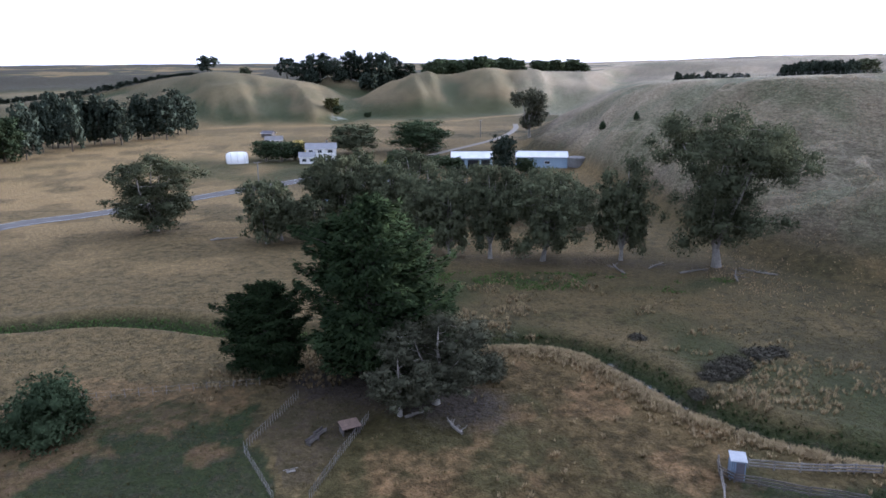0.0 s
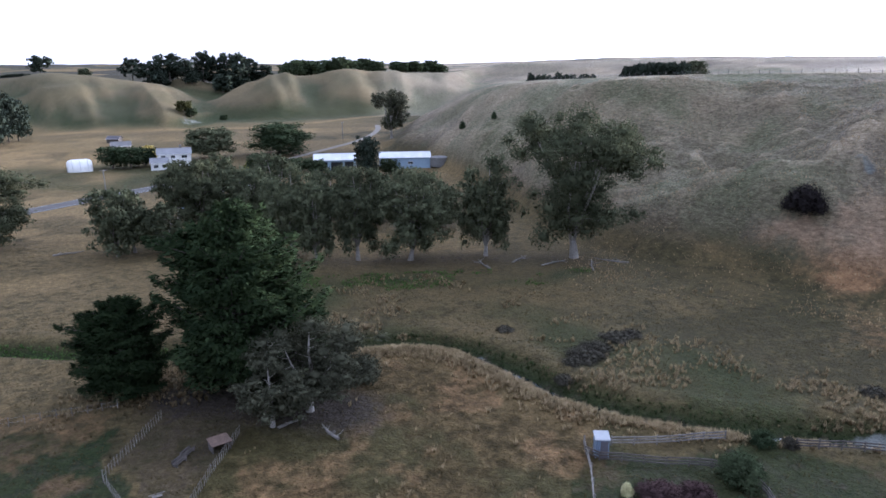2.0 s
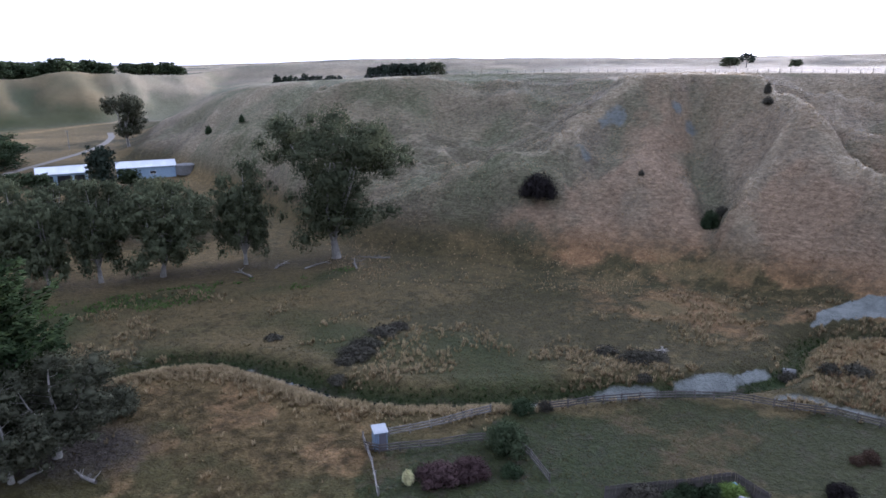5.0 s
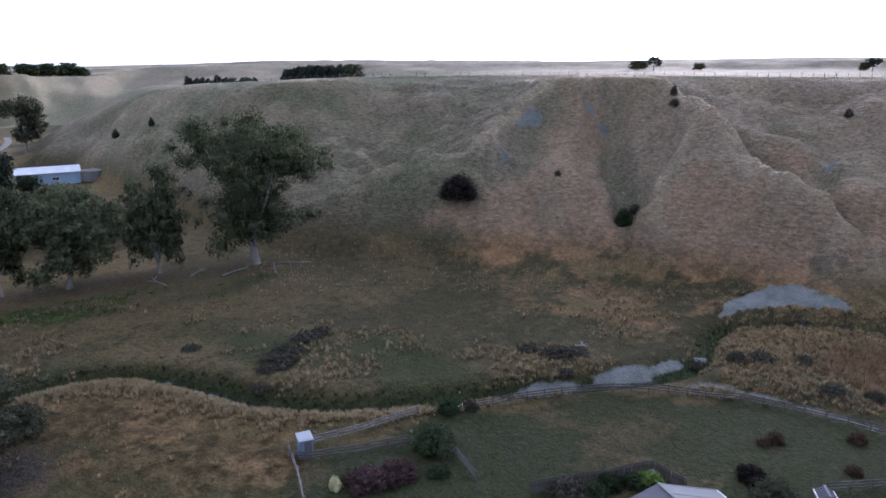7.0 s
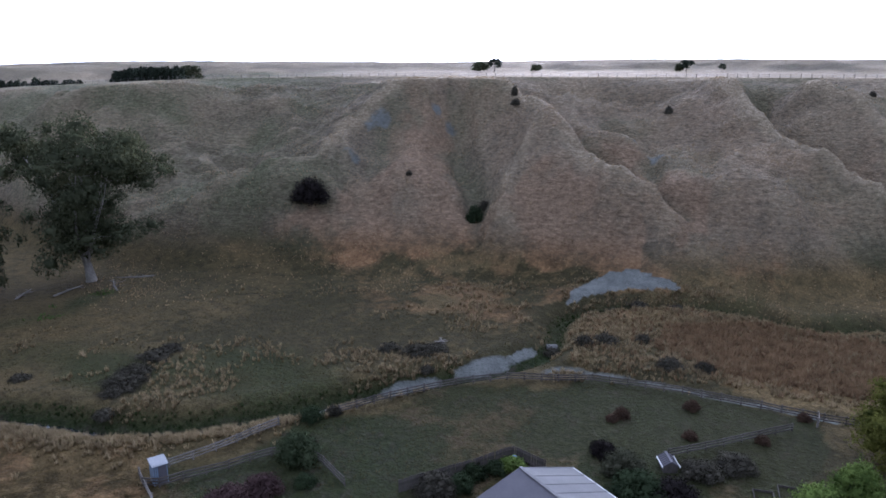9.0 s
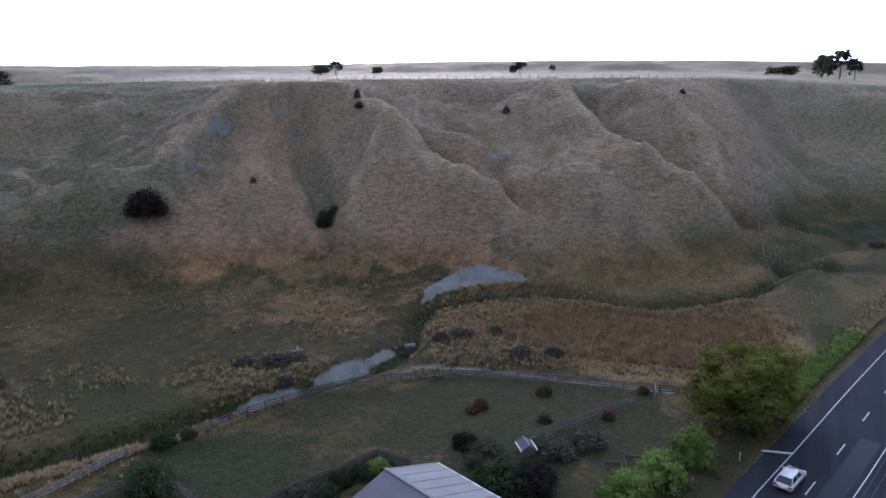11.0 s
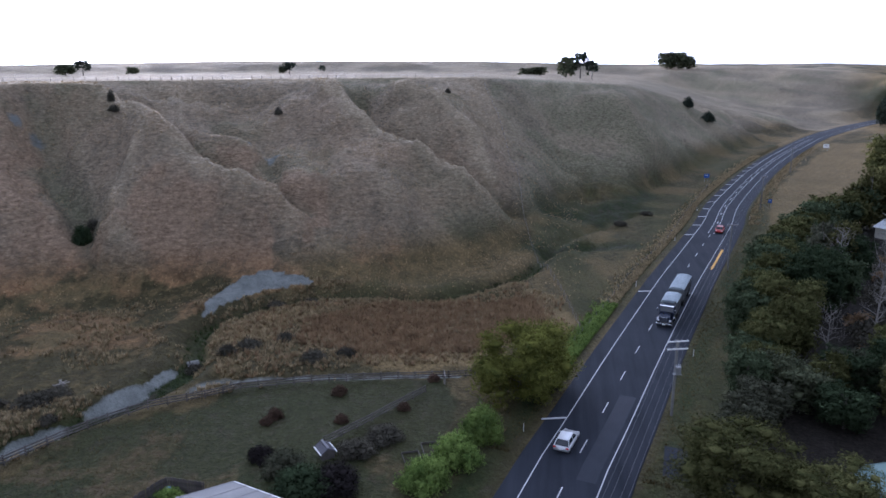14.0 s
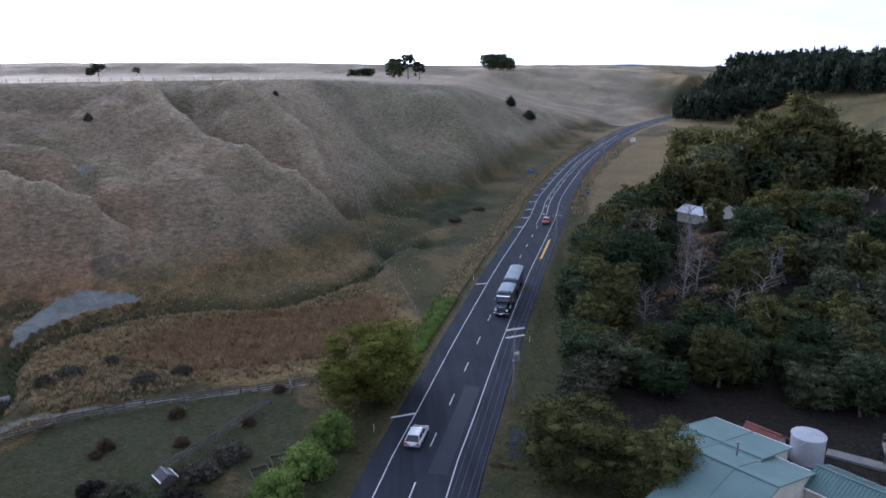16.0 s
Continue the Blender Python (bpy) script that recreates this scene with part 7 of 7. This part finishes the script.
    # bushes on the hill
    for a, r, h, w, lf, lab in ((39.5, 150.5, 6.6, 8.6, M_TWIG, "round dark bare-twigged bush on the hillside"), (52.9, 149, 5.0, 4.2, M_BROAD, "dark green bush in a hillside gully"), (53.7, 151, 2.6, 3, M_SCRUB, "small dark bush in a gully"), (13.5, 287, 4, 3.0, M_BROAD, "small dark bush on the grassy hill"),
                                (16.0, 261, 3.4, 2.2, M_BROAD, "small dark bush on the hill's nose"), (56.0, 179, 2.0, 2.6, M_SCRUB, "small dark bush near the crest"), (55.9, 184, 3.2, 1.8, M_SCRUB, "thin dark bush near the crest"), (67.7, 199, 2.6, 2.4, M_SCRUB, "dark bush below the crest"), (47.5, 156.5, 1.5, 1.5, M_SCRUB, "tiny dark bush on the slope"),
                                (99.4, 404, 7, 6, M_PINE, "dark round tree on the far spur"), (100.9, 400, 6.5, 8, M_PINE, "wide dark tree on the far spur"), (81, 228, 2, 2, M_SCRUB, "small bush by the boundary fence"), (95, 185, 1.6, 4, M_SCRUB, "low dark bush in the hollow"), (97, 200, 1.4, 4, M_SCRUB, "low scrub in the green hollow")):
        at_bearing(("bush", 6, lf, M_DBARK), a, r, h, w, a * 20, "shrub", lab, "shrub")
    # trees on the skyline
    for k, (a, r, h, w, kind) in enumerate([(-17, 640, 14.5, 15, "umbrella"), (-14.3, 640, 9, 9, "round"), (-11.2, 600, 18, 17, "umbrella"), (-10.0, 590, 17, 16, "umbrella"), (-8.7, 600, 18, 20, "umbrella"), (-7.6, 590, 16, 17, "umbrella"), (-6.3, 600, 20, 14, "umbrella"),
                                            (-5.5, 580, 19, 13, "umbrella"), (-4.6, 580, 21, 15, "umbrella"), (-3.7, 590, 24, 16, "umbrella"), (-3.0, 580, 18, 14, "umbrella"), (-2.0, 600, 14, 16, "umbrella"), (-9.3, 575, 12, 14, "pine"), (-5.0, 560, 12, 14, "pine"), (-4.0, 555, 12, 14, "pine"),
                                            (31.1, 640, 13, 20, "round"), (68.7, 640, 10, 11, "umbrella"), (68.2, 645, 7, 7, "round"), (71.2, 650, 7, 6, "umbrella"), (87.2, 620, 6, 14, "round"), (88.2, 620, 7, 12, "round"), (90.2, 600, 16, 14, "round"), (91.3, 604, 20, 16, "umbrella"), (92.2, 600, 15, 10, "umbrella"),
                                            (97.7, 830, 17, 22, "round"), (98.5, 836, 18, 25, "round"), (99.1, 832, 13, 17, "round"), (53.2, 600, 8, 14, "round"), (54.3, 604, 11, 12, "umbrella"), (57.5, 640, 6, 9, "round")]):
        if a < -1.5:
            r, h, w = 660 + (r % 7) * 6, h * 1.34, w * 1.2
        at_bearing((kind, 5 + k % 2, M_PINE if kind != "round" else M_EUC, M_DBARK), a, r, h, w, 40 * k, "pine_tree" if kind != "round" else "tree", "dark spreading tree standing on the skyline", group="skyline trees")
    for k in range(20):
        a = -10.2 + 8.0 * (k + 0.6 * g.random()) / 20
        at_bearing(("pine", 5 + k % 2, M_PINE, M_DBARK), a, 668 + 40 * g.random(), g.uniform(9, 14), g.uniform(11, 16), 47 * k, "pine_tree", "dark spreading pine in a skyline wood", group="skyline trees")
    for k in range(30):
        a = -0.2 + 7.1 * k / 19 if k < 20 else 8.2 + 3.5 * (k - 20) / 9
        at_bearing(("round", 5 + k % 2, M_GREEN, M_DBARK), a, float(smoothed(FAR, a, 2)) + 8 + g.normal(0, 9), g.uniform(10, 15) - (2.5 if k >= 20 else 0), g.uniform(12, 16), 33 * k, "tree", "dense round tree in a hilltop wood", group="hilltop wood")
    for k in range(58):
        a = -33.2 + 15.6 * (k + 0.5 * g.random()) / 58
        at_bearing(("pine", 5 + k % 2, M_PINE, M_DBARK), a, float(smoothed(FAR, a, 2)) + 6 + g.normal(0, 2), g.uniform(3.4, 6.0) * (1.0 if a < -22 else 0.7), g.uniform(3.6, 5.4), 61 * k, "pine_tree", "small dark pine in a shelter row along a hill crest", group="shelter row on the far crest")
    for k in range(26):
        a = 26.0 + 4.4 * k / 25
        top = 40 - 560 * math.tan(radians(np.interp(a, [26, 27, 30.4], [0.6, 0.3, 0.1]) + g.uniform(0, 0.35)))
        x, y = bearing(a, 560 + g.normal(0, 8))
        tree(("pine", 5 + k % 2, M_PINE, M_DBARK), x, y, top - ground_z(x, y), g.uniform(7, 10), 33 * k, "pine_tree", "dark pine in a hilltop plantation", group="hilltop plantation")
    for k in range(24):
        a = 18.6 + 5.2 * (k + 0.7 * g.random()) / 24
        top = 40 - 470 * math.tan(radians(1.0 + g.uniform(0, 0.55)))
        x, y = bearing(a, 470 + g.normal(0, 4))
        tree(("pine", 5 + k % 2, M_PINE, M_DBARK), x, y, max(5, top - ground_z(x, y)), g.uniform(4, 6), 33 * k, "pine_tree", "dark pine in a row behind the hill", group="row of pines behind the hill")
    # pine plantation on the bend
    for k in range(204):
        row = k // 34
        a = 111.7 + 0.5 * row + 17 * (k % 34 + g.random()) / 34
        r = float(np.interp(a, [111.5, 117, 122, 128], [562, 572, 556, 530])) + 24 * row + 14 * g.random()
        h = g.uniform(18, 24) - (2 if a < 113 else 0)
        at_bearing(("pine", 7 + k % 3, M_PINE, M_DBARK), a, r, h, g.uniform(8, 11), 50 * k, "pine_tree", "tall dark pine in a dense plantation", group="pine plantation")


def grow_wood():
    """The mixed wood across the highway."""
    g = np.random.default_rng(21)
    edge = np.array([(84, -22.5), (104, -27), (124, -33), (146, -41.5), (168, -53), (186, -68), (202, -90)])
    kinds = [("round", 7, M_GREEN), ("round", 8, M_OLIVE), ("euc", 11, M_TAWNY), ("round", 9, M_EUC), ("euc", 12, M_OLIVE), ("round", 7, M_BROAD), ("euc", 12, M_GREY)]
    # front edge: small trees and shrubs along the verge
    for k in range(26):
        q = k / 25
        x = float(np.interp(q, np.linspace(0, 1, len(edge)), edge[:, 0])) + g.normal(0, 1)
        y = float(np.interp(q, np.linspace(0, 1, len(edge)), edge[:, 1])) - 2.5 + g.normal(0, 0.8)
        kd = kinds[k % 2]
        tree((kd[0], kd[1], kd[2], M_DBARK), x, y, g.uniform(4.5, 7.5) + 4 * q, g.uniform(5, 8) + 2 * q, 57 * k, "tree", "dark green small tree on the wood's edge", group="wood across the highway")
    for k in range(54):
        x = g.uniform(82, 235)
        ye = float(np.interp(x, edge[:, 0], edge[:, 1]))
        y = ye - g.uniform(8, 62) * (0.55 + 0.45 * (x - 82) / 150)
        r, az = math.hypot(x, y), math.degrees(math.atan2(x, y))
        if az > 129 or (r < 92 and az > 112):
            continue
        h = np.interp(r, [85, 130, 200, 250], [7, 10, 17, 19]) * g.uniform(0.8, 1.2)
        kd = kinds[k % 7]
        if 112 < az < 118 and 112 < r < 200:
            continue
        tree((kd[0], kd[1], kd[2], M_BARK if kd[0] == "euc" else M_DBARK), x, y, h, h * g.uniform(0.62, 0.9), 91 * k, "tree" if kd[0] == "round" else "gum_tree", "dark tree with a dense crown in the mixed wood" if kd[0] == "round" else "grey-green gum tree in the mixed wood", group="wood across the highway")
    for k in range(46):
        az, r = g.uniform(112, 128.5), g.uniform(90, 190)
        kd = kinds[k % 7]
        h = np.interp(r, [85, 130, 200], [6, 9.5, 14]) * g.uniform(0.8, 1.2)
        if 112 < az < 118 and 112 < r < 200:
            continue
        at_bearing((kd[0], kd[1], kd[2], M_BARK if kd[0] == "euc" else M_DBARK), az, r, h, h * g.uniform(0.7, 0.95), 67 * k, "tree" if kd[0] == "round" else "gum_tree", "dark tree with a dense crown behind the house" if kd[0] == "round" else "grey-green gum tree behind the house", group="wood across the highway")
    for a, r, h, w in ((120.9, 247, 33, 26), (117.5, 232, 26, 18), (116.0, 222, 23, 16), (118.8, 240, 28, 18), (122.5, 252, 29, 22), (113.6, 222, 18, 12), (115.5, 188, 8, 6), (112.2, 205, 16, 10)):
        at_bearing(("euc", 13, M_TAWNY, M_BARK), a, r, h, w, a * 13, "gum_tree", "tall gum tree above the mixed wood", group="wood across the highway")
    for x, y, h, w in ((100, -38, 7, 6), (109, -48, 9, 7), (118, -54, 9, 8), (128, -56, 10, 7), (133, -50, 12, 6), (96, -50, 8, 8), (104, -58, 8, 8), (112, -64, 9, 7), (150, -66, 11, 8)):
        dead_tree(x, y, h, w, x * 7, "bare grey tree among dark evergreens")
    # the big dark tree by the driveway and its neighbours
    tree(("round", 10, M_OLIVE, M_DBARK), 61.8, -17.8, 7.8, 10.5, 0, "tree", "large olive-green tree beside the driveway")
    tree(("round", 10, M_OLIVE, M_DBARK), 58.6, -24.2, 6.8, 8.0, 130, "tree", "broad olive-green tree beside the house")
    for x, y, h, w, lf in ((76, -22, 4.5, 5.5, M_GREY), (80, -24.5, 5, 6, M_GREY), (73.5, -19.6, 3.5, 4, M_GREY), (84, -30, 5.5, 7, M_EUC), (79, -33, 5, 6, M_BROAD), (88, -36, 6, 7, M_BROAD), (92, -44, 6.5, 8, M_BROAD), (85, -42, 6, 7, M_EUC), (80, -52, 6, 8, M_BROAD), (86, -56, 7, 8, M_BROAD), (75, -58, 6, 8, M_EUC)):
        tree(("round", 11, lf, M_DBARK), x, y, h, w, x * 17, "tree", "low dense tree near the green-roofed house", group="trees round the house")
    for k in range(16):
        x, y = 70 + 34 * g.random(), -47 - 22 * g.random()
        kd = kinds[(0, 5, 3, 1)[k % 4]]
        if math.hypot(x - 62, y + 48) > 9:
            tree((kd[0], kd[1], kd[2], M_DBARK), x, y, g.uniform(4, 7), g.uniform(5, 7.5), 71 * k, "tree", "dark low tree behind the water tank", group="trees round the house")
    for k in range(44):
        x, y = bearing(g.uniform(112.6, 117.2), g.uniform(104, 188))
        tree(("scrub", 1, M_RUSTB if k % 4 == 0 else M_SCRUB, M_DBARK), x, y, g.uniform(1.4, 3.0), g.uniform(4, 8), 41 * k, "scrub_bush", "brown bracken and scrub under the trees", "shrub", "undergrowth")


# ---------------------------------------------------------------- grasses
def tufts(name, label, x, y, mat, blades, hmin, hmax, spread, width):
    """A stand of grass: each tuft a fan of leaning blades."""
    g = np.random.default_rng(len(x))
    clear = silt_of(x, y) < 0.35
    x, y = x[clear], y[clear]
    z = land(x, y)
    n = len(x)
    base = np.stack([x, y, z], -1)[:, None, :]
    ang = g.random((n, blades)) * 2 * math.pi
    size = (hmin + (hmax - hmin) * g.random((n, 1)) ** 1.6)
    lean = spread * (0.25 + 0.75 * g.random((n, blades))) * size
    d = np.stack([np.cos(ang), np.sin(ang), np.zeros_like(ang)], -1)
    side = np.stack([-np.sin(ang), np.cos(ang), np.zeros_like(ang)], -1)
    root = base + d * (0.12 * size)[..., None]
    tip = base + d * lean[..., None] + np.stack([0 * ang, 0 * ang, size * (0.55 + 0.45 * g.random((n, blades)))], -1)
    w = (width * size)[..., None]
    v = np.stack([root + side * w - [0, 0, 0.06], root - side * w - [0, 0, 0.06], tip], 2).reshape(-1, 3)
    f = np.arange(len(v)).reshape(-1, 3)
    up = np.repeat((d * -0.3 + [0, 0, 1]).reshape(-1, 3), 3, axis=0)
    return tagged(part(name, (v, f, up / np.linalg.norm(up, axis=1)[:, None]), mat), label, "grass", kind="stuff")


def grow_grass():
    g = np.random.default_rng(33)

    def scatter(n, x0, x1, y0, y1):
        return g.uniform(x0, x1, n), g.uniform(y0, y1, n)
    road = lambda x, y: np.minimum(dist_line(x, y, ROAD), dist_line(x, y, HIGHWAY))
    # straw tussocks along the near bank of the stream, in drifts
    x, y = scatter(90000, -30, 130, 0, 140)
    ds, r = dist_line(x, y, STREAM), np.hypot(x, y)
    drift = fbm(x / 7, y / 7, 91)
    front, yard = inside(x, y, FRONT), inside(x, y, YARD)
    chance = np.where(front, 0.9 * np.exp(-((ds - 4.5) / 2.2) ** 2) + 0.04 * step(0.55, 0.7, drift), 0)
    flats = ~front & ~yard & (r < 128)
    chance = np.where(flats & ~inside(x, y, PADDOCK), 0.95 * step(0.55, 0.62, drift) * np.exp(-ds / 16) + 0.2 * step(0.63, 0.72, drift), chance)
    chance = np.where(inside(x, y, FERN), np.where(inside(x, y, BRACKEN), 0.06 + 0.5 * step(0.5, 0.64, drift), 0.75), chance)
    chance = chance * ~inside(x, y, [(-15.5, 56), (-12, 56), (-7.5, 74), (-17, 80), (-20.5, 66)])
    chance = chance * (ds > 1.6) * (road(x, y) > 7.5) * (r > 45)
    keep = g.random(len(x)) < chance
    tufts("tussock_grass", "straw-coloured tussock grass in drifts on the flats", x[keep], y[keep], M_STRAW, 20, 0.35, 0.95, 0.6, 0.07)
    p = np.array(STREAM)
    k = np.where((p[:-1, 0] > 2) & (p[:-1, 0] < 47))[0]
    k = k[g.integers(0, len(k), 2600)]
    d = p[k + 1] - p[k]
    d /= np.linalg.norm(d, axis=1)[:, None]
    q = p[k] + (p[k + 1] - p[k]) * g.random(2600)[:, None] + np.stack([d[:, 1], -d[:, 0]], -1) * (2.6 + np.abs(g.normal(0, 1.5, 2600)))[:, None]
    tufts("bank_tussocks", "pale straw tussocks crowding the stream's bank", q[:, 0], q[:, 1], M_STRAW, 18, 0.4, 0.95, 0.6, 0.07)
    # rust-brown fern in the hollow
    x, y = scatter(26000, 78, 134, -4, 56)
    keep = inside(x, y, FERN) & (g.random(len(x)) < np.where(inside(x, y, BRACKEN), 0.75, 0.06))
    tufts("bracken", "rust-brown bracken and rank grass in the hollow", x[keep], y[keep], M_RUSTB, 9, 0.5, 1.1, 0.8, 0.13)
    # rushes along the stream
    x, y = scatter(95000, -70, 145, 0, 110)
    ds = dist_line(x, y, STREAM)
    keep = (ds < np.where(x > 75, 1.6, 2.8)) & (ds > 0.3) & (x > 2)
    tufts("rushes", "green rushes lining the narrow stream", x[keep], y[keep], M_RUSH, 8, 0.25, 0.65, 0.7, 0.09)
    x, y = scatter(40000, -75, 60, 85, 130)
    keep = (dist_line(x, y, STREAM) < 2.2) & (x < 4)
    keep |= (dist_line(x, y, [(-2, 128), (14, 124), (30, 124), (52, 121)]) < 5) & (fbm(x / 6, y / 6, 98) > 0.56)
    tufts("lush_grass", "vivid green grass in damp ground", x[keep], y[keep], M_LUSH, 8, 0.2, 0.5, 0.8, 0.12)
    # short grass of the near paddocks
    x, y = scatter(30000, -60, 90, 38, 125)
    r = np.hypot(x, y)
    keep = (r > 50) & (r < 125) & (dist_line(x, y, STREAM) > 1.5) & (road(x, y) > 7)
    tufts("pasture_grass", "short olive and straw pasture grass", x[keep], y[keep], M_BLADE, 4, 0.12, 0.34, 0.9, 0.16)
    # rank grass on the hill's lower slope
    A, R = g.uniform(22, 92, 60000), g.uniform(122, 235, 60000)
    x, y = R * np.sin(np.radians(A)), R * np.cos(np.radians(A))
    drift = fbm(x / 8, y / 8, 97)
    keep = (g.random(len(x)) < 0.1 + 0.5 * step(0.45, 0.6, drift)) & (road(x, y) > 8)
    tufts("hill_grass", "rank dry grass on the trodden hillside", x[keep], y[keep], M_DRY, 4, 0.2, 0.5, 0.9, 0.16)
    # verge
    p = np.array(along(HIGHWAY, 300, 640))
    k = g.integers(0, len(p) - 1, 9000)
    t = g.random(9000)[:, None]
    q = p[k] * (1 - t) + p[k + 1] * t
    d = p[k + 1] - p[k]
    d /= np.linalg.norm(d, axis=1)[:, None]
    off = np.where(g.random(9000) < 0.55, -1, 1) * (7.0 + np.abs(g.normal(0, 2.0, 9000)))
    q = q + np.stack([d[:, 1], -d[:, 0]], -1) * off[:, None]
    tufts("verge_grass", "lush green grass on the road verge", q[:, 0], q[:, 1], M_BLADE, 6, 0.15, 0.4, 0.8, 0.14)

    k = np.where((p[:-1, 0] > 116) & (p[:-1, 0] < 340))[0]
    k = k[g.integers(0, len(k), 5200)]
    d = p[k + 1] - p[k]
    d /= np.linalg.norm(d, axis=1)[:, None]
    side = np.where((g.random(5200) < 0.7) | (p[k, 0] < 190), -1, 1)
    q = p[k] + (p[k + 1] - p[k]) * g.random(5200)[:, None] + np.stack([d[:, 1], -d[:, 0]], -1) * (side * (7.4 + np.abs(g.normal(0, 1.6, 5200))))[:, None]
    tufts("dry_verge", "pale dry grass along the road's edge", q[:, 0], q[:, 1], M_STRAW, 7, 0.3, 0.7, 0.8, 0.16)
    k = np.where((p[:-1, 0] > 84) & (p[:-1, 0] < 116))[0]
    k = k[g.integers(0, len(k), 2600)]
    d = p[k + 1] - p[k]
    d /= np.linalg.norm(d, axis=1)[:, None]
    q = p[k] + (p[k + 1] - p[k]) * g.random(2600)[:, None] - np.stack([d[:, 1], -d[:, 0]], -1) * (7.2 + np.abs(g.normal(0, 1.3, 2600)))[:, None]
    tufts("verge_weeds", "bright green weeds between highway and paddock", q[:, 0], q[:, 1], M_BRIGHT, 8, 0.3, 0.8, 0.8, 0.16)


def pools():
    p = [q for q in STREAM if 8 < q[0] < 57]
    v, f = strip(p, -0.75, 0.75, 0.0)
    zs = land(np.array([q[0] for q in p]), np.array([q[1] for q in p])) + 0.16
    v = [(a, b, float(zs[k // 2])) for k, (a, b, c) in enumerate(v)]
    tagged(part("water", (v, f), M_WATER), "thin dark water in the stream bed", "water", kind="structure")
    for x, y, a, L, W in ((23.8, 90.0, -54, 6.0, 1.3), (35.4, 71.2, -42, 2.4, 0.9), (16.5, 95.4, -20, 4.0, 0.9)):
        n = 28
        g = np.random.default_rng(int(x))
        v = [(0, 0, 0)] + [(L / 2 * math.cos(w) * (0.8 + 0.3 * g.random()), W / 2 * math.sin(w) * (0.8 + 0.3 * g.random()), 0) for w in np.linspace(0, 2 * math.pi, n, endpoint=False)]
        ob = part("water", (v, [(0, k, k % n + 1) for k in range(1, n + 1)]), M_WATER)
        ob.matrix_basis = pose(x, y, ground_z(x, y) + 0.25, 0, 0, a)
        tagged(ob, "still pool of water in the stream bed", "water", kind="structure")


grow_roadside()
grow_wood()
build_farm()
build_roadside()
build_vehicles()
build_fences()
pools()
grow_grass()
